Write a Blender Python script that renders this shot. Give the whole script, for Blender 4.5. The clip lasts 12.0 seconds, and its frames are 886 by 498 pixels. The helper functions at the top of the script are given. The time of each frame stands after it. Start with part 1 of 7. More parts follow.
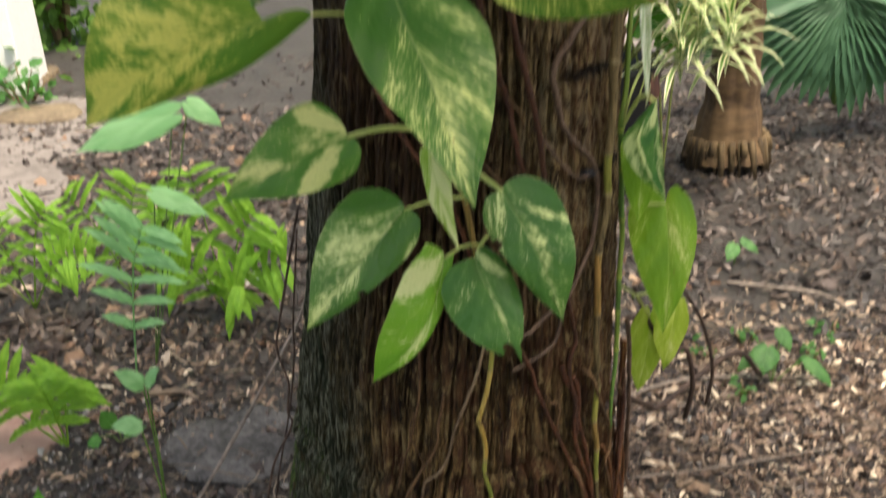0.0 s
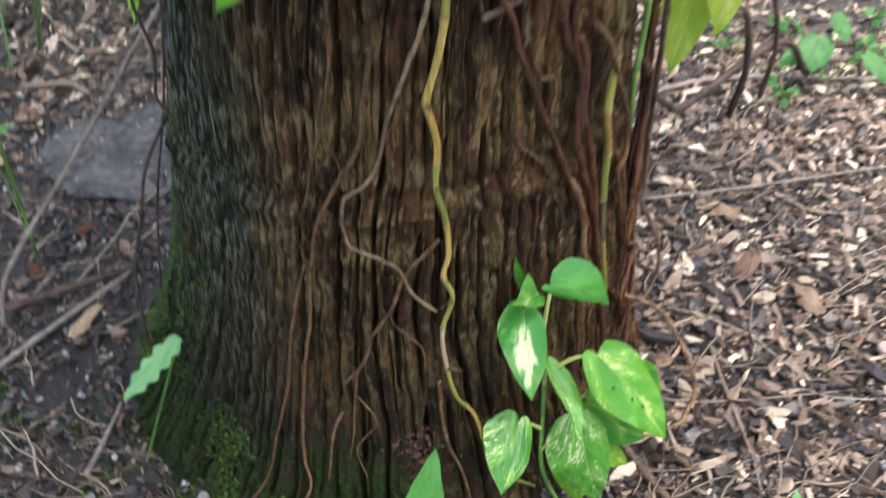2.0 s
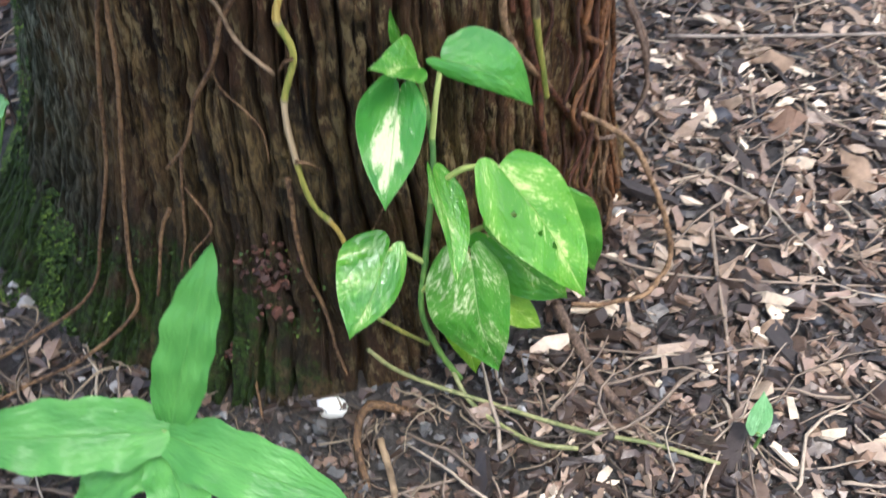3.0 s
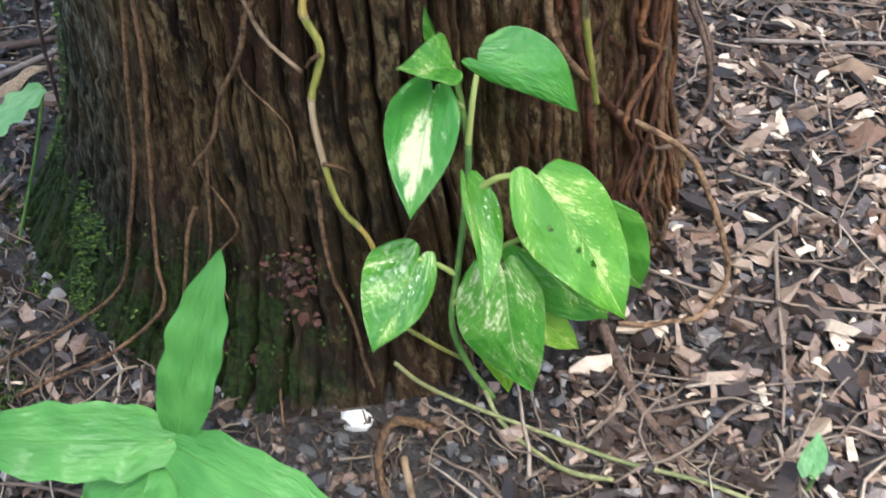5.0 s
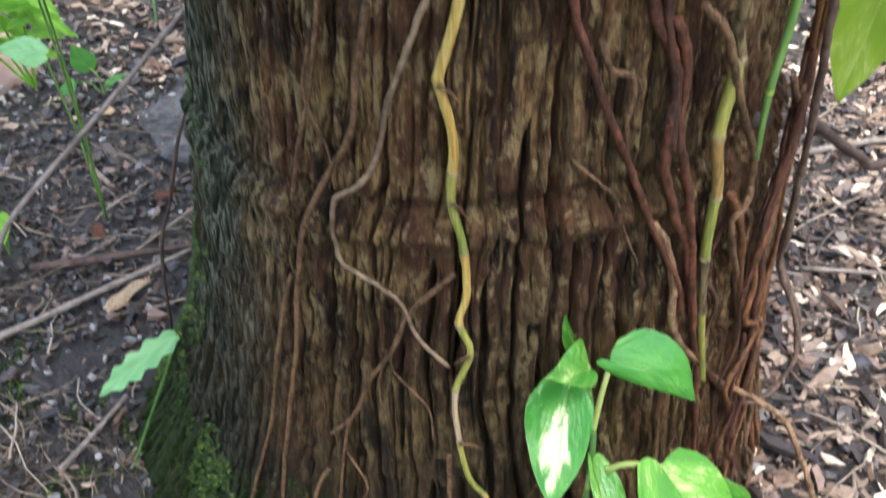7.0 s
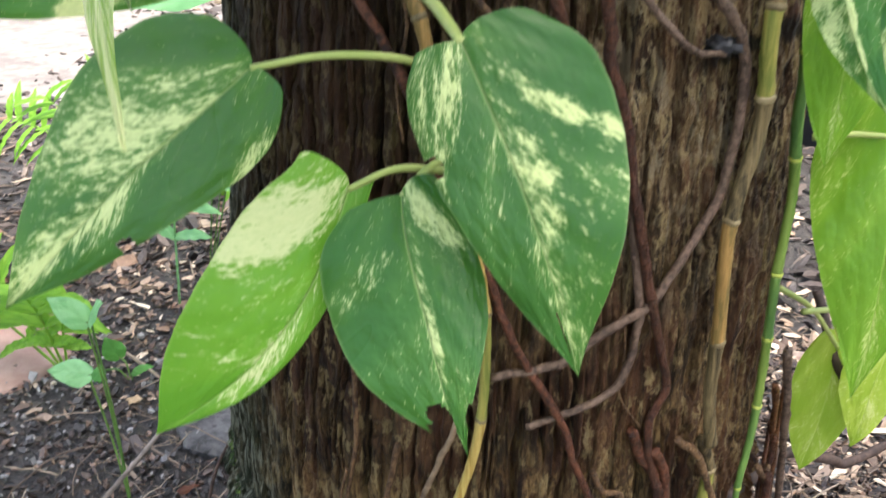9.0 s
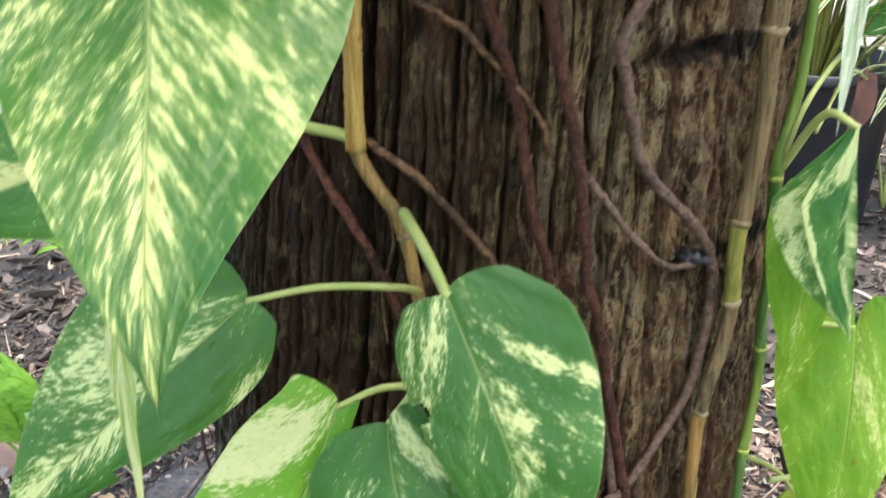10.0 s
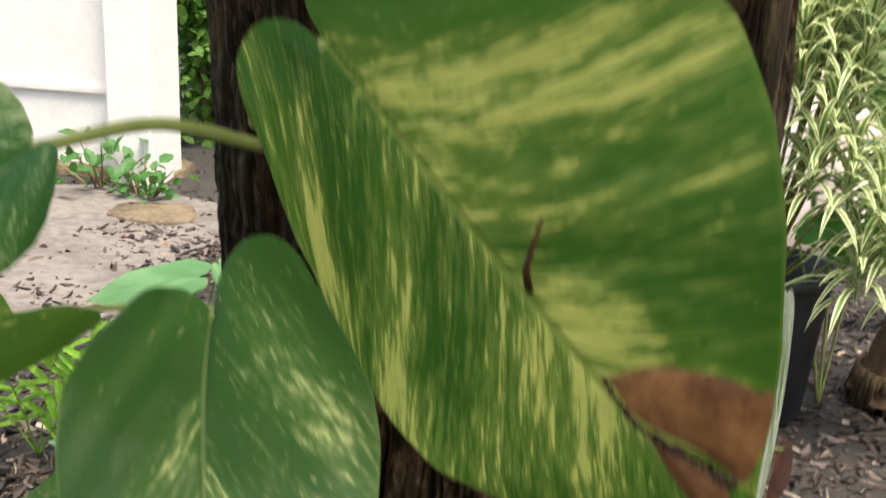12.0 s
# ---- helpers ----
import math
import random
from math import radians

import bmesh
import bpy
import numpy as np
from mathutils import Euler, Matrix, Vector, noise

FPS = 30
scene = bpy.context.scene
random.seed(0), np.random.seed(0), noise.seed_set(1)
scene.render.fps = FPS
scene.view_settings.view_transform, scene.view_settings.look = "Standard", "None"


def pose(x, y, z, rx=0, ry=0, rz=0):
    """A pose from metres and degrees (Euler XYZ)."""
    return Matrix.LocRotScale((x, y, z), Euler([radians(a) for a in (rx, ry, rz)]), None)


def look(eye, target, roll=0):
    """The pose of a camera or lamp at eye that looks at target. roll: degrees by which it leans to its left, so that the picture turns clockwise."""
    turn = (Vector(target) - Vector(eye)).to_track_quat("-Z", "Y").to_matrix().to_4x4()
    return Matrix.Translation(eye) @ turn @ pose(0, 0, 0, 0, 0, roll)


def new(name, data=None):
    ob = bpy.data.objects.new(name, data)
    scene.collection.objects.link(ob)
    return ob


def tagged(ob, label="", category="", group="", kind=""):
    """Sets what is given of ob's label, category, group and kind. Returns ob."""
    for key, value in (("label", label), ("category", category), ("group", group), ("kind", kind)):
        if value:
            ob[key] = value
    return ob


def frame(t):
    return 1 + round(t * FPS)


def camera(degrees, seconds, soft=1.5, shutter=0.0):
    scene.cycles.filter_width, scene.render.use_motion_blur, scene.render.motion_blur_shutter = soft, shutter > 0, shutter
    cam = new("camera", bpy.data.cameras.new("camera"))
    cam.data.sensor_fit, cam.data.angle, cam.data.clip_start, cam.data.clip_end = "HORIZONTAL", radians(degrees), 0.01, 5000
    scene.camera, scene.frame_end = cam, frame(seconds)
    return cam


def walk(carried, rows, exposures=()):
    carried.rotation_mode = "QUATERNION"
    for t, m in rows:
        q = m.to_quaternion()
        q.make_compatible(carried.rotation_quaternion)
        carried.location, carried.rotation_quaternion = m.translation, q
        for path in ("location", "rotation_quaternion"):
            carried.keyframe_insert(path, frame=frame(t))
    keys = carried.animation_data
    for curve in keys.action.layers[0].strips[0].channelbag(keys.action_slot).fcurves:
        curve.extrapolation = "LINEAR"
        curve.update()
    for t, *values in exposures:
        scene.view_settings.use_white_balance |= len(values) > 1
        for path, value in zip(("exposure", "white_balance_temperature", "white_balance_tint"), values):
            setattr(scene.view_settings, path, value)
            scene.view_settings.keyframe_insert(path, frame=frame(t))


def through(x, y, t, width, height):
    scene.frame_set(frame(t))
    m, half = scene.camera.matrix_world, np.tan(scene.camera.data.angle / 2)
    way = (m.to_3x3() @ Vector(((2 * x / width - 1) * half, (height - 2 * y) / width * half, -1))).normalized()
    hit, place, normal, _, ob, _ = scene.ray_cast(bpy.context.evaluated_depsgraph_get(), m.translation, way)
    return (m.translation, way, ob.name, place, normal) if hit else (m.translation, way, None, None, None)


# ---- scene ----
import functools

cam = camera(48.0, 12.0, soft=1.5, shutter=0.6)
PATH = [
    (0, (0.162, 0.217, 1.096), (0.048, 2.06, 0.33), -4.0),
    (0.5, (0.146, 0.299, 1.006), (0.033, 2.07, 0.084), -4.0),
    (1, (0.159, 0.383, 0.957), (0.086, 2.091, -0.08), -3.0),
    (1.5, (0.188, 0.451, 0.92), (0.119, 2.099, -0.211), -4.5),
    (2, (0.176, 0.584, 0.826), (0.073, 2.149, -0.414), -3.3),
    (2.5, (0.249, 0.676, 0.682), (0.026, 2.147, -0.655), -3.3),
    (3, (0.345, 0.724, 0.594), (0.015, 2.148, -0.77), -2.5),
    (3.2, (0.358, 0.727, 0.58), (-0.031, 2.134, -0.787), -3.4),
    (4.8, (0.371, 0.756, 0.571), (-0.094, 2.147, -0.789), -4.0),
    (5, (0.365, 0.766, 0.574), (-0.114, 2.147, -0.791), -4.2),
    (5.5, (0.349, 0.781, 0.589), (-0.142, 2.165, -0.767), -4.1),
    (6, (0.315, 0.781, 0.623), (-0.197, 2.194, -0.697), -3.5),
    (6.5, (0.288, 0.787, 0.66), (-0.222, 2.246, -0.609), -2.6),
    (7, (0.276, 0.772, 0.701), (-0.235, 2.293, -0.494), -2.4),
    (7.2, (0.272, 0.774, 0.72), (-0.239, 2.317, -0.446), -2.1),
    (8.8, (0.274, 0.752, 0.867), (-0.273, 2.436, -0.063), -1.6),
    (9, (0.274, 0.749, 0.874), (-0.272, 2.466, 0.006), -2.4),
    (9.2, (0.268, 0.755, 0.897), (-0.257, 2.474, 0.021), -2.5),
    (9.5, (0.267, 0.759, 0.923), (-0.257, 2.5, 0.09), -2.7),
    (9.8, (0.265, 0.76, 0.948), (-0.251, 2.524, 0.158), -1.1),
    (10, (0.267, 0.76, 0.959), (-0.232, 2.53, 0.173), -1.0),
    (10.2, (0.276, 0.756, 0.974), (-0.231, 2.535, 0.214), -1.6),
    (10.5, (0.272, 0.751, 0.993), (-0.195, 2.558, 0.273), -1.5),
    (11, (0.273, 0.745, 1.027), (-0.185, 2.572, 0.354), -0.9),
    (11.3, (0.269, 0.745, 1.046), (-0.188, 2.583, 0.403), -0.3),
    (11.5, (0.27, 0.742, 1.059), (-0.181, 2.593, 0.45), 0.1),
    (12, (0.258, 0.728, 1.122), (-0.169, 2.604, 0.578), 2.5),
]
walk(cam, [(t, look(eye, target, roll)) for t, eye, target, roll in PATH],
     exposures=[(0, 1.40, 7700, 10), (0.5, 1.76, 6900, 10), (1, 1.85, 6700, 10), (2, 2.05, 6300, 10), (3, 2.13, 6050, 10), (5, 2.05, 6050, 10), (7, 2.38, 6150, 10), (9, 2.30, 6550, 10), (10, 2.36, 6500, 10), (11, 2.12, 6700, 10), (11.5, 1.68, 7200, 10), (12, 1.36, 7300, 10)])


# ---- light ----
world = bpy.data.worlds.new("world")
scene.world = world
world.use_nodes = True
wnt = world.node_tree
sky = wnt.nodes.new("ShaderNodeTexSky")
sky.sky_type = "NISHITA"
sky.sun_disc = False
sky.sun_elevation = radians(72)
sky.sun_rotation = radians(133)
sky.air_density, sky.dust_density, sky.ozone_density = 1.2, 5.0, 1.0
wnt.links.new(sky.outputs[0], wnt.nodes["Background"].inputs[0])
wnt.nodes["Background"].inputs[1].default_value = 0.11
sun_data = bpy.data.lights.new("sun", "SUN")
sun_data.energy, sun_data.angle, sun_data.color = 2.8, radians(18), (1.0, 0.96, 0.90)
sun = new("sun", sun_data)
sun.matrix_world = look((1.5, 0.1, 6.3), (0.1, 1.4, 0.3))


# ---- small helpers ----
WORLD = {}


def place_of(ob):
    return WORLD.get(ob.name, Matrix.Identity(4))


def settle_under(ob, parent, m):
    """Puts ob at the world pose m, under parent."""
    WORLD[ob.name] = m
    if parent is None:
        ob.matrix_basis = m
    else:
        ob.parent = parent
        ob.matrix_basis = place_of(parent).inverted() @ m
    return ob


def thing(name, x, y, z, label, category, group="", kind=""):
    ob = new(name)
    ob.empty_display_size = 0.05
    settle_under(ob, None, pose(x, y, z))
    return tagged(ob, label, category, group, kind)


def mesh_of(name, verts, faces, mat, smooth=True, uvs=None):
    me = bpy.data.meshes.new(name)
    me.from_pydata([tuple(v) for v in verts], [], [tuple(f) for f in faces])
    me.materials.append(mat)
    if uvs is not None:
        layer = me.uv_layers.new(name="UVMap")
        flat = np.array([uvs[i] for f in faces for i in f], dtype=np.float32).ravel()
        layer.data.foreach_set("uv", flat)
    if smooth:
        me.polygons.foreach_set("use_smooth", [True] * len(me.polygons))
    me.update()
    return me


def part(name, me, parent=None, label="", m=None):
    ob = new(name, me)
    settle_under(ob, parent, m if m is not None else (Matrix.Identity(4)))
    return tagged(ob, label) if label else ob


def bm_mesh(name, bm, mat, smooth=False):
    me = bpy.data.meshes.new(name)
    bm.to_mesh(me)
    bm.free()
    me.materials.append(mat)
    if smooth:
        me.polygons.foreach_set("use_smooth", [True] * len(me.polygons))
    return me


def spline(points, steps=8):
    """A smooth line through the points (any number of columns)."""
    p = np.array(points, float)
    p = np.vstack([2 * p[0] - p[1], p, 2 * p[-1] - p[-2]])
    out = []
    for i in range(1, len(p) - 2):
        a, b, c, d = p[i - 1], p[i], p[i + 1], p[i + 2]
        for k in range(steps):
            t = k / steps
            out.append(0.5 * (2 * b + (c - a) * t + (2 * a - 5 * b + 4 * c - d) * t * t + (3 * b - a - 3 * c + d) * t ** 3))
    out.append(p[-2])
    return np.array(out)


def tube_data(line, radii, sides=8, rough=0.0, seed=0):
    """Vertices and faces of a tube along a line."""
    rng = np.random.default_rng(seed)
    line = np.asarray(line, float)
    n = len(line)
    radii = np.broadcast_to(np.asarray(radii, float), (n,))
    tang = np.gradient(line, axis=0)
    tang /= np.linalg.norm(tang, axis=1)[:, None] + 1e-9
    ref = np.array([0.0, 1.0, 0.15])
    verts = []
    side = np.cross(tang[0], ref)
    for i in range(n):
        side = side - tang[i] * (side @ tang[i])
        side /= np.linalg.norm(side) + 1e-9
        up = np.cross(tang[i], side)
        for k in range(sides):
            a = 2 * math.pi * k / sides
            r = radii[i] * (1 + rough * rng.normal())
            verts.append(line[i] + r * (math.cos(a) * side + math.sin(a) * up))
    faces = []
    for i in range(n - 1):
        for k in range(sides):
            j = (k + 1) % sides
            faces.append((i * sides + k, i * sides + j, (i + 1) * sides + j, (i + 1) * sides + k))
    faces.append(tuple(range(sides))[::-1])
    faces.append(tuple((n - 1) * sides + k for k in range(sides)))
    return verts, faces


def tube(name, line, radii, mat, parent=None, sides=8, rough=0.0, label="", seed=0):
    v, f = tube_data(line, radii, sides, rough, seed)
    return part(name, mesh_of(name, v, f, mat), parent, label)


# ---- noise on arrays ----
@functools.lru_cache(maxsize=None)
def lattice(n, seed):
    return np.random.default_rng(seed).random((n, n))


def value_noise(x, y, seed=0, wrap=None):
    """Smooth noise of 0..1 on arrays; wrap: the period in x."""
    g = lattice(256, seed)
    xi, yi = np.floor(x).astype(int), np.floor(y).astype(int)
    fx, fy = x - xi, y - yi
    fx, fy = fx * fx * (3 - 2 * fx), fy * fy * (3 - 2 * fy)
    x0, x1 = (xi % wrap, (xi + 1) % wrap) if wrap else (xi % 256, (xi + 1) % 256)
    y0, y1 = yi % 256, (yi + 1) % 256
    return (g[x0, y0] * (1 - fx) + g[x1, y0] * fx) * (1 - fy) + (g[x0, y1] * (1 - fx) + g[x1, y1] * fx) * fy


# ---- materials ----
def shader(name):
    mat = bpy.data.materials.new(name)
    mat.use_nodes = True
    nt = mat.node_tree
    return mat, nt, nt.nodes["Principled BSDF"]


def node(nt, kind, props=None, **inputs):
    """A node; inputs by name (underscores for blanks), or i0, i1 ... by number; a value or a socket."""
    n = nt.nodes.new(kind)
    for k, v in (props or {}).items():
        setattr(n, k, v)
    for k, v in inputs.items():
        s = n.inputs[int(k[1:])] if k[0] == "i" and k[1:].isdigit() else n.inputs[k.replace("_", " ")]
        if isinstance(v, bpy.types.NodeSocket):
            nt.links.new(v, s)
        else:
            s.default_value = v
    return n


def calc(nt, op, a, b=0.0, c=0.0):
    return node(nt, "ShaderNodeMath", {"operation": op}, i0=a, i1=b, i2=c).outputs[0]


def rgb(c):
    return (c[0], c[1], c[2], 1.0)


def blend(nt, fac, a, b, mode="MIX"):
    n = nt.nodes.new("ShaderNodeMix")
    n.data_type, n.blend_type = "RGBA", mode
    for i, v in ((0, fac), (6, a), (7, b)):
        if isinstance(v, bpy.types.NodeSocket):
            nt.links.new(v, n.inputs[i])
        else:
            n.inputs[i].default_value = rgb(v) if i > 0 else v
    return n.outputs[2]


def step(nt, v, lo, hi):
    n = node(nt, "ShaderNodeMapRange", {"interpolation_type": "SMOOTHSTEP"}, Value=v, From_Min=lo, From_Max=hi)
    return n.outputs[0]


def grain(nt, vec, scale, detail=4.0, rough=0.55, stretch=(1, 1, 1)):
    m = node(nt, "ShaderNodeMapping", None, Vector=vec, Scale=stretch)
    return node(nt, "ShaderNodeTexNoise", None, Vector=m.outputs[0], Scale=scale, Detail=detail, Roughness=rough).outputs[0]


def relief(nt, bsdf, height, strength, distance):
    b = node(nt, "ShaderNodeBump", None, Height=height, Strength=strength, Distance=distance)
    nt.links.new(b.outputs[0], bsdf.inputs["Normal"])


def simple_mat(name, a, b, rough=0.7, scale=40.0, bump=0.3, dist=0.002, stretch=(1, 1, 1), spec=0.3, random_amount=0.0, island=False):
    """Two colours mixed by noise at two scales, with fine relief."""
    mat, nt, bsdf = shader(name)
    co = node(nt, "ShaderNodeTexCoord").outputs["Object"]
    n1 = grain(nt, co, scale, 5, 0.6, stretch)
    n2 = grain(nt, co, scale * 0.17, 2, 0.5, stretch)
    f = calc(nt, "ADD", calc(nt, "MULTIPLY", n1, 0.6), calc(nt, "MULTIPLY", n2, 0.4))
    col = blend(nt, step(nt, f, 0.35, 0.65), a, b)
    if random_amount:
        r = node(nt, "ShaderNodeNewGeometry").outputs["Random Per Island"] if island else node(nt, "ShaderNodeObjectInfo").outputs["Random"]
        v = calc(nt, "ADD", calc(nt, "MULTIPLY", r, random_amount * 2), 1.0 - random_amount)
        hsv = node(nt, "ShaderNodeHueSaturation", None, Color=col, Value=v)
        col = hsv.outputs[0]
    nt.links.new(col, bsdf.inputs["Base Color"])
    bsdf.inputs["Roughness"].default_value = rough
    bsdf.inputs["Specular IOR Level"].default_value = spec
    relief(nt, bsdf, n1, bump, dist)
    return mat


def leaf_mat(name, dark, mid, light, amount, rough=0.35, through=0.3, streak=20.0, speck=0.75, blazes=(), gloss=0.32, spots=0.0, fleck=(62.0, 24.0), run=7.0, haze=0.10):
    """Variegated leaf: pale streaks run out from the midrib along the side veins. blazes: (across, along, half width, half length, amount)."""
    mat, nt, bsdf = shader(name)
    uv = node(nt, "ShaderNodeTexCoord").outputs["UV"]
    sep = node(nt, "ShaderNodeSeparateXYZ", None, Vector=uv)
    s = calc(nt, "MULTIPLY_ADD", sep.outputs[0], 2.0, -1.0)
    a = calc(nt, "ABSOLUTE", s)
    side = calc(nt, "GREATER_THAN", s, 0.0)
    # distance from the midrib: the blade narrows towards its tip
    across = calc(nt, "MULTIPLY", a, calc(nt, "POWER", calc(nt, "SUBTRACT", 1.02, sep.outputs[1]), 0.6))
    along = calc(nt, "MULTIPLY_ADD", calc(nt, "POWER", across, 0.8), -0.42, sep.outputs[1])
    rnd = node(nt, "ShaderNodeObjectInfo").outputs["Random"]
    w = calc(nt, "MULTIPLY_ADD", rnd, 37.0, calc(nt, "MULTIPLY", side, 5.3))
    v1 = node(nt, "ShaderNodeCombineXYZ", None, X=calc(nt, "MULTIPLY", along, streak), Y=calc(nt, "MULTIPLY", across, run), Z=w).outputs[0]
    v2 = node(nt, "ShaderNodeCombineXYZ", None, X=calc(nt, "MULTIPLY", along, 3.2), Y=calc(nt, "MULTIPLY", across, 0.9), Z=w).outputs[0]
    v3 = node(nt, "ShaderNodeCombineXYZ", None, X=calc(nt, "MULTIPLY", along, fleck[0]), Y=calc(nt, "MULTIPLY", across, fleck[1]), Z=w).outputs[0]
    n1 = node(nt, "ShaderNodeTexNoise", None, Vector=v1, Scale=1.0, Detail=4.0, Roughness=0.6).outputs[0]
    n2 = node(nt, "ShaderNodeTexNoise", None, Vector=v2, Scale=1.0, Detail=1.0).outputs[0]
    n3 = node(nt, "ShaderNodeTexNoise", None, Vector=v3, Scale=1.0, Detail=3.0, Roughness=0.65).outputs[0]
    mask = calc(nt, "ADD", calc(nt, "MULTIPLY", n1, 0.80), calc(nt, "MULTIPLY", n2, 0.80))
    mask = calc(nt, "MULTIPLY_ADD", n3, speck, mask)
    near = step(nt, a, 0.30, 0.0)
    mask = calc(nt, "MULTIPLY_ADD", calc(nt, "MULTIPLY", near, step(nt, sep.outputs[1], 0.2, 0.7)), 0.10, mask)
    mask = calc(nt, "ADD", mask, amount - 0.885 - 0.5 * speck)
    for bs, ba, rs, ra, much in blazes:
        ds = calc(nt, "POWER", calc(nt, "ABSOLUTE", calc(nt, "MULTIPLY_ADD", s, 1 / rs, -bs / rs)), 2.0)
        da = calc(nt, "POWER", calc(nt, "ABSOLUTE", calc(nt, "MULTIPLY_ADD", along, 1 / ra, -ba / ra)), 2.0)
        spot = step(nt, calc(nt, "ADD", ds, da), 1.8, 0.0)
        mask = calc(nt, "MULTIPLY_ADD", spot, much, mask)
    pale = calc(nt, "MULTIPLY", step(nt, mask, -0.01, 0.13), calc(nt, "MULTIPLY_ADD", n3, 0.7, 0.55))
    half = step(nt, mask, -haze, 0.03)
    base = blend(nt, step(nt, n2, 0.35, 0.65), dark, mid)
    lime = tuple(0.66 * m + 0.34 * l for m, l in zip(mid, light))
    col = blend(nt, calc(nt, "MULTIPLY", half, 0.62), base, lime)
    col = blend(nt, pale, col, light)
    # fine loose flecks between the streaks
    v5 = node(nt, "ShaderNodeCombineXYZ", None, X=calc(nt, "MULTIPLY", along, 75.0), Y=calc(nt, "MULTIPLY", across, 3.7 * run), Z=calc(nt, "ADD", w, 3.0)).outputs[0]
    n5 = node(nt, "ShaderNodeTexNoise", None, Vector=v5, Scale=1.0, Detail=1.0).outputs[0]
    loose = calc(nt, "MULTIPLY", step(nt, calc(nt, "MULTIPLY_ADD", n2, 0.25, n5), 0.82, 0.87), step(nt, mask, -0.55, -0.15))
    col = blend(nt, calc(nt, "MULTIPLY", loose, 0.5), col, light)
    rib = step(nt, a, 0.028, 0.006)
    col = blend(nt, calc(nt, "MULTIPLY", rib, 0.6), col, lime)
    if spots:
        v4 = node(nt, "ShaderNodeCombineXYZ", None, X=calc(nt, "MULTIPLY", s, 4.5), Y=calc(nt, "MULTIPLY", sep.outputs[1], 9.0), Z=calc(nt, "ADD", w, 9.0)).outputs[0]
        n4 = node(nt, "ShaderNodeTexNoise", None, Vector=v4, Scale=1.0, Detail=3.0, Roughness=0.6).outputs[0]
        col = blend(nt, calc(nt, "MULTIPLY", step(nt, n4, 0.72 - spots, 0.78 - spots), 0.8), col, (0.26, 0.13, 0.045))
    edge = step(nt, a, 0.965, 1.0)
    col = blend(nt, calc(nt, "MULTIPLY", edge, 0.35), col, lime)
    nt.links.new(col, bsdf.inputs["Base Color"])
    nt.links.new(calc(nt, "MULTIPLY_ADD", n2, 0.22, rough - 0.11), bsdf.inputs["Roughness"])
    bsdf.inputs["Specular IOR Level"].default_value = gloss
    veins = calc(nt, "SINE", calc(nt, "MULTIPLY", along, 62.0))
    h = calc(nt, "ADD", calc(nt, "MULTIPLY", veins, 0.03), calc(nt, "MULTIPLY", n1, 0.2))
    h = calc(nt, "SUBTRACT", h, calc(nt, "MULTIPLY", rib, 1.2))
    # shallow quilting of the blade
    quilt = node(nt, "ShaderNodeTexNoise", None, Vector=uv, Scale=9.0, Detail=2.0).outputs[0]
    h = calc(nt, "MULTIPLY_ADD", quilt, 2.6, h)
    relief(nt, bsdf, h, 0.55, 0.0016)
    glow = blend(nt, 0.4, col, (0.30, 0.55, 0.05), "MIX")
    tr = node(nt, "ShaderNodeBsdfTranslucent", None, Color=glow)
    mix = node(nt, "ShaderNodeMixShader", None, Fac=through)
    nt.links.new(bsdf.outputs[0], mix.inputs[1])
    nt.links.new(tr.outputs[0], mix.inputs[2])
    nt.links.new(mix.outputs[0], nt.nodes["Material Output"].inputs[0])
    return mat


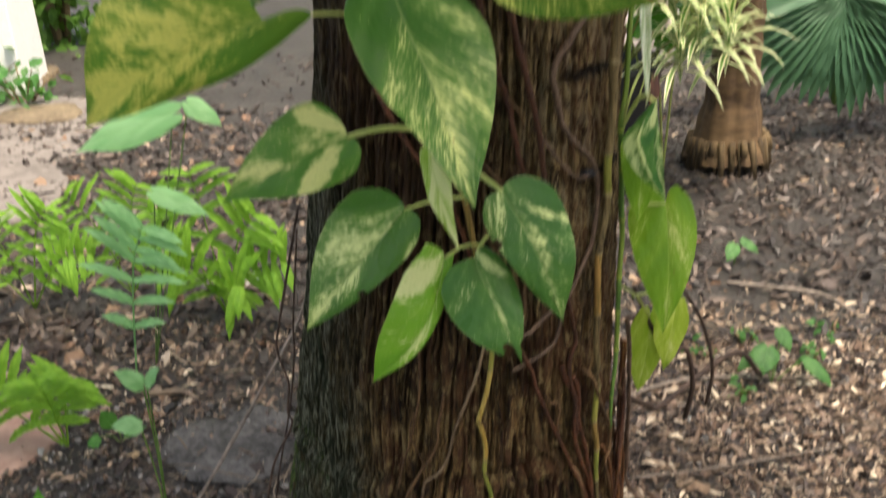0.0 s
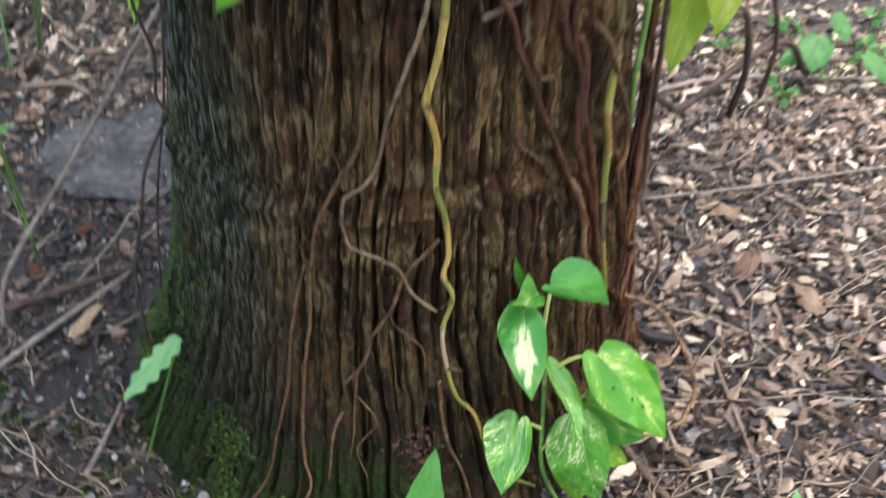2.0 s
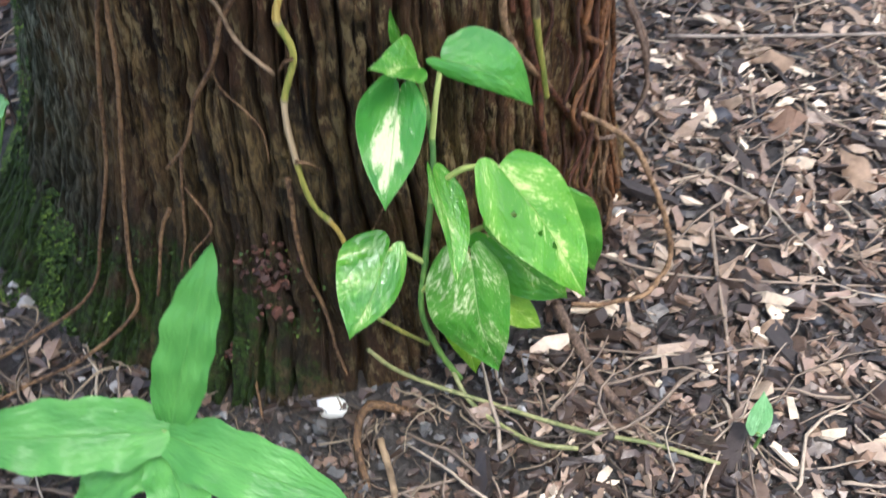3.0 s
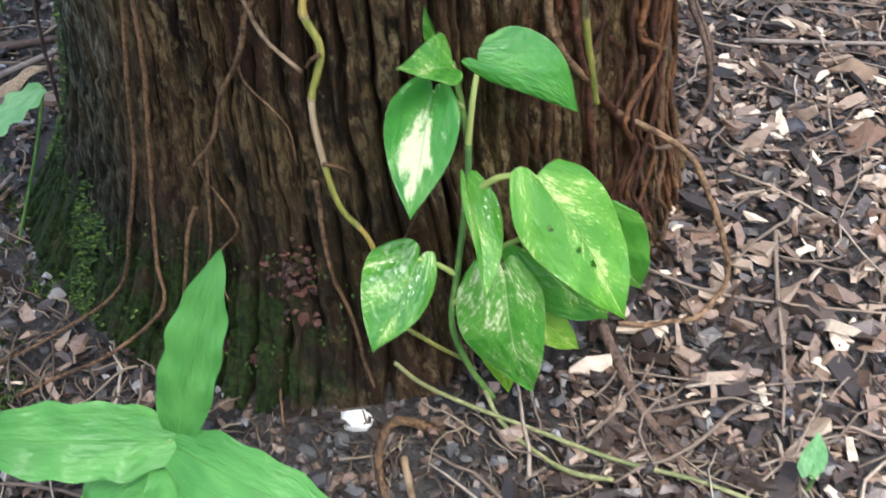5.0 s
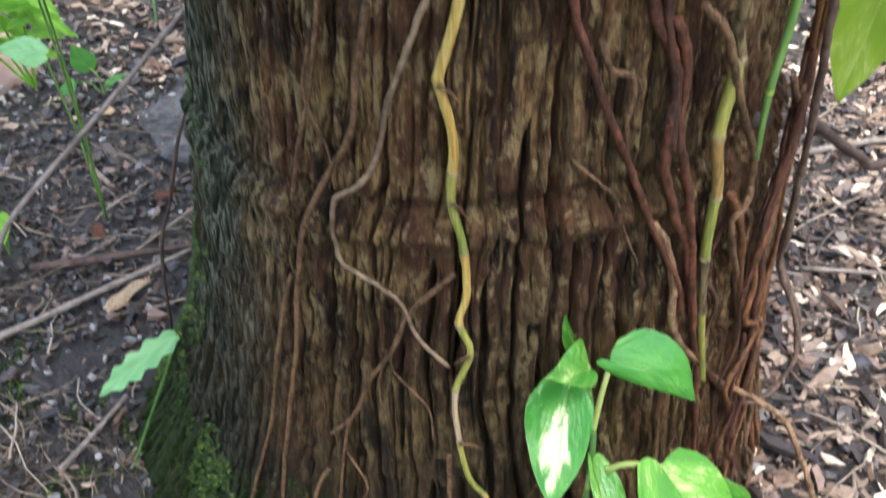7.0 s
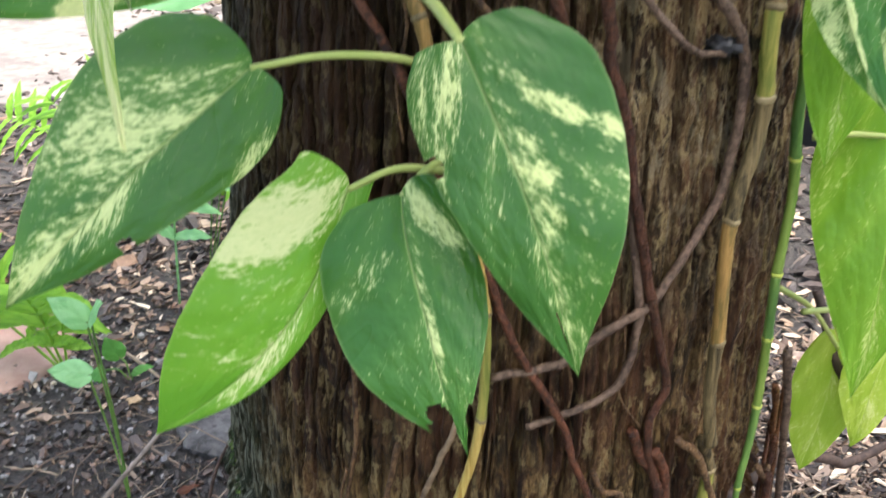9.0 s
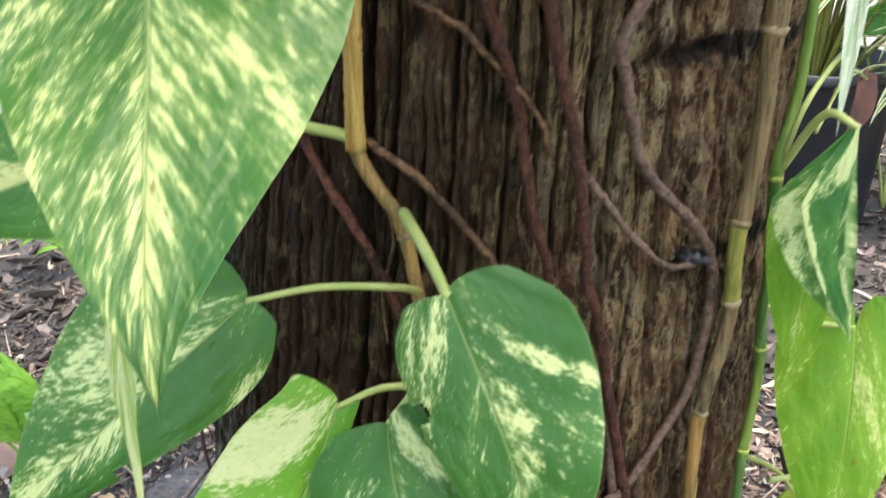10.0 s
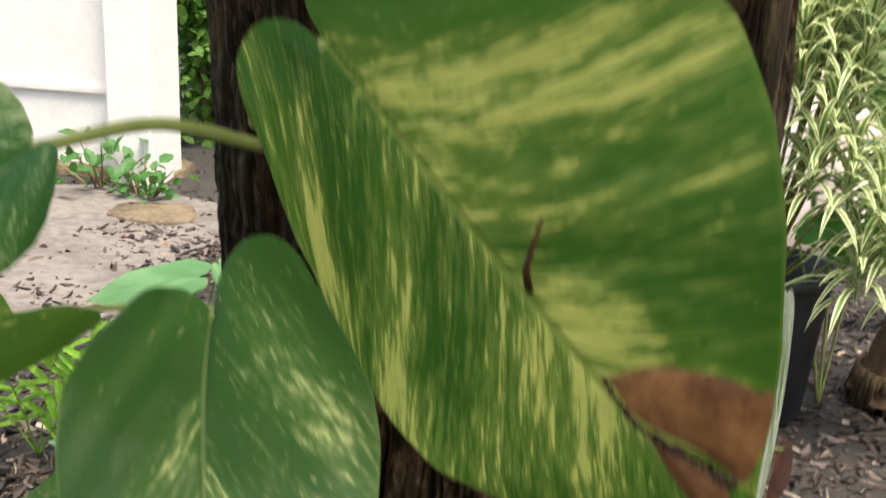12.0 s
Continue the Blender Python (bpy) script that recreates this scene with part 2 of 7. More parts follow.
def bark_mat():
    mat, nt, bsdf = shader("bark")
    co = node(nt, "ShaderNodeTexCoord").outputs["Object"]
    xyz = node(nt, "ShaderNodeSeparateXYZ", None, Vector=co)
    fine = grain(nt, co, 300.0, 6, 0.68, (1, 1, 0.10))
    strip = grain(nt, co, 120.0, 5, 0.66, (1, 1, 0.09))
    broad = grain(nt, co, 7.0, 3, 0.55, (1, 1, 0.6))
    patch = grain(nt, co, 34.0, 6, 0.72, (1, 1, 0.42))
    col = blend(nt, step(nt, strip, 0.38, 0.62), (0.011, 0.006, 0.004), (0.112, 0.056, 0.026))
    zone = step(nt, grain(nt, co, 5.5, 3, 0.5, (0.5, 0.5, 1.7)), 0.43, 0.60)
    ochre = calc(nt, "MULTIPLY", step(nt, patch, 0.41, 0.55), step(nt, fine, 0.34, 0.58))
    ochre = calc(nt, "MULTIPLY", ochre, calc(nt, "MULTIPLY_ADD", zone, 0.75, 0.30))
    col = blend(nt, calc(nt, "MULTIPLY", ochre, calc(nt, "MULTIPLY_ADD", step(nt, xyz.outputs[2], 0.62, 0.40), 0.78, 0.22)), col, (0.50, 0.33, 0.13))
    col = blend(nt, calc(nt, "MULTIPLY", step(nt, fine, 0.56, 0.70), 0.35), col, (0.24, 0.165, 0.085))
    crumb = grain(nt, co, 170.0, 5, 0.75, (1, 1, 0.55))
    col = blend(nt, calc(nt, "MULTIPLY", step(nt, crumb, 0.52, 0.42), 0.6), col, (0.014, 0.009, 0.006))
    # yellow-tan face with pale flecks, higher up and round the right-hand side
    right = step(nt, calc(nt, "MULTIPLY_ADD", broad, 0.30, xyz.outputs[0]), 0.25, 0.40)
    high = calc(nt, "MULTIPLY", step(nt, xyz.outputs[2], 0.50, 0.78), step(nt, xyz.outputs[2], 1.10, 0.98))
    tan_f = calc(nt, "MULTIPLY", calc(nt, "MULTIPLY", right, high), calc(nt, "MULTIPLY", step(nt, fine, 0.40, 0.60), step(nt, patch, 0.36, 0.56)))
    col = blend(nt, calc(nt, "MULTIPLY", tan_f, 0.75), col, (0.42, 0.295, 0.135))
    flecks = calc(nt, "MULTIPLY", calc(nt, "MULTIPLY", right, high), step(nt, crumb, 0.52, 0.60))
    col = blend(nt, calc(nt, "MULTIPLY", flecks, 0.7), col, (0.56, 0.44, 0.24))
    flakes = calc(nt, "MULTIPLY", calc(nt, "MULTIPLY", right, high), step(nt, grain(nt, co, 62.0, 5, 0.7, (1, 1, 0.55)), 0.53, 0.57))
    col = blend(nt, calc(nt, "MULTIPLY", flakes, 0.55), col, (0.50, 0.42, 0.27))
    # red-brown inner cork where the surface has flaked off
    red = calc(nt, "MULTIPLY", step(nt, grain(nt, co, 16.0, 5, 0.62, (1, 1, 0.45)), 0.46, 0.60), step(nt, strip, 0.30, 0.55))
    col = blend(nt, calc(nt, "MULTIPLY", red, 0.55), col, (0.130, 0.050, 0.024))
    # small pale chips of weathered cork all over
    chips = grain(nt, co, 95.0, 6, 0.74, (1, 1, 0.45))
    col = blend(nt, calc(nt, "MULTIPLY", step(nt, chips, 0.54, 0.60), 0.60), col, (0.48, 0.36, 0.17))
    # darker umber bark higher up, everywhere but the right-hand side
    umber = calc(nt, "MULTIPLY", step(nt, xyz.outputs[2], 0.50, 0.66), calc(nt, "SUBTRACT", 1.0, right))
    col = blend(nt, calc(nt, "MULTIPLY", umber, 0.55), col, (0.032, 0.017, 0.010))
    # black weeping scars across the grain
    for zc, x0 in ((0.853, 0.222), (0.735, 0.235)):
        band = calc(nt, "ABSOLUTE", calc(nt, "ADD", calc(nt, "MULTIPLY_ADD", patch, 0.045, xyz.outputs[2]), -zc - 0.0225))
        scar = calc(nt, "MULTIPLY", step(nt, band, 0.009, 0.003), step(nt, xyz.outputs[0], x0, x0 + 0.03))
        col = blend(nt, calc(nt, "MULTIPLY", scar, 0.9), col, (0.010, 0.009, 0.008))
    # grey lichen film on the flank away from the sun
    left = step(nt, calc(nt, "MULTIPLY_ADD", broad, -0.16, xyz.outputs[0]), -0.06, -0.15)
    col = blend(nt, calc(nt, "MULTIPLY", left, 0.85), col, blend(nt, calc(nt, "MULTIPLY", step(nt, fine, 0.46, 0.60), step(nt, strip, 0.38, 0.54)), (0.018, 0.032, 0.014), (0.30, 0.33, 0.245)))
    # rusty rotten patches low down
    rust = calc(nt, "MULTIPLY", step(nt, grain(nt, co, 15.0, 4, 0.6), 0.53, 0.66), step(nt, xyz.outputs[2], 0.48, 0.2))
    col = blend(nt, calc(nt, "MULTIPLY", rust, 0.5), col, (0.22, 0.10, 0.035))
    # moss
    mossn = grain(nt, co, 26.0, 6, 0.7)
    mleft = calc(nt, "MULTIPLY", step(nt, xyz.outputs[0], 0.0, -0.24), step(nt, xyz.outputs[2], 0.34, 0.06))
    mlow = calc(nt, "MULTIPLY", calc(nt, "MULTIPLY", step(nt, xyz.outputs[2], 0.17, 0.02), step(nt, xyz.outputs[0], 0.22, 0.06)), 0.85)
    mm = calc(nt, "MAXIMUM", mleft, mlow)
    moss = step(nt, calc(nt, "MULTIPLY_ADD", mm, 0.42, mossn), 0.70, 0.84)
    mcol = blend(nt, step(nt, grain(nt, co, 190.0, 3, 0.6), 0.35, 0.65), (0.009, 0.020, 0.004), (0.038, 0.078, 0.010))
    # damp dark film round the foot
    damp = calc(nt, "MULTIPLY", step(nt, calc(nt, "MULTIPLY_ADD", broad, -0.28, xyz.outputs[2]), 0.21, -0.05), step(nt, xyz.outputs[0], 0.30, 0.10))
    col = blend(nt, calc(nt, "MULTIPLY", damp, 0.75), col, (0.020, 0.017, 0.010))
    col = blend(nt, calc(nt, "MULTIPLY", moss, 0.9), col, mcol)
    nt.links.new(col, bsdf.inputs["Base Color"])
    nt.links.new(calc(nt, "MULTIPLY_ADD", crumb, 0.5, 0.38), bsdf.inputs["Roughness"])
    bsdf.inputs["Specular IOR Level"].default_value = 0.22
    h = calc(nt, "ADD", calc(nt, "MULTIPLY", fine, 0.8), calc(nt, "MULTIPLY", grain(nt, co, 420.0, 4, 0.6, (1, 1, 0.4)), 0.4))
    h = calc(nt, "MULTIPLY_ADD", crumb, 1.5, h)
    relief(nt, bsdf, h, 1.0, 0.011)
    return mat


def ground_mat():
    mat, nt, bsdf = shader("soil")
    co = node(nt, "ShaderNodeTexCoord").outputs["Object"]
    n1 = grain(nt, co, 90.0, 6, 0.65)
    n2 = grain(nt, co, 5.0, 4, 0.6)
    n3 = grain(nt, co, 380.0, 3, 0.6)
    col = blend(nt, step(nt, n1, 0.35, 0.68), (0.011, 0.010, 0.0095), (0.050, 0.043, 0.039))
    col = blend(nt, calc(nt, "MULTIPLY", step(nt, n2, 0.30, 0.72), 0.45), col, (0.072, 0.065, 0.060))
    col = blend(nt, calc(nt, "MULTIPLY", step(nt, n3, 0.64, 0.72), 0.7), col, (0.28, 0.22, 0.16))
    nt.links.new(col, bsdf.inputs["Base Color"])
    nt.links.new(calc(nt, "MULTIPLY_ADD", n1, 0.6, 0.16), bsdf.inputs["Roughness"])
    relief(nt, bsdf, calc(nt, "ADD", n1, calc(nt, "MULTIPLY", n3, 0.4)), 0.9, 0.012)
    return mat


def chip_mat(name, a, b, c, rough=0.75):
    """Loose pieces that differ from one to the next."""
    mat, nt, bsdf = shader(name)
    co = node(nt, "ShaderNodeTexCoord").outputs["Object"]
    r = node(nt, "ShaderNodeNewGeometry").outputs["Random Per Island"]
    ramp = nt.nodes.new("ShaderNodeValToRGB")
    ramp.color_ramp.elements[0].color = rgb(a)
    ramp.color_ramp.elements[1].color = rgb(c)
    e = ramp.color_ramp.elements.new(0.66)
    e.color = rgb(b)
    nt.links.new(r, ramp.inputs[0])
    n1 = grain(nt, co, 160.0, 4, 0.6)
    v = calc(nt, "MULTIPLY_ADD", n1, 1.1, 0.45)
    col = node(nt, "ShaderNodeHueSaturation", None, Color=ramp.outputs[0], Value=v).outputs[0]
    nt.links.new(col, bsdf.inputs["Base Color"])
    bsdf.inputs["Roughness"].default_value = rough
    relief(nt, bsdf, n1, 0.6, 0.002)
    return mat


BARK = bark_mat()
SOIL = ground_mat()
CHIP_TAN = chip_mat("tan_wood_chips", (0.13, 0.085, 0.060), (0.35, 0.255, 0.18), (0.78, 0.66, 0.50), 0.45)
CHIP_DARK = chip_mat("dark_bark_mulch", (0.016, 0.012, 0.010), (0.060, 0.039, 0.029), (0.23, 0.15, 0.105), 0.34)
CHIP_FAR = chip_mat("weathered_wood_chips", (0.019, 0.0135, 0.012), (0.044, 0.031, 0.026), (0.155, 0.12, 0.098))
LITTER = chip_mat("dead_leaf_litter", (0.14, 0.075, 0.045), (0.27, 0.19, 0.13), (0.42, 0.34, 0.27))
THREAD = chip_mat("root_threads", (0.045, 0.032, 0.022), (0.11, 0.078, 0.05), (0.27, 0.21, 0.14))
TWIG = chip_mat("dry_twigs", (0.10, 0.07, 0.05), (0.22, 0.165, 0.12), (0.38, 0.31, 0.23))
CHIP_FAR_DARK = chip_mat("far_dark_mulch", (0.012, 0.010, 0.009), (0.038, 0.029, 0.026), (0.115, 0.088, 0.077), 0.5)
GRIT = chip_mat("dark_grit", (0.025, 0.023, 0.024), (0.09, 0.086, 0.083), (0.36, 0.345, 0.33))

KNOT = simple_mat("black_knot", (0.008, 0.008, 0.009), (0.035, 0.035, 0.038), 0.45, 120, 0.6)
MOSS = chip_mat("moss", (0.010, 0.027, 0.004), (0.034, 0.075, 0.008), (0.13, 0.20, 0.022))
LEAF_MID = leaf_mat("variegated_leaf_dark", (0.045, 0.17, 0.040), (0.075, 0.23, 0.055), (0.60, 0.72, 0.32), 0.0, 0.34)
LEAF_LIME = leaf_mat("lime_leaf", (0.16, 0.36, 0.022), (0.25, 0.47, 0.035), (0.68, 0.78, 0.27), -0.08, 0.40, 0.4)
LEAF_YOUNG = leaf_mat("young_green_leaf", (0.055, 0.25, 0.024), (0.11, 0.35, 0.035), (0.66, 0.78, 0.30), -0.10, 0.20, 0.32, gloss=0.6)
LEAF_BROAD = leaf_mat("broad_young_leaf", (0.085, 0.31, 0.022), (0.14, 0.41, 0.030), (0.66, 0.78, 0.26), -0.07, 0.28, 0.36, 26.0, 0.75, ((0.0, 0.30, 0.35, 0.45, 0.10),), gloss=0.5)
LEAF_STRIP = leaf_mat("torn_strip_leaf", (0.24, 0.44, 0.045), (0.36, 0.55, 0.09), (0.78, 0.82, 0.40), 0.06, 0.40, 0.42, 12.0, 0.4, ((0.0, 0.6, 1.4, 0.5, 0.12),), run=1.5)
LEAF_GLOW = leaf_mat("bright_lime_leaf", (0.36, 0.52, 0.05), (0.50, 0.64, 0.09), (0.74, 0.80, 0.30), -0.05, 0.4, 0.5)
LEAF_SPECKED = leaf_mat("specked_lime_leaf", (0.15, 0.34, 0.022), (0.23, 0.44, 0.035), (0.66, 0.76, 0.24), -0.07, 0.36, 0.4, spots=0.05)
LEAF_WHITISH = leaf_mat("whitish_leaf", (0.34, 0.52, 0.26), (0.52, 0.66, 0.42), (0.80, 0.84, 0.70), 0.06, 0.4, 0.3)
LEAF_PLAIN = leaf_mat("plain_green_leaf", (0.06, 0.28, 0.035), (0.10, 0.36, 0.05), (0.55, 0.75, 0.30), -0.24, 0.20, 0.3, gloss=0.6)
LEAF_FLECK = leaf_mat("flecked_green_leaf", (0.06, 0.26, 0.03), (0.11, 0.35, 0.04), (0.72, 0.80, 0.42), -0.06, 0.28, 0.3, 12.0, gloss=0.6, fleck=(44.0, 14.0))
PALE_A = (0.62, 0.72, 0.30)
TORN_LEAF = leaf_mat("torn_leaf", (0.036, 0.130, 0.022), (0.060, 0.180, 0.030), (0.66, 0.74, 0.27), -0.055, 0.36, 0.28, 24.0, 0.80,
                     ((0.62, -0.10, 0.8, 0.30, -0.17), (-0.6, -0.30, 0.6, 0.25, -0.10), (0.0, 0.70, 0.5, 0.40, 0.07), (0.0, 1.0, 1.5, 0.32, 0.12), (-0.85, 0.22, 0.2, 0.16, 0.12)), gloss=0.32, spots=0.015, fleck=(60.0, 14.0), run=4.5, haze=0.18)
TOP_LEAF = leaf_mat("top_leaf", (0.024, 0.112, 0.012), (0.062, 0.190, 0.018), (0.68, 0.70, 0.17), -0.085, 0.46, 0.28, 34.0, 0.80,
                    ((-0.22, 0.60, 0.17, 0.08, 0.24), (-0.6, -0.36, 0.9, 0.24, -0.17), (-0.45, 0.14, 0.55, 0.030, 0.12), (-0.75, -0.05, 0.6, 0.12, -0.24), (-0.5, -0.2, 0.7, 0.16, -0.16), (-0.3, -0.05, 0.3, 0.06, -0.10), (-0.65, 0.24, 0.4, 0.04, 0.16), (-0.6, 0.42, 0.4, 0.05, 0.10), (0.55, -0.06, 0.40, 0.05, 0.22),
                     (0.5, 0.40, 0.8, 0.30, 0.15), (0.3, 0.80, 1.0, 0.22, 0.05), (0.85, 0.1, 0.2, 0.2, 0.12)), fleck=(84.0, 12.0), gloss=0.22, run=4.2, haze=0.24)
SLIT_LEAF = leaf_mat("slit_leaf", (0.034, 0.128, 0.020), (0.058, 0.175, 0.028), PALE_A, -0.06, 0.32, 0.26, 20.0, 0.75,
                     ((0.80, -0.08, 0.55, 0.32, 0.13), (0.25, -0.05, 0.3, 0.12, 0.12), (-0.75, 0.03, 0.55, 0.06, 0.34), (-0.18, 0.34, 0.20, 0.20, 0.24), (-0.6, -0.25, 0.6, 0.16, -0.2), (-0.5, 0.3, 0.3, 0.25, 0.06)))
BITTEN_LEAF = leaf_mat("bitten_leaf", (0.036, 0.135, 0.020), (0.062, 0.182, 0.028), PALE_A, -0.12, 0.32, 0.26, 20.0, 0.75,
                       ((-0.42, -0.06, 0.42, 0.13, 0.32), (-0.08, 0.46, 0.09, 0.22, 0.28), (0.5, 0.08, 0.4, 0.10, 0.15)))
EDGED_LEAF = leaf_mat("pale_edged_leaf", (0.11, 0.32, 0.022), (0.17, 0.41, 0.032), (0.70, 0.76, 0.36), -0.12, 0.34, 0.36, 22.0, 0.85,
                      ((0.80, -0.05, 0.45, 0.20, 0.32), (0.35, -0.05, 0.5, 0.12, 0.20), (-0.25, 0.5, 0.35, 0.25, 0.16)))
STREAKED_LEAF = leaf_mat("streaked_leaf", (0.036, 0.130, 0.020), (0.064, 0.182, 0.028), PALE_A, -0.07, 0.32, 0.26, 22.0, 0.75,
                         ((0.25, 0.26, 0.5, 0.10, 0.15), (-0.25, 0.16, 0.5, 0.08, 0.14), (0.1, 0.68, 0.6, 0.30, 0.12), (-0.9, -0.2, 0.2, 0.12, 0.2)))
YELLOW_LEAF = leaf_mat("yellow_mottled_leaf", (0.08, 0.22, 0.028), (0.17, 0.32, 0.038), (0.70, 0.68, 0.16), 0.02, 0.42, 0.35, 14.0, 0.6, ((0.0, 0.5, 1.3, 0.5, 0.16), (0.0, -0.3, 1.3, 0.25, -0.2)))
BLOTCHED_LEAF = leaf_mat("blotched_leaf", (0.040, 0.160, 0.022), (0.07, 0.215, 0.030), (0.66, 0.70, 0.28), -0.08, 0.38, 0.3, 10.0, 0.35,
                         ((0.55, -0.16, 0.5, 0.14, 0.40), (-0.55, 0.12, 0.5, 0.16, 0.40), (0.3, 0.55, 0.5, 0.2, 0.15)))
CURLED_LEAF = leaf_mat("curled_leaf", (0.035, 0.150, 0.030), (0.07, 0.22, 0.04), (0.66, 0.76, 0.34), -0.12, 0.32, 0.35, 12.0, 0.4,
                       ((0.6, 0.2, 1.0, 1.2, 0.17), (-0.35, -0.05, 0.5, 0.16, 0.34), (-0.98, 0.3, 0.12, 0.6, 0.4)))
BLAZED_LEAF = leaf_mat("cream_blazed_leaf", (0.05, 0.24, 0.035), (0.09, 0.31, 0.05), (0.72, 0.78, 0.44), -0.16, 0.24, 0.3, 7.0, 0.5, ((0.25, 0.46, 0.50, 0.34, 0.42), (-0.12, 0.10, 0.2, 0.3, 0.16), (-0.4, 0.45, 0.3, 0.10, 0.25)))
CROWN_LEAF = leaf_mat("crown_leaf", (0.03, 0.09, 0.02), (0.06, 0.15, 0.03), (0.2, 0.3, 0.08), -0.2, 0.5, 0.35)
DRY = simple_mat("dry_brown_leaf", (0.12, 0.045, 0.015), (0.42, 0.20, 0.07), 0.6, 75, 0.5, 0.002)
DRY_RUST = simple_mat("rusty_leaf", (0.035, 0.010, 0.003), (0.115, 0.034, 0.009), 0.6, 60, 0.3, 0.001)
DRY_DARK = simple_mat("charred_leaf_edge", (0.03, 0.018, 0.012), (0.10, 0.055, 0.03), 0.8, 80, 0.3, 0.001)
STEM_YELLOW = simple_mat("yellow_stem", (0.30, 0.17, 0.03), (0.52, 0.40, 0.12), 0.5, 480, 0.8, 0.001, (1, 1, 0.05))
STEM_ORANGE = simple_mat("orange_stem", (0.13, 0.10, 0.03), (0.38, 0.22, 0.07), 0.5, 480, 0.8, 0.001, (1, 1, 0.05))
STEM_OLIVE = simple_mat("olive_stem", (0.12, 0.16, 0.03), (0.34, 0.30, 0.07), 0.5, 480, 0.8, 0.001, (1, 1, 0.05))
RUNNER = simple_mat("olive_runner", (0.10, 0.12, 0.04), (0.26, 0.25, 0.11), 0.5, 160, 0.4, 0.001)
STEM_BUFF = simple_mat("buff_stem", (0.20, 0.13, 0.07), (0.44, 0.33, 0.20), 0.6, 480, 0.8, 0.001, (1, 1, 0.05))
STEM_TAN = simple_mat("corky_stem", (0.024, 0.018, 0.008), (0.225, 0.165, 0.075), 0.6, 420, 0.9, 0.0014, (1, 1, 0.03))
STEM_FRESH = simple_mat("fresh_green_stem", (0.09, 0.17, 0.03), (0.22, 0.31, 0.06), 0.4, 200, 0.3, 0.0008, (1, 1, 0.05))
STEM_GREEN = simple_mat("green_stem", (0.050, 0.125, 0.030), (0.155, 0.27, 0.06), 0.4, 200, 0.3, 0.0008, (1, 1, 0.05))
NODE_PALE = simple_mat("pale_node", (0.12, 0.09, 0.045), (0.34, 0.27, 0.14), 0.6, 160, 0.5, 0.0008)
NODE_LIME = simple_mat("lime_node", (0.30, 0.38, 0.06), (0.50, 0.55, 0.12), 0.45, 160, 0.3, 0.0008)
PETIOLE = simple_mat("pale_petiole", (0.30, 0.38, 0.10), (0.45, 0.50, 0.17), 0.4, 40, 0.15, 0.0008, (1, 1, 0.3))
ROOT_UMBER = simple_mat("umber_root", (0.045, 0.028, 0.019), (0.19, 0.125, 0.088), 0.55, 300, 1.0, 0.0025)
ROOT_HAIRY = simple_mat("dark_hairy_root", (0.022, 0.008, 0.005), (0.120, 0.046, 0.024), 0.36, 420, 1.0, 0.004)
ROOT_RED = simple_mat("red_brown_root", (0.020, 0.008, 0.005), (0.175, 0.064, 0.032), 0.40, 300, 1.0, 0.003)
ROOT_BROWN = simple_mat("brown_root", (0.035, 0.018, 0.010), (0.22, 0.125, 0.058), 0.48, 300, 1.0, 0.003)
ROOT_TAN = simple_mat("tan_root", (0.085, 0.045, 0.022), (0.33, 0.20, 0.105), 0.5, 260, 1.0, 0.003)
ROOT_RUST = simple_mat("rusty_root", (0.035, 0.014, 0.006), (0.21, 0.088, 0.032), 0.45, 280, 1.0, 0.003)
ROOT_GREY = simple_mat("grey_root", (0.085, 0.055, 0.032), (0.30, 0.21, 0.125), 0.65, 110, 0.5, 0.0015)
STICK_GREY = simple_mat("grey_stick", (0.14, 0.115, 0.095), (0.30, 0.25, 0.21), 0.8, 80, 0.5, 0.0015)
ROOT_DARK = simple_mat("dark_root", (0.035, 0.024, 0.02), (0.10, 0.065, 0.05), 0.7, 110, 0.5, 0.0015)


# ---- the lie of the land and the trunk's shape ----
def ground_z(x, y):
    """Height of the soil: it falls gently to one side."""
    flat = -0.055 * 3.0 * np.tanh(np.asarray(x) / 3.0)
    bumps = 0.012 * (value_noise(np.asarray(x) * 6 + 50, np.asarray(y) * 6 + 50, 3) - 0.5) + 0.006 * (value_noise(np.asarray(x) * 25 + 90, np.asarray(y) * 25 + 90, 4) - 0.5)
    return flat + bumps


def gz(x, y):
    return float(ground_z(np.array([x]), np.array([y]))[0])


def axis_at(z):
    return 0.058 + 0.088 * z - 0.014 * np.clip((z - 0.92) / 0.18, 0, 1.5), 1.4885 - 0.115 * z


def girth(z, turn=0.0):
    """The trunk's radius; its foot spreads less on the sunny side."""
    z = np.asarray(z, float)
    side = 1 - 0.62 * np.clip((np.sin(turn) - 0.2) / 0.5, 0, 1)
    low = np.maximum(z, -0.02)
    return 0.2457 + 0.078 * side * np.exp(-low / 0.11) - 0.0745 * np.minimum(low, 1.2) + 0.014 * np.clip((low - 0.92) / 0.18, 0, 1.5)


def on_trunk(angle, z, lift=0.004):
    """The place at an angle (degrees, 0 faces the path, positive to its right hand) and height on the bark."""
    x, y = axis_at(z)
    a = radians(angle)
    r = float(girth(z, a)) + lift
    return (x + r * math.sin(a), y - r * math.cos(a), z)


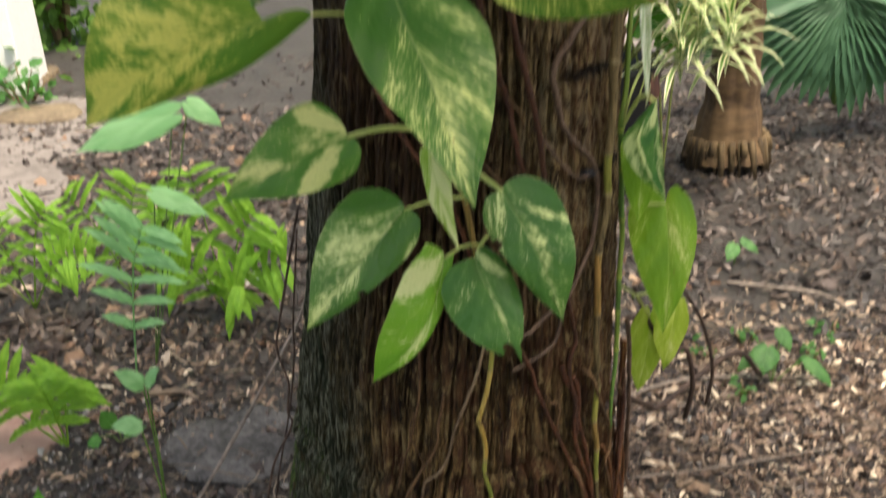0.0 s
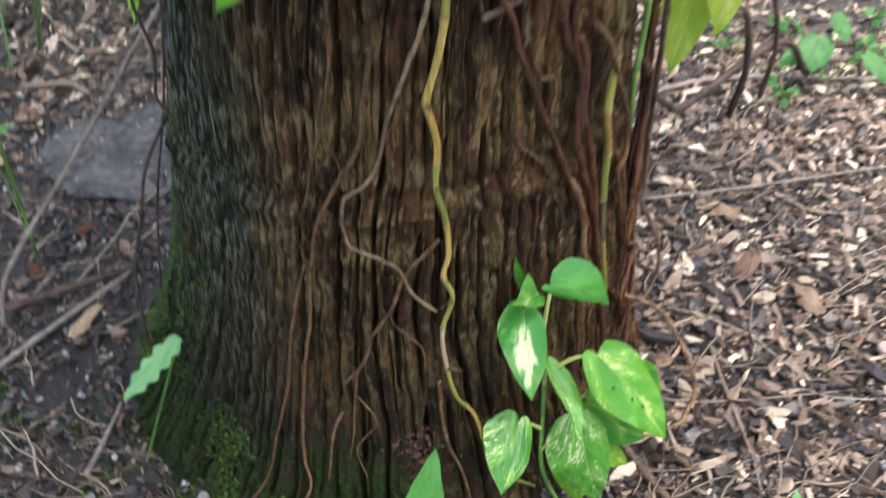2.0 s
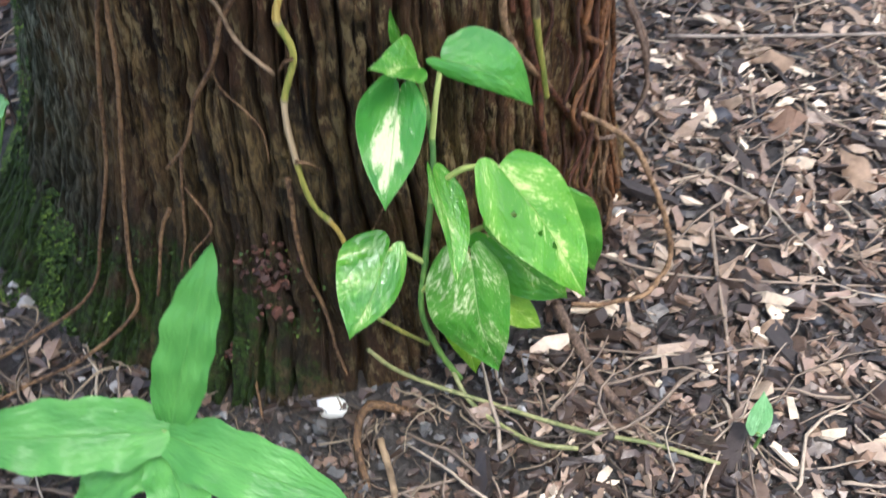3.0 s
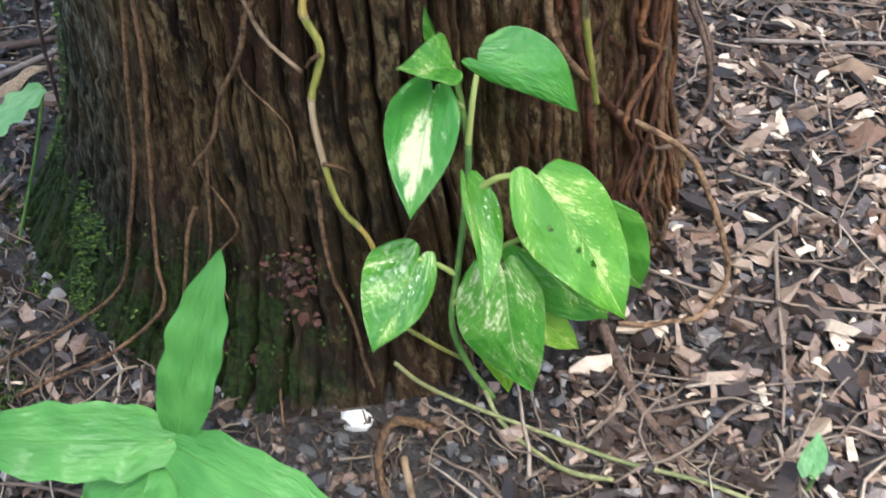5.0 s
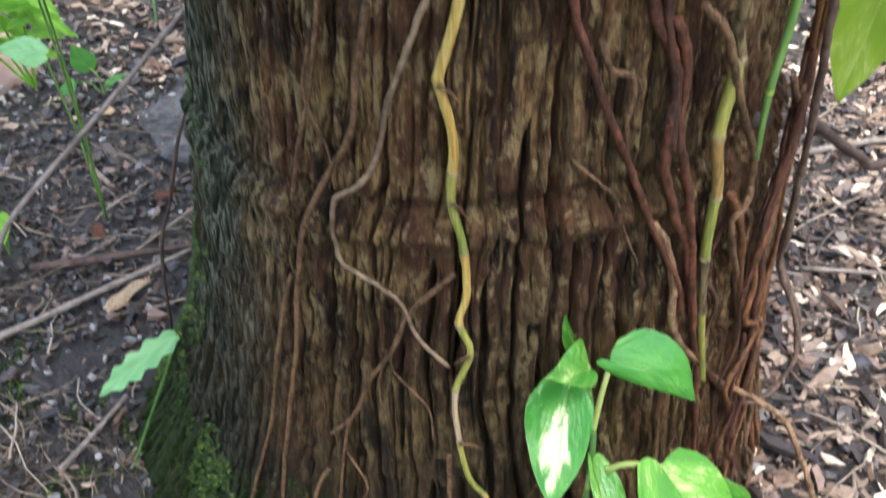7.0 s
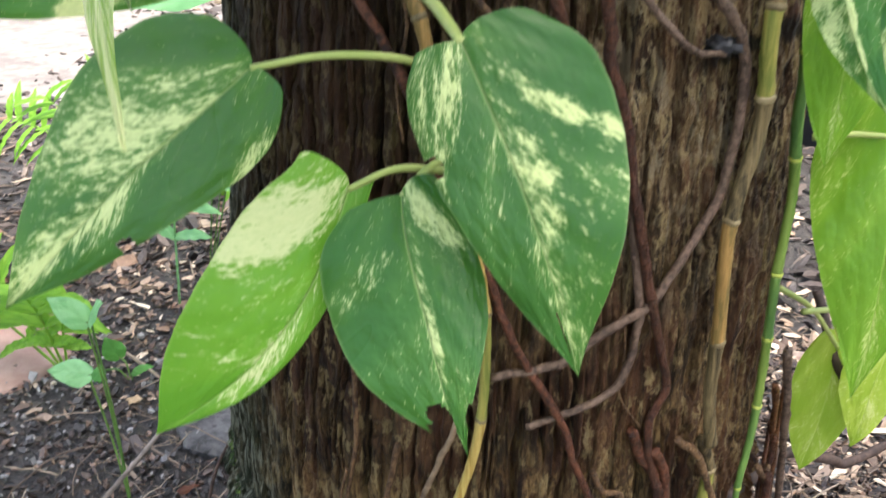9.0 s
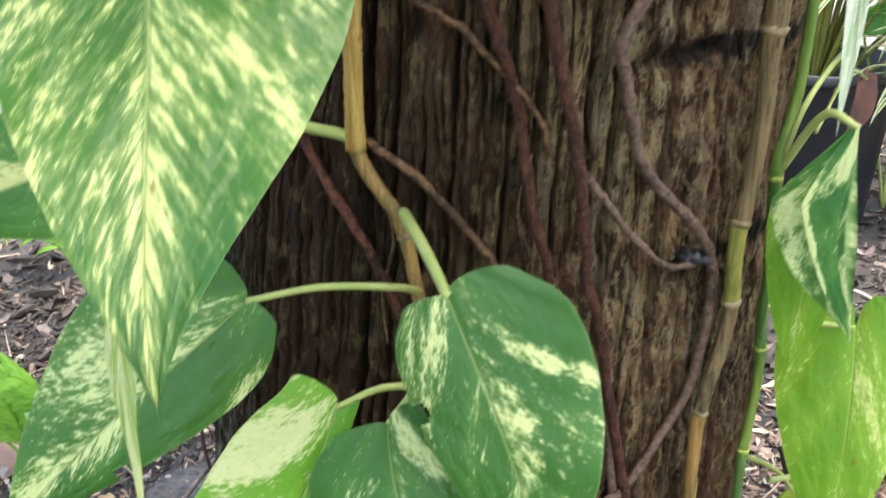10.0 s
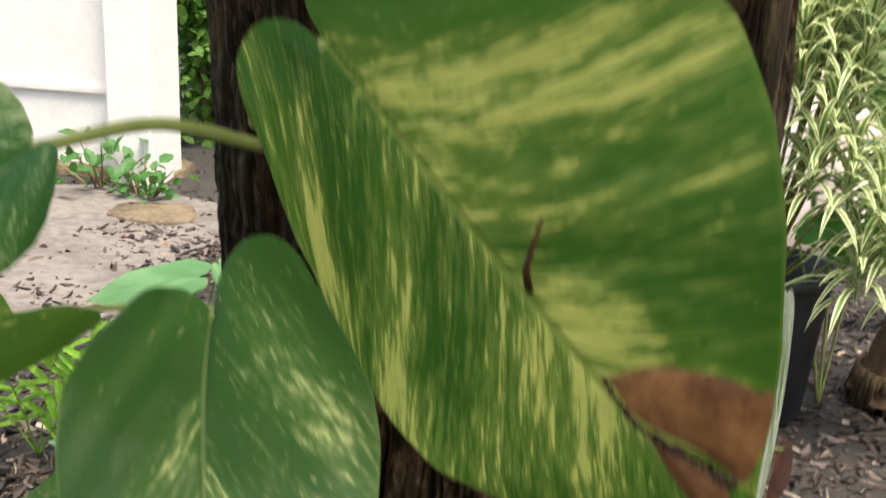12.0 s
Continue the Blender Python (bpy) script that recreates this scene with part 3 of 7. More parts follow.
# ---- ground ----
def build_ground():
    xs = np.concatenate([-np.geomspace(60, 2.2, 22), np.linspace(-2.0, 2.0, 161), np.geomspace(2.2, 60, 22)])
    ys = np.concatenate([-np.geomspace(60, 1.2, 16), np.linspace(-1.0, 5.0, 241), np.geomspace(5.2, 90, 26)])
    X, Y = np.meshgrid(xs, ys)
    Z = ground_z(X, Y)
    verts = np.stack([X, Y, Z], -1).reshape(-1, 3)
    nx, ny = len(xs), len(ys)
    faces = [(j * nx + i, j * nx + i + 1, (j + 1) * nx + i + 1, (j + 1) * nx + i) for j in range(ny - 1) for i in range(nx - 1)]
    ob = part("ground", mesh_of("ground", verts, faces, SOIL))
    tagged(ob, "dark damp garden soil under scattered mulch", "soil", kind="structure")


build_ground()


def blade_pose(base, tip, face):
    b, t, f = Vector(base), Vector(tip), Vector(face)
    y = (t - b).normalized()
    z = (f - y * f.dot(y)).normalized()
    x = y.cross(z)
    m = Matrix((x, y, z)).transposed().to_4x4()
    m.translation = b
    return m


# ---- trunk ----
def build_trunk():
    fine = np.radians(np.linspace(-102, 102, 1240))
    back = np.radians(np.linspace(102, 258, 70))[1:-1]
    th = np.concatenate([fine, back])
    zs = np.concatenate([np.linspace(-0.08, 1.40, 460), np.linspace(1.43, 3.4, 60)])
    TH, Z = np.meshgrid(th, zs)
    turns = TH / (2 * math.pi)
    # long fibrous plates: a few deep fissures and many fine ones that wander, open and close on their way up
    wander = 0.75 * (value_noise(turns * 14 % 14, Z * 4 + 7, 11, 14) - 0.5) + 0.16 * (value_noise(turns * 44 % 44, Z * 20 + 7, 17, 44) - 0.5) + 0.10 * (value_noise(turns * 150 % 150, Z * 75 + 7, 23, 150) - 0.5)

    def fissures(count, sway, wide, often, shut, seed, power):
        a = turns * count + sway * wander
        off = 0.5 - np.abs(a - np.floor(a) - 0.5)
        rand = np.random.default_rng(seed).random((count, 2))
        which = (np.floor(a + 0.5) % count).astype(int)
        width = wide * (0.6 + 0.9 * rand[which, 0])
        gap = np.clip((value_noise(which * 7.31 % 250, Z * often * (0.7 + 0.7 * rand[which, 1]) + 31 * rand[which, 0], seed + 1) - shut) / 0.18, 0, 1)
        return np.exp(-(off / (width * (0.35 + 0.65 * gap))) ** power) * gap, np.floor(a)

    crack, cell = fissures(78, 1.6, 0.098, 13, 0.33, 21, 4)
    crack3, cell3 = fissures(112, 2.3, 0.11, 19, 0.45, 41, 3)
    crack2, cell2 = fissures(170, 3.8, 0.14, 26, 0.42, 31, 2)
    breaks = np.clip((value_noise(cell2 * 5.17 % 250, Z * 48 + 3, 13) - 0.70) / 0.10, 0, 1)
    plate = 0.0045 * (value_noise(cell * 9.7 % 250, Z * 12 + 5, 19) - 0.5) + 0.0032 * (value_noise(cell2 * 3.3 % 250, Z * 30 + 5, 29) - 0.5)
    n3 = value_noise((turns * 240 + 6 * wander) % 240, Z * 90 + 5, 14, 240)
    coarse = value_noise(turns * 10 % 10, Z * 4 + 11, 20, 10)
    lowly = np.clip((0.75 - Z) / 0.4, 0, 1)
    depth = crack * (0.012 + 0.011 * coarse) * (0.75 + 0.50 * lowly) + crack3 * 0.009 * (0.35 + 0.65 * lowly) + crack2 * (0.0026 + 0.003 * coarse) + breaks * 0.0035 - plate
    depth = depth + 0.007 * np.exp(-((Z - 0.852 - 0.004 * np.sin(TH * 9)) / 0.004) ** 2) * ((TH > 0.5) & (TH < 0.88))
    lumps = 0.010 * (value_noise(turns * 9 % 9, Z * 5 + 2, 15, 9) - 0.5) + 0.0034 * (n3 - 0.5)
    rings = 0.007 * np.exp(-((Z - 0.350 - 0.006 * np.sin(TH * 2)) / 0.008) ** 2) - 0.008 * np.exp(-((Z - 0.368 - 0.006 * np.sin(TH * 2)) / 0.006) ** 2) + 0.003 * np.exp(-((Z - 0.30 + 0.01 * np.sin(TH * 3)) / 0.01) ** 2)
    flare = 0.03 * np.exp(-np.maximum(Z, 0) / 0.05) * (value_noise(turns * 14 % 14, Z * 0 + 4, 16, 14) - 0.35)
    R = girth(Z, TH) - depth + lumps + rings + flare
    ax, ay = axis_at(Z)
    P = np.stack([ax + R * np.sin(TH), ay - R * np.cos(TH), Z], -1).reshape(-1, 3)
    n, m = len(th), len(zs)
    faces = [(j * n + i, j * n + (i + 1) % n, (j + 1) * n + (i + 1) % n, (j + 1) * n + i) for j in range(m - 1) for i in range(n)]
    faces.append(tuple((m - 1) * n + i for i in range(n)))
    x0, y0 = axis_at(0)
    tree = thing("tree", x0, y0, 0, "old leaning tree trunk with deeply fissured brown bark and mossy foot", "tree")
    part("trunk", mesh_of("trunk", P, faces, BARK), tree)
    knot_x, knot_y, knot_z = on_trunk(46, 0.741, 0.002)
    bm = bmesh.new()
    bmesh.ops.create_icosphere(bm, subdivisions=3, radius=0.0062)
    for v in bm.verts:
        v.co *= 1 + 0.9 * noise.noise(v.co * 380)
        v.co = Vector((v.co.x * 1.5 + knot_x, v.co.y * 0.8 + knot_y, v.co.z * 0.8 + knot_z))
    part("knot", bm_mesh("knot", bm, KNOT, True), tree, "charred black knot in the bark")
    # cushions of moss: many short blades on the damp flank
    r8 = np.random.default_rng(88)
    verts, tris = [], []
    for k in range(15000):
        ang = -88 + 62 * r8.random() ** 1.2 if k % 8 else -40 + 60 * r8.random()
        z = 0.38 * r8.random() ** 1.7 if ang < -45 else 0.11 * r8.random() ** 1.4
        clump = 0.6 * value_noise(np.array([ang * 0.16 + 40]), np.array([z * 42 + 9]), 31)[0] + 0.4 * value_noise(np.array([ang * 0.7 + 90]), np.array([z * 170 + 9]), 37)[0] - 0.3 * z + 0.02
        if clump < (0.42 if ang < -70 else 0.52 if ang < -45 else 0.6):
            continue
        ax0, ay0 = axis_at(z)
        a = radians(ang)
        r = float(girth(z, a)) + 0.001 + 0.004 * (clump - 0.45)
        p = np.array([ax0 + r * math.sin(a), ay0 - r * math.cos(a), z])
        d = np.array([math.sin(a), -math.cos(a), 0.5]) + r8.normal(0, 0.45, 3)
        d *= (0.0022 + 0.0028 * r8.random()) / np.linalg.norm(d)
        sd = np.cross(d, (0, 0, 1)) * 0.30 + r8.normal(0, 0.0003, 3)
        verts += [p - sd, p + sd, p + d]
        tris.append((len(verts) - 3, len(verts) - 2, len(verts) - 1))
    # limbs and crown over the place
    rc = np.random.default_rng(61)
    ends = []
    for k in range(8):
        a = 2 * math.pi * k / 8 + 0.3 * rc.normal()
        bx, by = axis_at(2.9 + 0.05 * k)
        reach = 0.55 + 0.6 * rc.random()
        e = (bx + reach * math.cos(a) + 0.22, by + reach * math.sin(a) - 0.55, 3.6 + 0.9 * rc.random())
        line = spline([(bx, by, 2.9 + 0.05 * k), ((bx + e[0]) / 2, (by + e[1]) / 2, 3.45), e], 8)
        tube("limb", line, np.linspace(0.06, 0.015, len(line)), BARK, tree, 8)
        ends.append(line)
    cv, cf, cu = [], [], []
    for k in range(1300):
        line = ends[rc.integers(len(ends))]
        p = line[rc.integers(4, len(line))] + rc.normal(0, 1, 3) * (0.30, 0.30, 0.22)
        if p[2] < 3.05:
            continue
        d = rc.normal(0, 1, 3) + (0, 0, -0.4)
        L = 0.16 + 0.1 * rc.random()
        m = blade_pose(p, p + d / np.linalg.norm(d) * L, (0.4 * rc.normal(), 0.4 * rc.normal(), 1.0))
        o = len(cv)
        for u, v, w in ((0, 0, 0), (-0.28, 0.3, 0.05), (0.28, 0.3, 0.05), (-0.25, 0.65, 0.04), (0.25, 0.65, 0.04), (0, 1, -0.1), (0, 0.5, 0)):
            cv.append(tuple(m @ Vector((u * L, v * L, w * L))))
            cu.append((u + 0.5, v))
        cf += [tuple(q + o for q in f) for f in ((0, 2, 6), (0, 6, 1), (1, 6, 3), (2, 4, 6), (3, 6, 5), (4, 5, 6))]
    part("crown", mesh_of("crown", cv, cf, CROWN_LEAF, uvs=cu), tree, "leafy crown above")
    moss = part("moss", mesh_of("moss", verts, tris, MOSS, False), tree, "green moss cushions")
    tagged(moss, kind="stuff")
    return tree


build_trunk()


# ---- leaves ----
PROFILE_V = np.array([0, 0.06, 0.14, 0.25, 0.38, 0.52, 0.66, 0.78, 0.88, 0.95, 1.0])
PROFILE_W = np.array([0.62, 0.83, 0.955, 1.0, 0.98, 0.88, 0.70, 0.48, 0.25, 0.09, 0.0])


def leaf_data(length, width, cup=0.25, arch=0.06, fold=0.1, ripple=0.03, lobes=0.13, cuts=(), seed=0, fine=1, lean=0.0, taper=0.0, flap=0.0, neck=1.0, bow=0.0, belly=1.0):
    """A heart-shaped blade: x across, y from the base to the tip, z out of its face. cuts: (u, v, ru, rv) torn away."""
    nu, nv = 14 * fine, 22 * fine
    rng = np.random.default_rng(seed)
    ph = rng.random(4) * 6.3
    us = np.linspace(-1, 1, nu + 1)
    vs = np.linspace(0, 1, nv + 1) ** 1.05
    smooth_v = np.linspace(0, 1, 200)
    prof = np.interp(smooth_v, PROFILE_V, PROFILE_W)
    k = np.ones(9) / 9
    prof = np.concatenate([prof[:4], np.convolve(prof, k, "same")[4:-4], prof[-4:]])
    verts, uvs = [], []
    for v in vs:
        w = float(np.interp(v ** belly, smooth_v, prof)) * width / 2 * (1 - taper * v) * min(1.0, neck + 2.4 * v)
        for u in us:
            au = abs(u)
            lobe = lobes if isinstance(lobes, float) else lobes[0 if u < 0 else 1]
            y = v * length - lobe * length * math.sqrt(max(0.0, 1 - (2 * au - 1) ** 2)) * (1 - v) ** 5
            x = u * w * (1 + lean * u) + 4 * bow * length * v * (1 - v) + 0.05 * width * math.sin(ph[0]) * math.sin(math.pi * v) ** 2
            z = arch * length * 4 * v * (1 - v) + fold * au * w - cup * u * u * w * w / (width / 2)
            z += ripple * width * au ** 2 * math.sin(v * 11 + ph[2] + (1.7 if u > 0 else 0))
            z += 0.0025 * width * math.sin(38 * (v - 0.42 * au)) * min(1, au * 3)
            if flap and u < 0:
                # one half folded over onto the other
                over = -x * 0.78
                x, z = over * math.cos(flap), over * math.sin(flap) + 0.0025 + 0.1 * abs(z)
            verts.append((x, y, z))
            uvs.append(((u + 1) / 2, v))
    faces = []
    for j in range(nv):
        for i in range(nu):
            cu, cv = (us[i] + us[i + 1]) / 2, (vs[j] + vs[j + 1]) / 2
            if any(((cu - c[0]) / c[2]) ** 2 + ((cv - c[1]) / c[3]) ** 2 < 1 for c in cuts):
                continue
            a = j * (nu + 1) + i
            faces.append((a, a + 1, a + nu + 2, a + nu + 1))
    return verts, faces, uvs


def leaf(plant, base, tip, width, face, mat, stem=None, label="", sag=0.02, stalk=0.0018, name="leaf", hook=None, **shape):
    """A leaf of a plant, with its stalk running to a place on the stem."""
    length = (Vector(tip) - Vector(base)).length
    v, f, uvs = leaf_data(length, width, **shape)
    ob = part(name, mesh_of(name, v, f, mat, uvs=uvs), plant, label, blade_pose(base, tip, face))
    if stem is not None:
        a, b = np.array(stem, float), np.array(base, float)
        mid = (a + b) / 2 + np.array([0, -0.3 * sag, sag])
        line = spline([a, mid, b] if hook is None else [np.array(hook, float), a, mid, b], 8)
        tube("petiole", line, np.linspace(stalk * 1.15, stalk * 0.85, len(line)), PETIOLE, ob, 8)
    return ob


def vine_stem(name, line, radius, mat, parent, nodes=(), seed=0, label=""):
    """A jointed stem: swollen rings at the nodes (fractions of its length)."""
    pts = spline(line, 10)
    d = np.concatenate([[0], np.cumsum(np.linalg.norm(np.diff(pts, axis=0), axis=1))])
    s = np.linspace(0, d[-1], max(30, int(d[-1] / 0.004)))
    pts = np.stack([np.interp(s, d, pts[:, k]) for k in range(3)], -1)
    r = np.full(len(s), radius)
    for q in nodes:
        r += radius * 0.35 * np.exp(-((s - q * d[-1]) / (radius * 0.7)) ** 2)
    return tube(name, pts, r, mat, parent, 10, 0.02, label, seed)


def jointed_vine(name, line, radii, mats, joints, ring, parent, seed=0):
    """A stem of internodes of different colours between pale raised rings."""
    pts = spline(line, 10)
    d = np.concatenate([[0], np.cumsum(np.linalg.norm(np.diff(pts, axis=0), axis=1))])
    ends = [0.0] + list(joints) + [1.0]
    for k, (a, b) in enumerate(zip(ends, ends[1:])):
        q = np.linspace(a, b, max(10, int((b - a) * d[-1] / 0.003)))
        seg = np.stack([np.interp(q * d[-1], d, pts[:, c]) for c in range(3)], -1)
        r = np.interp(q, np.linspace(0, 1, len(radii)), radii)
        u = (q - a) / (b - a)
        r = r * (1 + 0.14 * np.exp(-(u / 0.08) ** 2) + 0.08 * np.exp(-((1 - u) / 0.08) ** 2))
        tube(name, seg, r, mats[k % len(mats)], parent, 12, 0.05, seed=seed + k)
        if k:
            mid, r0 = seg[0], r[0] * 1.05
            tang = (seg[2] - seg[0]) / np.linalg.norm(seg[2] - seg[0])
            tube("node", np.array([mid - tang * r0 * 0.40, mid - tang * r0 * 0.15, mid + tang * r0 * 0.15, mid + tang * r0 * 0.40]), r0 * np.array([0.92, 1.05, 1.04, 0.92]), ring, parent, 12, 0.04, seed=seed + k)


def root(path, radius, mat, label, lift=0.004, tail=(), seed=0, group="aerial roots"):
    """An aerial root over the bark: rows of angle and height; tail: places where it runs on over the soil."""
    rng = np.random.default_rng(seed)
    radius *= 0.58
    pts = [on_trunk(a, z, lift + radius * 0.6) for a, z in path] + list(tail)
    line = spline(pts, 9)
    sway = np.cumsum(rng.normal(0, radius * 0.12, line.shape), 0)
    line = line + sway - sway[:1] - np.linspace(0, 1, len(line))[:, None] * (sway[-1] - sway[0])
    r = radius * (1.05 - 0.35 * np.linspace(0, 1, len(line))) * (1 + 0.05 * np.sin(np.arange(len(line)) * 0.7 + seed))
    v, f = tube_data(line, r, 9, 0.06, seed)
    ob = part("aerial_root", mesh_of("aerial_root", v, f, mat))
    return tagged(ob, label, "root", group)



# ---- aerial roots over the bark ----
root([(-3, 0.50), (-4.4, 0.457), (-5.4, 0.419), (-9.9, 0.384), (-14.4, 0.340), (-16, 0.284), (-16, 0.235), (-16.8, 0.19), (-17, 0.150), (-16.4, 0.106), (-15.1, 0.075), (-13.8, 0.045)], 0.0034, ROOT_BROWN,
     "brown aerial root running down the bark to the soil", tail=[(-0.045, 1.165, 0.016), (-0.075, 1.14, 0.010), (-0.10, 1.115, 0.006)], seed=1)
root([(9, 0.56), (7, 0.52), (4.8, 0.492), (2.9, 0.466), (0.4, 0.437), (-1.3, 0.405), (-4, 0.384), (-8, 0.372), (-8.8, 0.354), (-7.6, 0.325), (-3, 0.316), (2.7, 0.302), (5.6, 0.275), (10.8, 0.250)], 0.0034, ROOT_GREY,
     "pale grey kinked aerial root on the bark", seed=2)
root([(11, 0.328), (7.5, 0.312), (4.2, 0.290), (1.8, 0.257), (-2, 0.227), (-4.2, 0.195), (-8.2, 0.169)], 0.0034, ROOT_BROWN, "thin forked brown aerial root on the bark", seed=3)
root([(-4.2, 0.195), (-5.6, 0.179), (-5.9, 0.149), (-5.7, 0.113), (-6.2, 0.085)], 0.0024, ROOT_BROWN, "thin brown side root on the bark", seed=33)
root([(-17, 0.300), (-19, 0.262), (-20.5, 0.201), (-20.6, 0.151), (-21.7, 0.100), (-22.7, 0.040)], 0.0029, ROOT_BROWN,
     "thin brown aerial root reaching the soil", tail=[(-0.10, 1.165, 0.016), (-0.14, 1.12, 0.010), (-0.165, 1.085, 0.008)], seed=4)
root([(-8.2, 0.135), (-9.7, 0.117), (-9.9, 0.093), (-10, 0.060)], 0.0030, ROOT_BROWN, "short brown aerial root near the foot", seed=5)
root([(11.5, 0.17), (11.9, 0.132), (13.2, 0.091), (15.4, 0.063), (16.8, 0.031), (18.4, 0.004)], 0.0034, ROOT_BROWN, "short brown root running to the soil", seed=6)
root([(-12, 0.56), (-11.2, 0.497), (-12.8, 0.445), (-15.5, 0.40), (-17, 0.36)], 0.0030, ROOT_BROWN, "thin brown aerial root fading into the bark", lift=0.002, seed=34)
root([(-1, 1.12), (3, 1.0), (5.5, 0.93), (9.1, 0.886), (12.2, 0.861), (14.4, 0.839), (16.6, 0.806), (18.6, 0.773), (20.8, 0.743), (22.4, 0.72), (24, 0.69)], 0.0062, ROOT_HAIRY, "thick dark red-brown hairy aerial root", lift=0.007, seed=7)
root([(9, 1.12), (11, 1.0), (13, 0.93), (16.0, 0.887), (18.8, 0.852), (21.6, 0.813), (23.7, 0.772), (25.6, 0.738), (28.6, 0.707), (32, 0.656), (36, 0.60), (39, 0.563), (42, 0.535), (39, 0.503), (42, 0.449), (43, 0.40)], 0.0062, ROOT_HAIRY,
     "thick dark red-brown hairy aerial root", lift=0.007, seed=8)
root([(-9.5, 0.818), (2, 0.792), (12, 0.755), (18, 0.73)], 0.0042, ROOT_BROWN, "brown aerial root slanting from a stem node", seed=9)
root([(-30, 0.86), (-22, 0.825), (-17, 0.80), (-8, 0.763), (-2, 0.725), (4, 0.67), (11, 0.624), (16, 0.583), (24, 0.525), (26, 0.498), (30, 0.46), (36, 0.406), (42, 0.347), (49, 0.291), (51, 0.257)], 0.0052, ROOT_RED,
     "long red-brown aerial root slanting across the bark", seed=10)
root([(42.4, 0.345), (46.7, 0.318), (49.2, 0.282), (50.0, 0.245), (53.9, 0.213), (60.2, 0.179), (66, 0.143)], 0.0050, ROOT_TAN,
     "long tan root arching off the trunk to the mulch", tail=[(0.352, 1.385, 0.104), (0.376, 1.375, 0.068), (0.392, 1.371, 0.030), (0.396, 1.362, 0.004), (0.390, 1.348, -0.010), (0.375, 1.330, -0.013), (0.340, 1.312, -0.012), (0.318, 1.308, -0.012)], seed=11)
root([(-9.1, 0.899), (-1.6, 0.886), (4.5, 0.875), (9.4, 0.860), (14.4, 0.843), (17.9, 0.826), (19.5, 0.81)], 0.0036, ROOT_BROWN, "thin yellowish aerial root on the bark", seed=12)
root([(22.3, 0.811), (26.7, 0.791), (34.5, 0.758), (39.9, 0.743), (46, 0.738)], 0.0042, ROOT_UMBER, "grey-brown aerial root ending in a dark knot", seed=13)
root([(68, 1.02), (58, 0.965), (45, 0.925), (35.6, 0.898), (29.4, 0.872), (30.8, 0.840), (36.3, 0.797), (46, 0.765), (50.8, 0.733), (50.4, 0.683), (47, 0.648), (37, 0.602), (29.7, 0.588), (22.2, 0.567), (12, 0.558)], 0.0062, ROOT_UMBER,
     "long grey-brown root looping round the trunk", lift=0.006, seed=14)
root([(32.5, 0.665), (33.2, 0.641), (35.2, 0.588), (32.7, 0.546), (24.2, 0.530), (18, 0.52)], 0.0050, ROOT_UMBER, "grey root curling across the bark", seed=15)
root([(36, 0.505), (38, 0.484), (40.9, 0.461), (41.8, 0.441), (41.3, 0.417), (41.6, 0.393), (43.3, 0.368), (46.1, 0.341), (49.1, 0.313), (51.5, 0.275), (54.5, 0.235), (57.4, 0.197), (57.6, 0.161), (59, 0.109), (60, 0.03)], 0.0058, ROOT_RED, "thick red-brown aerial root among a bundle", seed=16)
root([(40.5, 0.486), (42.6, 0.464), (43.2, 0.441), (43.4, 0.415), (44.6, 0.387), (47, 0.359), (50, 0.317), (53, 0.268), (56.3, 0.205), (62.5, 0.163), (68.3, 0.120), (71.7, 0.068), (73.9, 0.010)], 0.0056, ROOT_RED, "thick red-brown aerial root among a bundle", lift=0.006, seed=161)
root([(29.6, 0.479), (31.9, 0.460), (35.1, 0.454), (36, 0.444), (35.2, 0.425), (35.8, 0.405)], 0.0036, ROOT_BROWN, "short curled brown rootlet on the bark", seed=162)
root([(44.4, 0.491), (49.5, 0.471), (52.6, 0.446), (56.4, 0.411), (61, 0.376), (63, 0.346), (61.5, 0.329), (59, 0.322), (60.5, 0.300), (64, 0.270), (67, 0.235), (69.5, 0.19), (70, 0.142), (71, 0.096), (72, 0.03)], 0.0046, ROOT_BROWN, "brown aerial root bending round a stem", lift=0.009, seed=17)
root([(58, 0.345), (63, 0.300), (66, 0.240), (72.3, 0.190), (79, 0.144), (80.4, 0.108), (83, 0.044), (80, -0.01)], 0.0050, ROOT_RUST, "rusty-orange aerial root among a bundle", lift=0.008, seed=18)
root([(76, 0.188), (79.6, 0.148), (79.3, 0.105), (78.8, 0.059), (80, 0.0)], 0.0046, ROOT_RUST, "rusty-orange aerial root among a bundle", lift=0.012, seed=181)
root([(77, 0.47), (82, 0.432), (84, 0.390), (84.5, 0.349), (85, 0.304), (83, 0.263), (84, 0.224), (82, 0.16), (84, 0.08), (83, -0.01)], 0.0044, ROOT_RUST, "rusty-orange aerial root on the flank", lift=0.010, seed=182)
root([(70, 0.413), (78, 0.375), (82, 0.347), (83.5, 0.310), (80, 0.262), (82, 0.225), (78, 0.16), (75, 0.10), (76, 0.0)], 0.0040, ROOT_BROWN, "brown aerial root on the flank", lift=0.012, seed=183)
root([(70, 0.52), (74, 0.463), (81, 0.386), (86, 0.30), (86, 0.243), (88, 0.20)], 0.0050, ROOT_UMBER,
     "grey-brown root curling away from the flank", lift=0.02, tail=[(0.352, 1.455, 0.152), (0.358, 1.452, 0.118), (0.350, 1.440, 0.090), (0.335, 1.425, 0.080), (0.318, 1.41, 0.082)], seed=19)
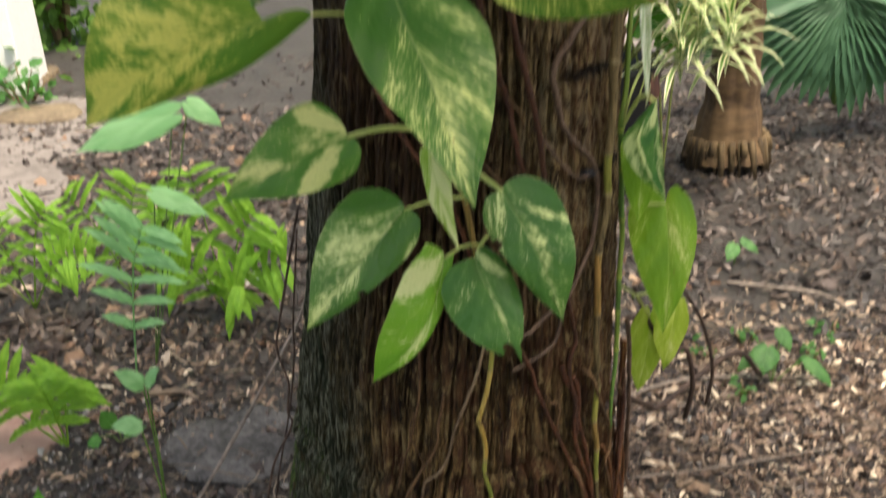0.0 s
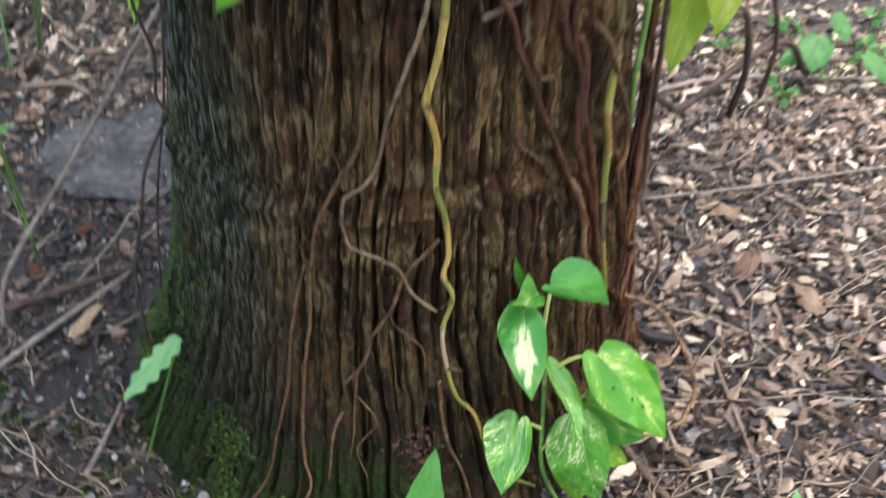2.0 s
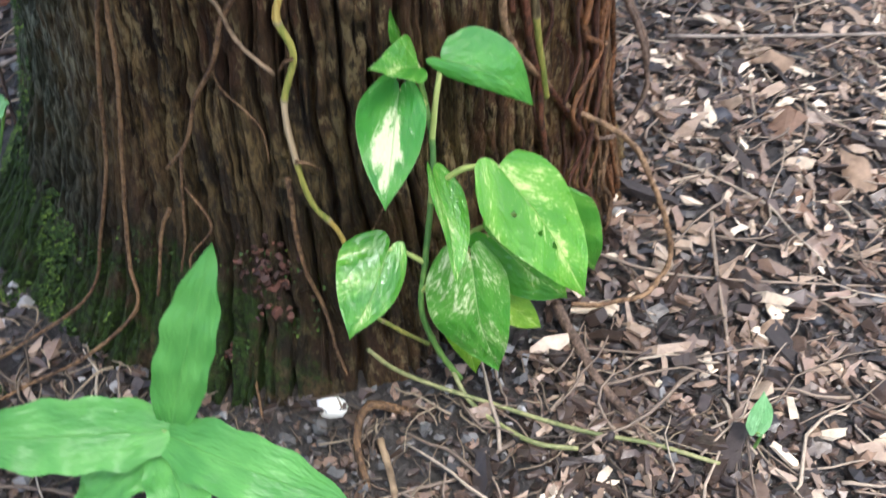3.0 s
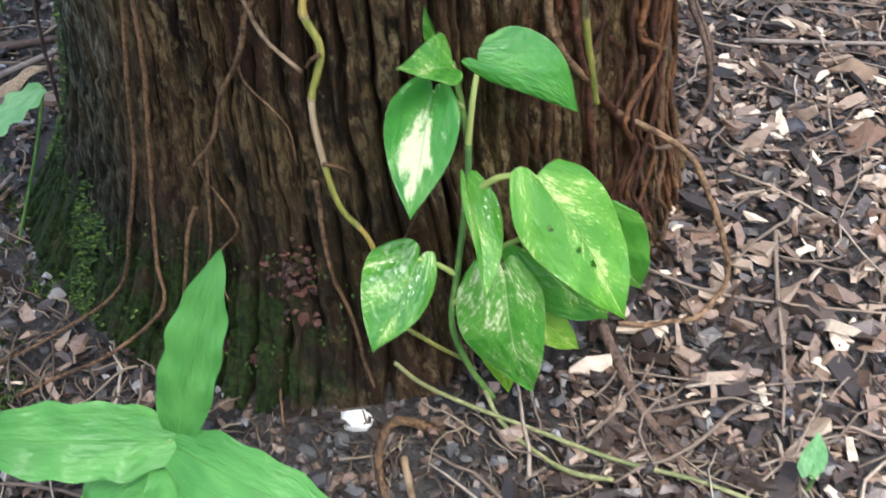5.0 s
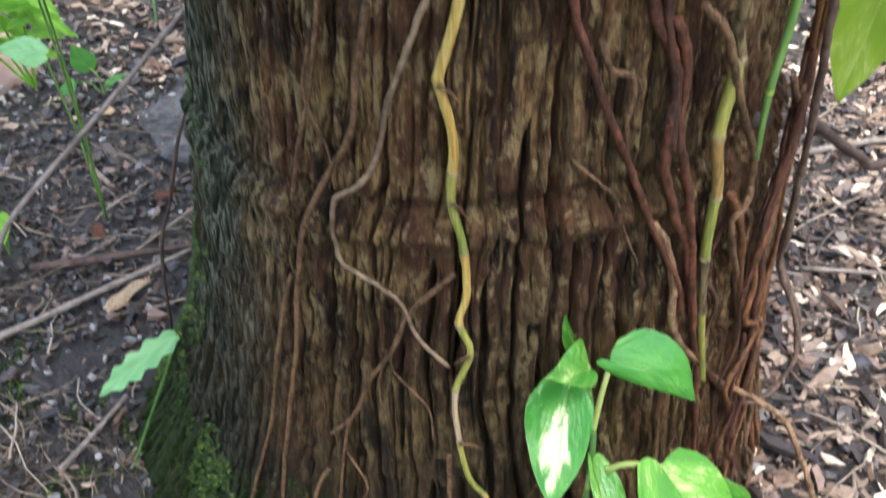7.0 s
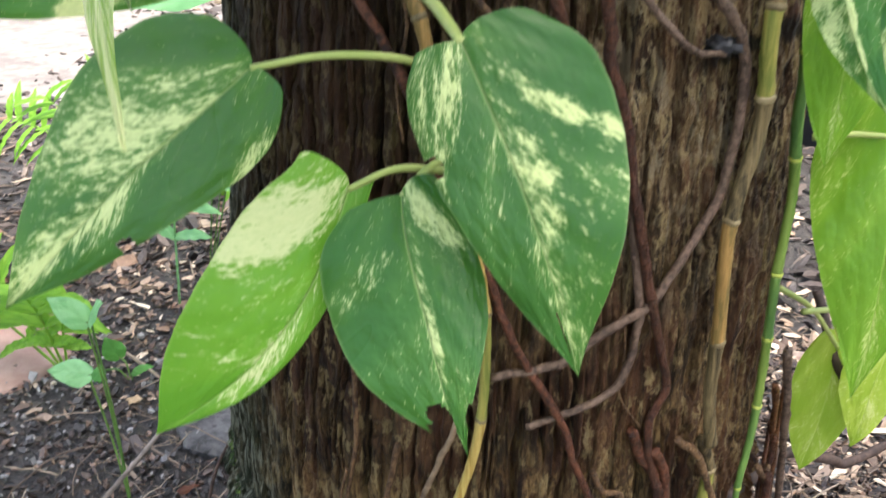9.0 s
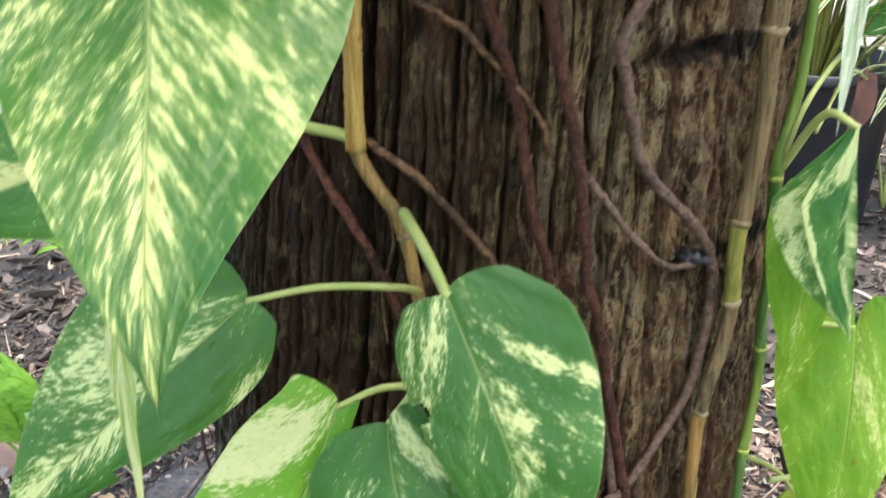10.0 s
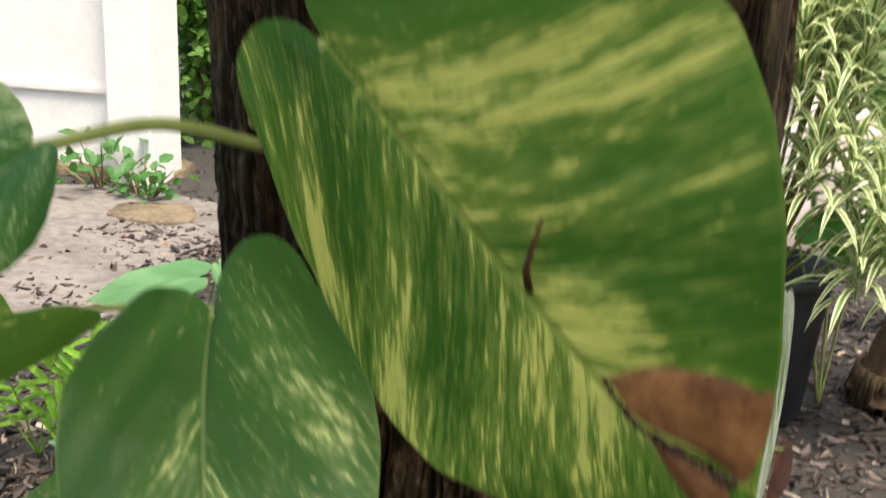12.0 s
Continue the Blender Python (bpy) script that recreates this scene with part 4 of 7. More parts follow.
root([(90, 0.30), (92, 0.24), (93, 0.19)], 0.0042, ROOT_UMBER, "grey-brown side root of a curl", lift=0.022, tail=[(0.356, 1.463, 0.150), (0.358, 1.455, 0.125)], seed=191)
rng = np.random.default_rng(77)
for i in range(26):
    low = i % 2
    a0 = 56 + 34 * rng.random()
    z0 = (0.16 if low else 0.24) + (0.14 if low else 0.32) * rng.random()
    z1 = -0.015 if low else max(0.0, z0 - 0.16 - 0.3 * rng.random())
    steps_n = 7
    drift = 9 * rng.normal()
    rows = [(min(96, a0 + 2.2 * rng.normal() + drift * k / steps_n), z0 + (z1 - z0) * k / steps_n) for k in range(steps_n + 1)]
    root(rows, 0.0026 + 0.0026 * rng.random(), (ROOT_HAIRY, ROOT_RUST, ROOT_BROWN)[i % 3], ("dark red-brown", "rusty-orange", "brown")[i % 3] + " aerial root among a bundle", lift=0.003 + 0.014 * rng.random(), seed=100 + i)
for i in range(8):
    a0 = 30 * (rng.random() - 0.5) + (20 if i % 2 else -5)
    z0 = 0.12 + 0.8 * rng.random()
    rows = [(a0 + 2.5 * rng.normal() + 2 * k, z0 - 0.03 * k) for k in range(4)]
    root(rows, 0.0012 + 0.0008 * rng.random(), ROOT_BROWN, "hair-thin brown rootlet on the bark", seed=140 + i, group="rootlets")


def hanging_root(points, radius, mat, label):
    ob = tube("hanging_root", spline(points, 8), radius, mat, None, 8, 0.06)
    return tagged(ob, label, "root", "hanging roots")


hanging_root([(-0.07, 1.60, 0.80), (-0.11, 1.64, 0.62), (-0.145, 1.61, 0.44), (-0.20, 1.51, 0.355), (-0.25, 1.42, 0.288), (-0.303, 1.327, 0.22), (-0.315, 1.30, 0.17)], 0.0026, STICK_GREY, "long grey-brown root dangling in the air")
hanging_root([(-0.10, 1.44, 0.66), (-0.146, 1.44, 0.494), (-0.156, 1.44, 0.447), (-0.144, 1.43, 0.40), (-0.148, 1.42, 0.359), (-0.145, 1.42, 0.335), (-0.178, 1.42, 0.274), (-0.196, 1.41, 0.209), (-0.213, 1.40, 0.147), (-0.22, 1.39, 0.01)], 0.0018, ROOT_DARK, "dark thin root hanging beside the trunk")
hanging_root([(-0.11, 1.46, 0.62), (-0.132, 1.46, 0.484), (-0.137, 1.46, 0.43), (-0.150, 1.46, 0.36), (-0.162, 1.46, 0.311), (-0.19, 1.45, 0.20), (-0.22, 1.44, 0.02)], 0.0013, ROOT_DARK, "dark thin root hanging beside the trunk")
hanging_root([(0.288, 1.360, 0.382), (0.322, 1.500, 0.308), (0.350, 1.620, 0.242), (0.415, 1.780, 0.125), (0.457, 1.860, 0.074), (0.62, 2.0, 0.10), (0.70, 2.08, 0.0)], 0.0060, ROOT_DARK, "dark woody root arching away from the trunk")
hanging_root([(0.34, 1.44, 0.52), (0.36, 1.42, 0.47), (0.385, 1.44, 0.42), (0.42, 1.48, 0.40), (0.435, 1.50, 0.33), (0.43, 1.52, 0.26)], 0.0038, ROOT_DARK, "dark curling root beside lime leaves")
hanging_root([(0.42, 1.50, 0.48), (0.45, 1.52, 0.42), (0.47, 1.53, 0.34), (0.465, 1.54, 0.27)], 0.0028, ROOT_DARK, "dark curling root beside lime leaves")


# ---- pothos climbing up the middle of the trunk ----
def pothos_middle():
    plant = thing("pothos_vine", *on_trunk(31, 0.0), "climbing vine with large yellow-streaked heart-shaped leaves and yellow stem", "vine")
    rows = [(31, 0.003), (26, 0.029), (22, 0.055), (19, 0.118), (15, 0.149), (13, 0.187), (12, 0.229), (14, 0.265), (12, 0.291), (13, 0.314), (12, 0.353), (10, 0.385), (10, 0.424), (7.5, 0.462),
            (10, 0.506), (11, 0.554), (10, 0.619), (5, 0.68), (1.5, 0.737), (-1.6, 0.775), (-9, 0.812), (-10, 0.86), (-11, 0.92), (-12, 1.0), (-13, 1.10), (-12, 1.25)]
    jointed_vine("stem", [on_trunk(a, z, 0.008) for a, z in rows[:14]], (0.0016, 0.0022, 0.0029), (STEM_OLIVE, STEM_OLIVE, STEM_YELLOW, STEM_OLIVE, STEM_BUFF, STEM_OLIVE, STEM_YELLOW, STEM_OLIVE, STEM_YELLOW), (0.1, 0.22, 0.31, 0.42, 0.52, 0.64, 0.76, 0.88), NODE_PALE, plant, 3)
    jointed_vine("stem", [on_trunk(a, z, 0.010) for a, z in rows[13:22]], (0.0029, 0.0031, 0.0034, 0.0040), (STEM_YELLOW, STEM_OLIVE, STEM_YELLOW, STEM_ORANGE, STEM_ORANGE), (0.17, 0.35, 0.55, 0.76), NODE_PALE, plant, 4)
    jointed_vine("stem", [on_trunk(a, z, 0.011) for a, z in rows[20:]], (0.0046, 0.0044, 0.0042), (STEM_YELLOW, STEM_ORANGE, STEM_YELLOW), (0.42, 0.7), NODE_PALE, plant, 40)
    for a, z, d in ((7.5, 0.46, 1), (14, 0.265, -0.8), (13, 0.187, 1.2), (10, 0.385, 0.7)):
        line = spline([on_trunk(a, z, 0.012), on_trunk(a + 1.6 * d, z - 0.003, 0.011), on_trunk(a + 3 * d, z - 0.012, 0.006)], 5)
        tube("rootlet", line, np.linspace(0.0016, 0.0008, len(line)), ROOT_BROWN, plant, 6)
    # large torn leaf at the height of the eye
    leaf(plant, (0.081, 1.083, 0.978), (0.145, 0.938, 0.830), 0.130, (0.285, -0.620, 0.731), TORN_LEAF, (0.060, 1.235, 0.955), "large leaf with yellow streaks and a torn split tip",
         fine=3, taper=0.30, cup=0.12, arch=0.035, fold=0.14, ripple=0.03, lobes=(0.19, 0.07), lean=-0.12, bow=0.034, belly=1.06, seed=21, stalk=0.0032)
    leaf(plant, (0.108, 0.990, 0.866), (0.129, 0.948, 0.792), 0.030, (-0.52, -0.88, 0.06), LEAF_STRIP, None, "torn strip of the leaf hanging on edge", name="torn_strip",
         fine=2, lobes=0.0, fold=0.1, arch=0.03, taper=0.2, seed=22)
    # the uppermost leaf, with a dead brown patch
    TOP_BASE, TOP_TIP = (0.135, 1.069, 1.093), (0.289, 0.984, 0.968)
    top = leaf(plant, TOP_BASE, TOP_TIP, 0.184, (-0.454, -0.890, 0.046), TOP_LEAF, (0.045, 1.21, 1.04), "large leaf with yellow streaks and a dead brown patch",
               fine=3, lean=-0.13, bow=-0.028, belly=1.48, cup=0.05, arch=0.03, fold=0.02, ripple=0.02, lobes=(0.16, 0.17), seed=33, stalk=0.0036)
    length = (Vector(TOP_TIP) - Vector(TOP_BASE)).length

    def on_blade(u, v, lift):
        w = float(np.interp(v ** 1.48, PROFILE_V, PROFILE_W)) * 0.092
        return (u * w * (1 - 0.13 * u) - 0.112 * length * v * (1 - v), v * length, 0.03 * length * 4 * v * (1 - v) + 0.02 * abs(u) * w - 0.05 * u * u * w * w / 0.092 + lift)

    def scab(name, edge, mat, label, lift):
        loop = spline(list(edge) + [edge[0]], 5)[:-1]
        mid = loop.mean(0)
        ring2 = mid + (loop - mid) * 0.55
        v = [on_blade(*p, lift) for p in loop] + [on_blade(*p, lift + 0.002) for p in ring2] + [on_blade(*mid, lift + 0.0015)]
        n = len(loop)
        f = [(i, (i + 1) % n, n + (i + 1) % n, n + i) for i in range(n)] + [(n + i, n + (i + 1) % n, 2 * n) for i in range(n)]
        part(name, mesh_of(name, v, f, mat), top, label, place_of(top))

    scab("dead_patch", [(-0.05, 0.72), (-0.25, 0.75), (-0.49, 0.80), (-0.80, 0.855), (-1.0, 0.875), (-1.0, 0.915), (-0.68, 0.925), (-0.25, 0.855), (-0.05, 0.785)], DRY, "dry brown dead patch of the blade", 0.0022)
    scab("dead_patch", [(-0.04, 0.80), (-0.18, 0.868), (-0.5, 0.925), (-0.31, 0.952), (-0.19, 0.985), (-0.03, 0.97), (0.04, 0.90)], DRY, "dry brown dead patch of the blade", 0.0018)
    slit = np.array([on_blade(u, v, 0.003) for u, v in ((-0.03, 0.715), (-0.02, 0.76), (-0.05, 0.81), (-0.18, 0.855), (-0.35, 0.89), (-0.55, 0.92), (-0.66, 0.922))])
    v, f = tube_data(spline(slit, 8), 0.0008, 6, 0.7, 5)
    part("dark_rim", mesh_of("dark_rim", v, f, DRY_DARK), top, "blackened ragged edge", place_of(top))
    foot = place_of(top) @ Vector(on_blade(0.0, 0.555, 0.001))
    tube("scar", [tuple(foot + Vector(q)) for q in ((0, 0, 0), (-0.001, -0.003, 0.007), (0.001, -0.004, 0.017), (0.003, -0.004, 0.024))], [0.0014, 0.0011, 0.0009, 0.0006], ROOT_RED, top, 7, 0.12, "small brown stub on the midrib")
    tube("dried_tip", spline([(0.2885, 0.978, 0.9715), (0.292, 0.977, 0.9705), (0.296, 0.977, 0.9715), (0.300, 0.977, 0.970)], 5), np.linspace(0.0013, 0.0007, 16), ROOT_GREY, top, 7, 0.25, "withered brown tip", seed=9)
    # the four leaves at mid height
    leaf(plant, (0.167, 1.121, 0.777), (0.221, 1.092, 0.648), 0.084, (0.316, -0.887, 0.336), SLIT_LEAF, on_trunk(-1.0, 0.782, 0.013), "dark green leaf with pale streaks and a slit",
         fine=3, seed=41, fold=0.12, arch=0.05, lobes=(0.05, 0.02), taper=0.15, lean=-0.22, bow=-0.011, cuts=((0.10, 0.86, 0.028, 0.09), (1.0, 0.30, 0.26, 0.035)), sag=0.003, stalk=0.0028)
    leaf(plant, (0.137, 1.124, 0.708), (0.179, 1.069, 0.618), 0.074, (-0.042, -0.860, 0.509), BITTEN_LEAF, (0.150, 1.17, 0.712), "dark green leaf with a bitten notch at its tip",
         fine=3, seed=42, fold=0.10, arch=0.05, lean=0.23, bow=0.045, belly=1.06, lobes=(0.06, 0.02), cuts=((0.30, 0.875, 0.34, 0.085), (0.55, 0.97, 0.60, 0.12), (-0.98, 0.86, 0.30, 0.04)), sag=0.004)
    leaf(plant, (0.105, 1.140, 0.702), (0.031, 1.067, 0.604), 0.057, (0.548, -0.813, 0.196), EDGED_LEAF, (0.145, 1.165, 0.705), "lime green leaf with a whitish upper margin",
         fine=3, seed=43, fold=0.16, arch=0.07, lean=0.60, bow=-0.086, belly=1.45, lobes=(0.08, 0.04), cuts=((-0.95, 0.70, 0.16, 0.05), (-0.97, 0.82, 0.2, 0.04)), sag=0.006)
    leaf(plant, (0.070, 1.127, 0.761), (-0.026, 1.058, 0.668), 0.086, (0.180, -0.868, 0.462), STREAKED_LEAF, (0.128, 1.165, 0.757), "dark green leaf with pale streaks along the midrib",
         fine=3, seed=44, fold=0.12, arch=0.05, taper=0.1, lean=0.26, bow=-0.015, belly=0.94, lobes=(0.03, 0.04), cuts=((-0.9, 0.60, 0.25, 0.03),), sag=0.004, hook=on_trunk(1.7, 0.738, 0.011))
    # large leaves that hang to the outer side
    leaf(plant, (-0.043, 1.123, 0.952), (-0.224, 1.116, 0.863), 0.128, (0.080, -0.994, -0.080), YELLOW_LEAF, (0.055, 1.215, 0.935), "large yellow-green mottled leaf hanging outward",
         fine=2, seed=45, lean=0.38, bow=0.075, belly=1.05, lobes=(0.20, 0.0), fold=0.05, arch=0.03, ripple=0.05, sag=0.004)
    leaf(plant, (0.037, 1.034, 1.054), (-0.032, 1.045, 0.975), 0.078, (-0.266, -0.953, 0.143), LEAF_MID, (0.063, 1.175, 1.035), "olive green leaf on a long arching stalk",
         fine=2, seed=46, lean=0.33, bow=0.015, belly=0.88, lobes=(0.11, 0.08), fold=0.15, arch=0.10, sag=0.010, stalk=0.0030)
    leaf(plant, (0.012, 1.190, 0.820), (-0.106, 1.120, 0.779), 0.088, (0.342, -0.848, 0.405), BLOTCHED_LEAF, on_trunk(-10.5, 0.819, 0.012), "dark green leaf with two cream blotches", fine=2, seed=47, lean=0.09, bow=0.048, belly=0.80, lobes=(0.05, 0.02), fold=0.15, arch=0.05, sag=0.006, stalk=0.0030, hook=on_trunk(-8.3, 0.811, 0.010))


pothos_middle()


# ---- pothos at the foot of the trunk ----
def pothos_foot():
    plant = thing("pothos_vine", *on_trunk(30, 0.0), "young vine with glossy green and cream leaves at the trunk's foot", "vine")
    vine_stem("stem", [(0.243, 1.205, -0.002), (0.228, 1.200, 0.034), (0.217, 1.200, 0.075), (0.218, 1.215, 0.110), (0.220, 1.232, 0.150), (0.219, 1.250, 0.185), (0.212, 1.262, 0.215), (0.206, 1.266, 0.240)], 0.0023, STEM_GREEN, plant,
              (0.2, 0.45, 0.7), 5)
    vine_stem("runner", [(0.236, 1.204, 0.010), (0.254, 1.187, -0.006), (0.283, 1.170, -0.009), (0.309, 1.161, -0.010), (0.338, 1.163, -0.012)], 0.0019, RUNNER, plant, (0.5,), 6, "pale runner on the soil")
    vine_stem("runner", [(0.180, 1.180, 0.048), (0.196, 1.184, 0.026), (0.224, 1.190, 0.005), (0.283, 1.188, -0.009), (0.305, 1.184, -0.010), (0.345, 1.179, -0.012), (0.392, 1.178, -0.014), (0.440, 1.172, -0.018)], 0.0017, RUNNER, plant, (0.4,), 7, "pale runner on the soil")
    leaf(plant, (0.226, 1.258, 0.249), (0.283, 1.284, 0.201), 0.038, (0.627, -0.679, 0.383), LEAF_PLAIN, (0.218, 1.252, 0.186), "glossy green leaf held out flat", fine=2, seed=51, lean=-0.41, bow=-0.059, lobes=(0.04, 0.13), arch=0.10, cup=0.25, fold=0.0, sag=0.005, stalk=0.0020)
    leaf(plant, (0.213, 1.246, 0.250), (0.190, 1.210, 0.268), 0.032, (0.52, -0.45, 0.72), LEAF_YOUNG, (0.206, 1.265, 0.232), "small folded green leaf with a cream flank", fine=1, seed=52, lean=0.25, belly=0.63, lobes=(0.10, 0.0), fold=0.45, sag=0.003, stalk=0.0018)
    leaf(plant, (0.206, 1.262, 0.242), (0.194, 1.258, 0.285), 0.012, (-0.3, -0.9, 0.0), LEAF_YOUNG, None, "rolled young leaf pointing upward", fine=1, seed=53, fold=0.9, lobes=0.0)
    leaf(plant, (0.201, 1.241, 0.234), (0.206, 1.170, 0.193), 0.045, (0.294, -0.459, 0.838), BLAZED_LEAF, (0.213, 1.260, 0.212), "green leaf with a broad cream blaze", fine=2, seed=64, lean=0.11, bow=0.015, belly=0.94, lobes=(0.10, 0.12), arch=0.05, sag=0.004, stalk=0.0018)
    leaf(plant, (0.195, 1.205, 0.127), (0.178, 1.151, 0.090), 0.049, (0.333, -0.598, 0.729), LEAF_YOUNG, (0.218, 1.215, 0.108), "green leaf with pale flecks near the soil", fine=2, seed=55, lean=0.28, belly=0.91, lobes=(0.13, 0.15), arch=0.06, sag=0.004, stalk=0.0018)
    leaf(plant, (0.223, 1.231, 0.174), (0.249, 1.171, 0.134), 0.025, (0.522, -0.307, 0.795), LEAF_YOUNG, (0.220, 1.232, 0.150), "narrow folded green leaf", fine=2, seed=56, lean=-0.30, belly=0.93, lobes=(0.12, 0.13), fold=0.55, sag=0.004, stalk=0.0018)
    leaf(plant, (0.268, 1.232, 0.187), (0.332, 1.200, 0.109), 0.066, (0.546, -0.514, 0.662), LEAF_BROAD, (0.220, 1.235, 0.158), "broad light green leaf with cream flecks and insect holes", fine=3, seed=57, lean=-0.05, bow=0.012, lobes=(0.03, 0.12), arch=0.05, fold=0.08,
         cuts=((0.42, 0.30, 0.06, 0.022), (0.22, 0.48, 0.06, 0.018), (0.10, 0.60, 0.07, 0.02)), sag=0.012, stalk=0.0020)
    leaf(plant, (0.252, 1.208, 0.125), (0.274, 1.196, 0.026), 0.060, (0.101, -0.985, 0.143), LEAF_FLECK, (0.217, 1.205, 0.090), "green leaf finely speckled with cream", fine=2, seed=58, lean=0.22, lobes=(0.13, 0.13), arch=0.08, sag=0.006, stalk=0.0018)
    leaf(plant, (0.240, 1.222, 0.075), (0.256, 1.200, 0.014), 0.040, (-0.1, -0.9, 0.3), LEAF_LIME, (0.228, 1.206, 0.06), "small yellow-green leaf under others", fine=1, seed=59, sag=0.003)
    leaf(plant, (0.303, 1.271, 0.130), (0.335, 1.276, 0.062), 0.050, (0.272, -0.961, 0.054), LEAF_YOUNG, (0.24, 1.22, 0.13), "green leaf half hidden behind a broad one", fine=1, seed=60, sag=0.004)
    leaf(plant, (0.262, 1.222, 0.135), (0.318, 1.232, 0.072), 0.048, (0.1, -0.75, 0.65), LEAF_YOUNG, (0.235, 1.215, 0.10), "pale green leaf half hidden behind a broad one", fine=1, seed=61, sag=0.004)
    leaf(plant, (0.268, 1.215, 0.082), (0.302, 1.215, 0.056), 0.026, (0.1, -0.7, 0.7), LEAF_LIME, (0.24, 1.21, 0.07), "small yellowing leaf near the soil", fine=1, seed=62, sag=0.003)


pothos_foot()


# ---- pothos on the flank ----
def pothos_flank():
    plant = thing("pothos_vine", *on_trunk(56, 0.0), "thick corky vine stem with curled and lime-green leaves", "vine")
    rows = [(59, 0.17), (58, 0.195), (56, 0.24), (54, 0.307), (54, 0.359), (52, 0.399), (53.5, 0.445), (51, 0.479), (49.3, 0.520), (49.4, 0.565), (48.6, 0.627), (49.5, 0.655), (52.8, 0.70), (52, 0.749), (53.4, 0.785), (54.0, 0.82), (53.6, 0.86), (55, 0.90), (56.5, 0.96), (56, 1.1), (55, 1.3)]
    jointed_vine("stem", [on_trunk(a, z, 0.009) for a, z in rows[:8]], (0.0022, 0.0034, 0.0042), (STEM_OLIVE, STEM_TAN, STEM_OLIVE, STEM_ORANGE, STEM_OLIVE, STEM_TAN), (0.25, 0.42, 0.58, 0.74, 0.9), NODE_PALE, plant, 8)
    jointed_vine("stem", [on_trunk(a, z, 0.015) for a, z in rows[7:]], (0.0040, 0.0042, 0.0047, 0.0064, 0.0068, 0.0064), (STEM_TAN, STEM_ORANGE, STEM_TAN, STEM_OLIVE, STEM_TAN, STEM_TAN), (0.10, 0.2, 0.285, 0.345, 0.47, 0.7), NODE_PALE, plant, 19)
    rows = [(61, 0.37), (61, 0.419), (63.5, 0.464), (64.2, 0.519), (64, 0.585), (65.5, 0.64), (63, 0.69), (63.2, 0.715), (61.8, 0.75), (60.2, 0.787), (63.6, 0.825), (64.4, 0.875), (66, 0.92), (68, 0.97)]
    jointed_vine("green_stem", [on_trunk(a, z, 0.015) for a, z in rows], (0.0018, 0.0028, 0.0031, 0.0032, 0.0034, 0.0030, 0.0024), (STEM_GREEN, STEM_GREEN, STEM_FRESH, STEM_GREEN, STEM_FRESH), (0.08, 0.19, 0.28, 0.36, 0.49, 0.60, 0.685), NODE_LIME, plant, 10)
    leaf(plant, (0.337, 1.270, 0.818), (0.345, 1.248, 0.712), 0.076, (-0.15, -0.95, 0.05), CURLED_LEAF, on_trunk(61, 0.785, 0.016), "pale lime leaf folded over on its dark half", fine=3, seed=71, fold=0.05, cup=0.15, arch=0.06, lobes=0.0, sag=0.02, stalk=0.0022, flap=0.45, neck=0.2)
    leaf(plant, (0.322, 1.287, 0.781), (0.319, 1.272, 0.678), 0.044, (0.05, -0.95, 0.05), LEAF_LIME, None, "lime green leaf behind a folded one", fine=2, seed=72, arch=0.03, lobes=0.04)
    leaf(plant, (0.362, 1.344, 0.673), (0.354, 1.298, 0.522), 0.081, (-0.179, -0.939, 0.294), LEAF_SPECKED, on_trunk(70, 0.672, 0.016), "hanging lime green leaf with brown specks", fine=2, seed=73, lean=0.16, bow=-0.035, belly=0.71, lobes=(0.14, 0.14), arch=0.05, sag=0.002, stalk=0.0020)
    leaf(plant, (0.358, 1.42, 0.485), (0.345, 1.437, 0.360), 0.052, (0.1, -0.9, 0.2), LEAF_GLOW, (0.31, 1.36, 0.56), "pale lime leaf hanging from a thin stalk", fine=2, seed=74, arch=0.05, sag=0.01)
    leaf(plant, (0.392, 1.42, 0.50), (0.374, 1.40, 0.415), 0.05, (0.3, -0.9, 0.2), LEAF_GLOW, (0.325, 1.35, 0.55), "lime green leaf hanging beside another", fine=1, seed=75, sag=0.012)
    leaf(plant, (0.344, 1.410, 0.918), (0.326, 1.262, 0.814), 0.013, (-0.1, -0.56, 0.80), LEAF_WHITISH, None, "narrow pale leaf seen on edge", fine=2, seed=76, fold=0.5, arch=-0.05, lobes=0.02, belly=0.8)
    tube("petiole", spline([on_trunk(61, 0.79, 0.016), (0.312, 1.29, 0.822), (0.326, 1.32, 0.838), (0.341, 1.353, 0.845)], 8), 0.0016, PETIOLE, plant)
    leaf(plant, (0.353, 1.385, 0.816), (0.338, 1.335, 0.790), 0.015, (0.3, -0.8, 0.3), DRY_RUST, (0.322, 1.32, 0.80), "shrivelled dry brown leaf", fine=1, seed=77, fold=0.5, stalk=0.0009)


pothos_flank()


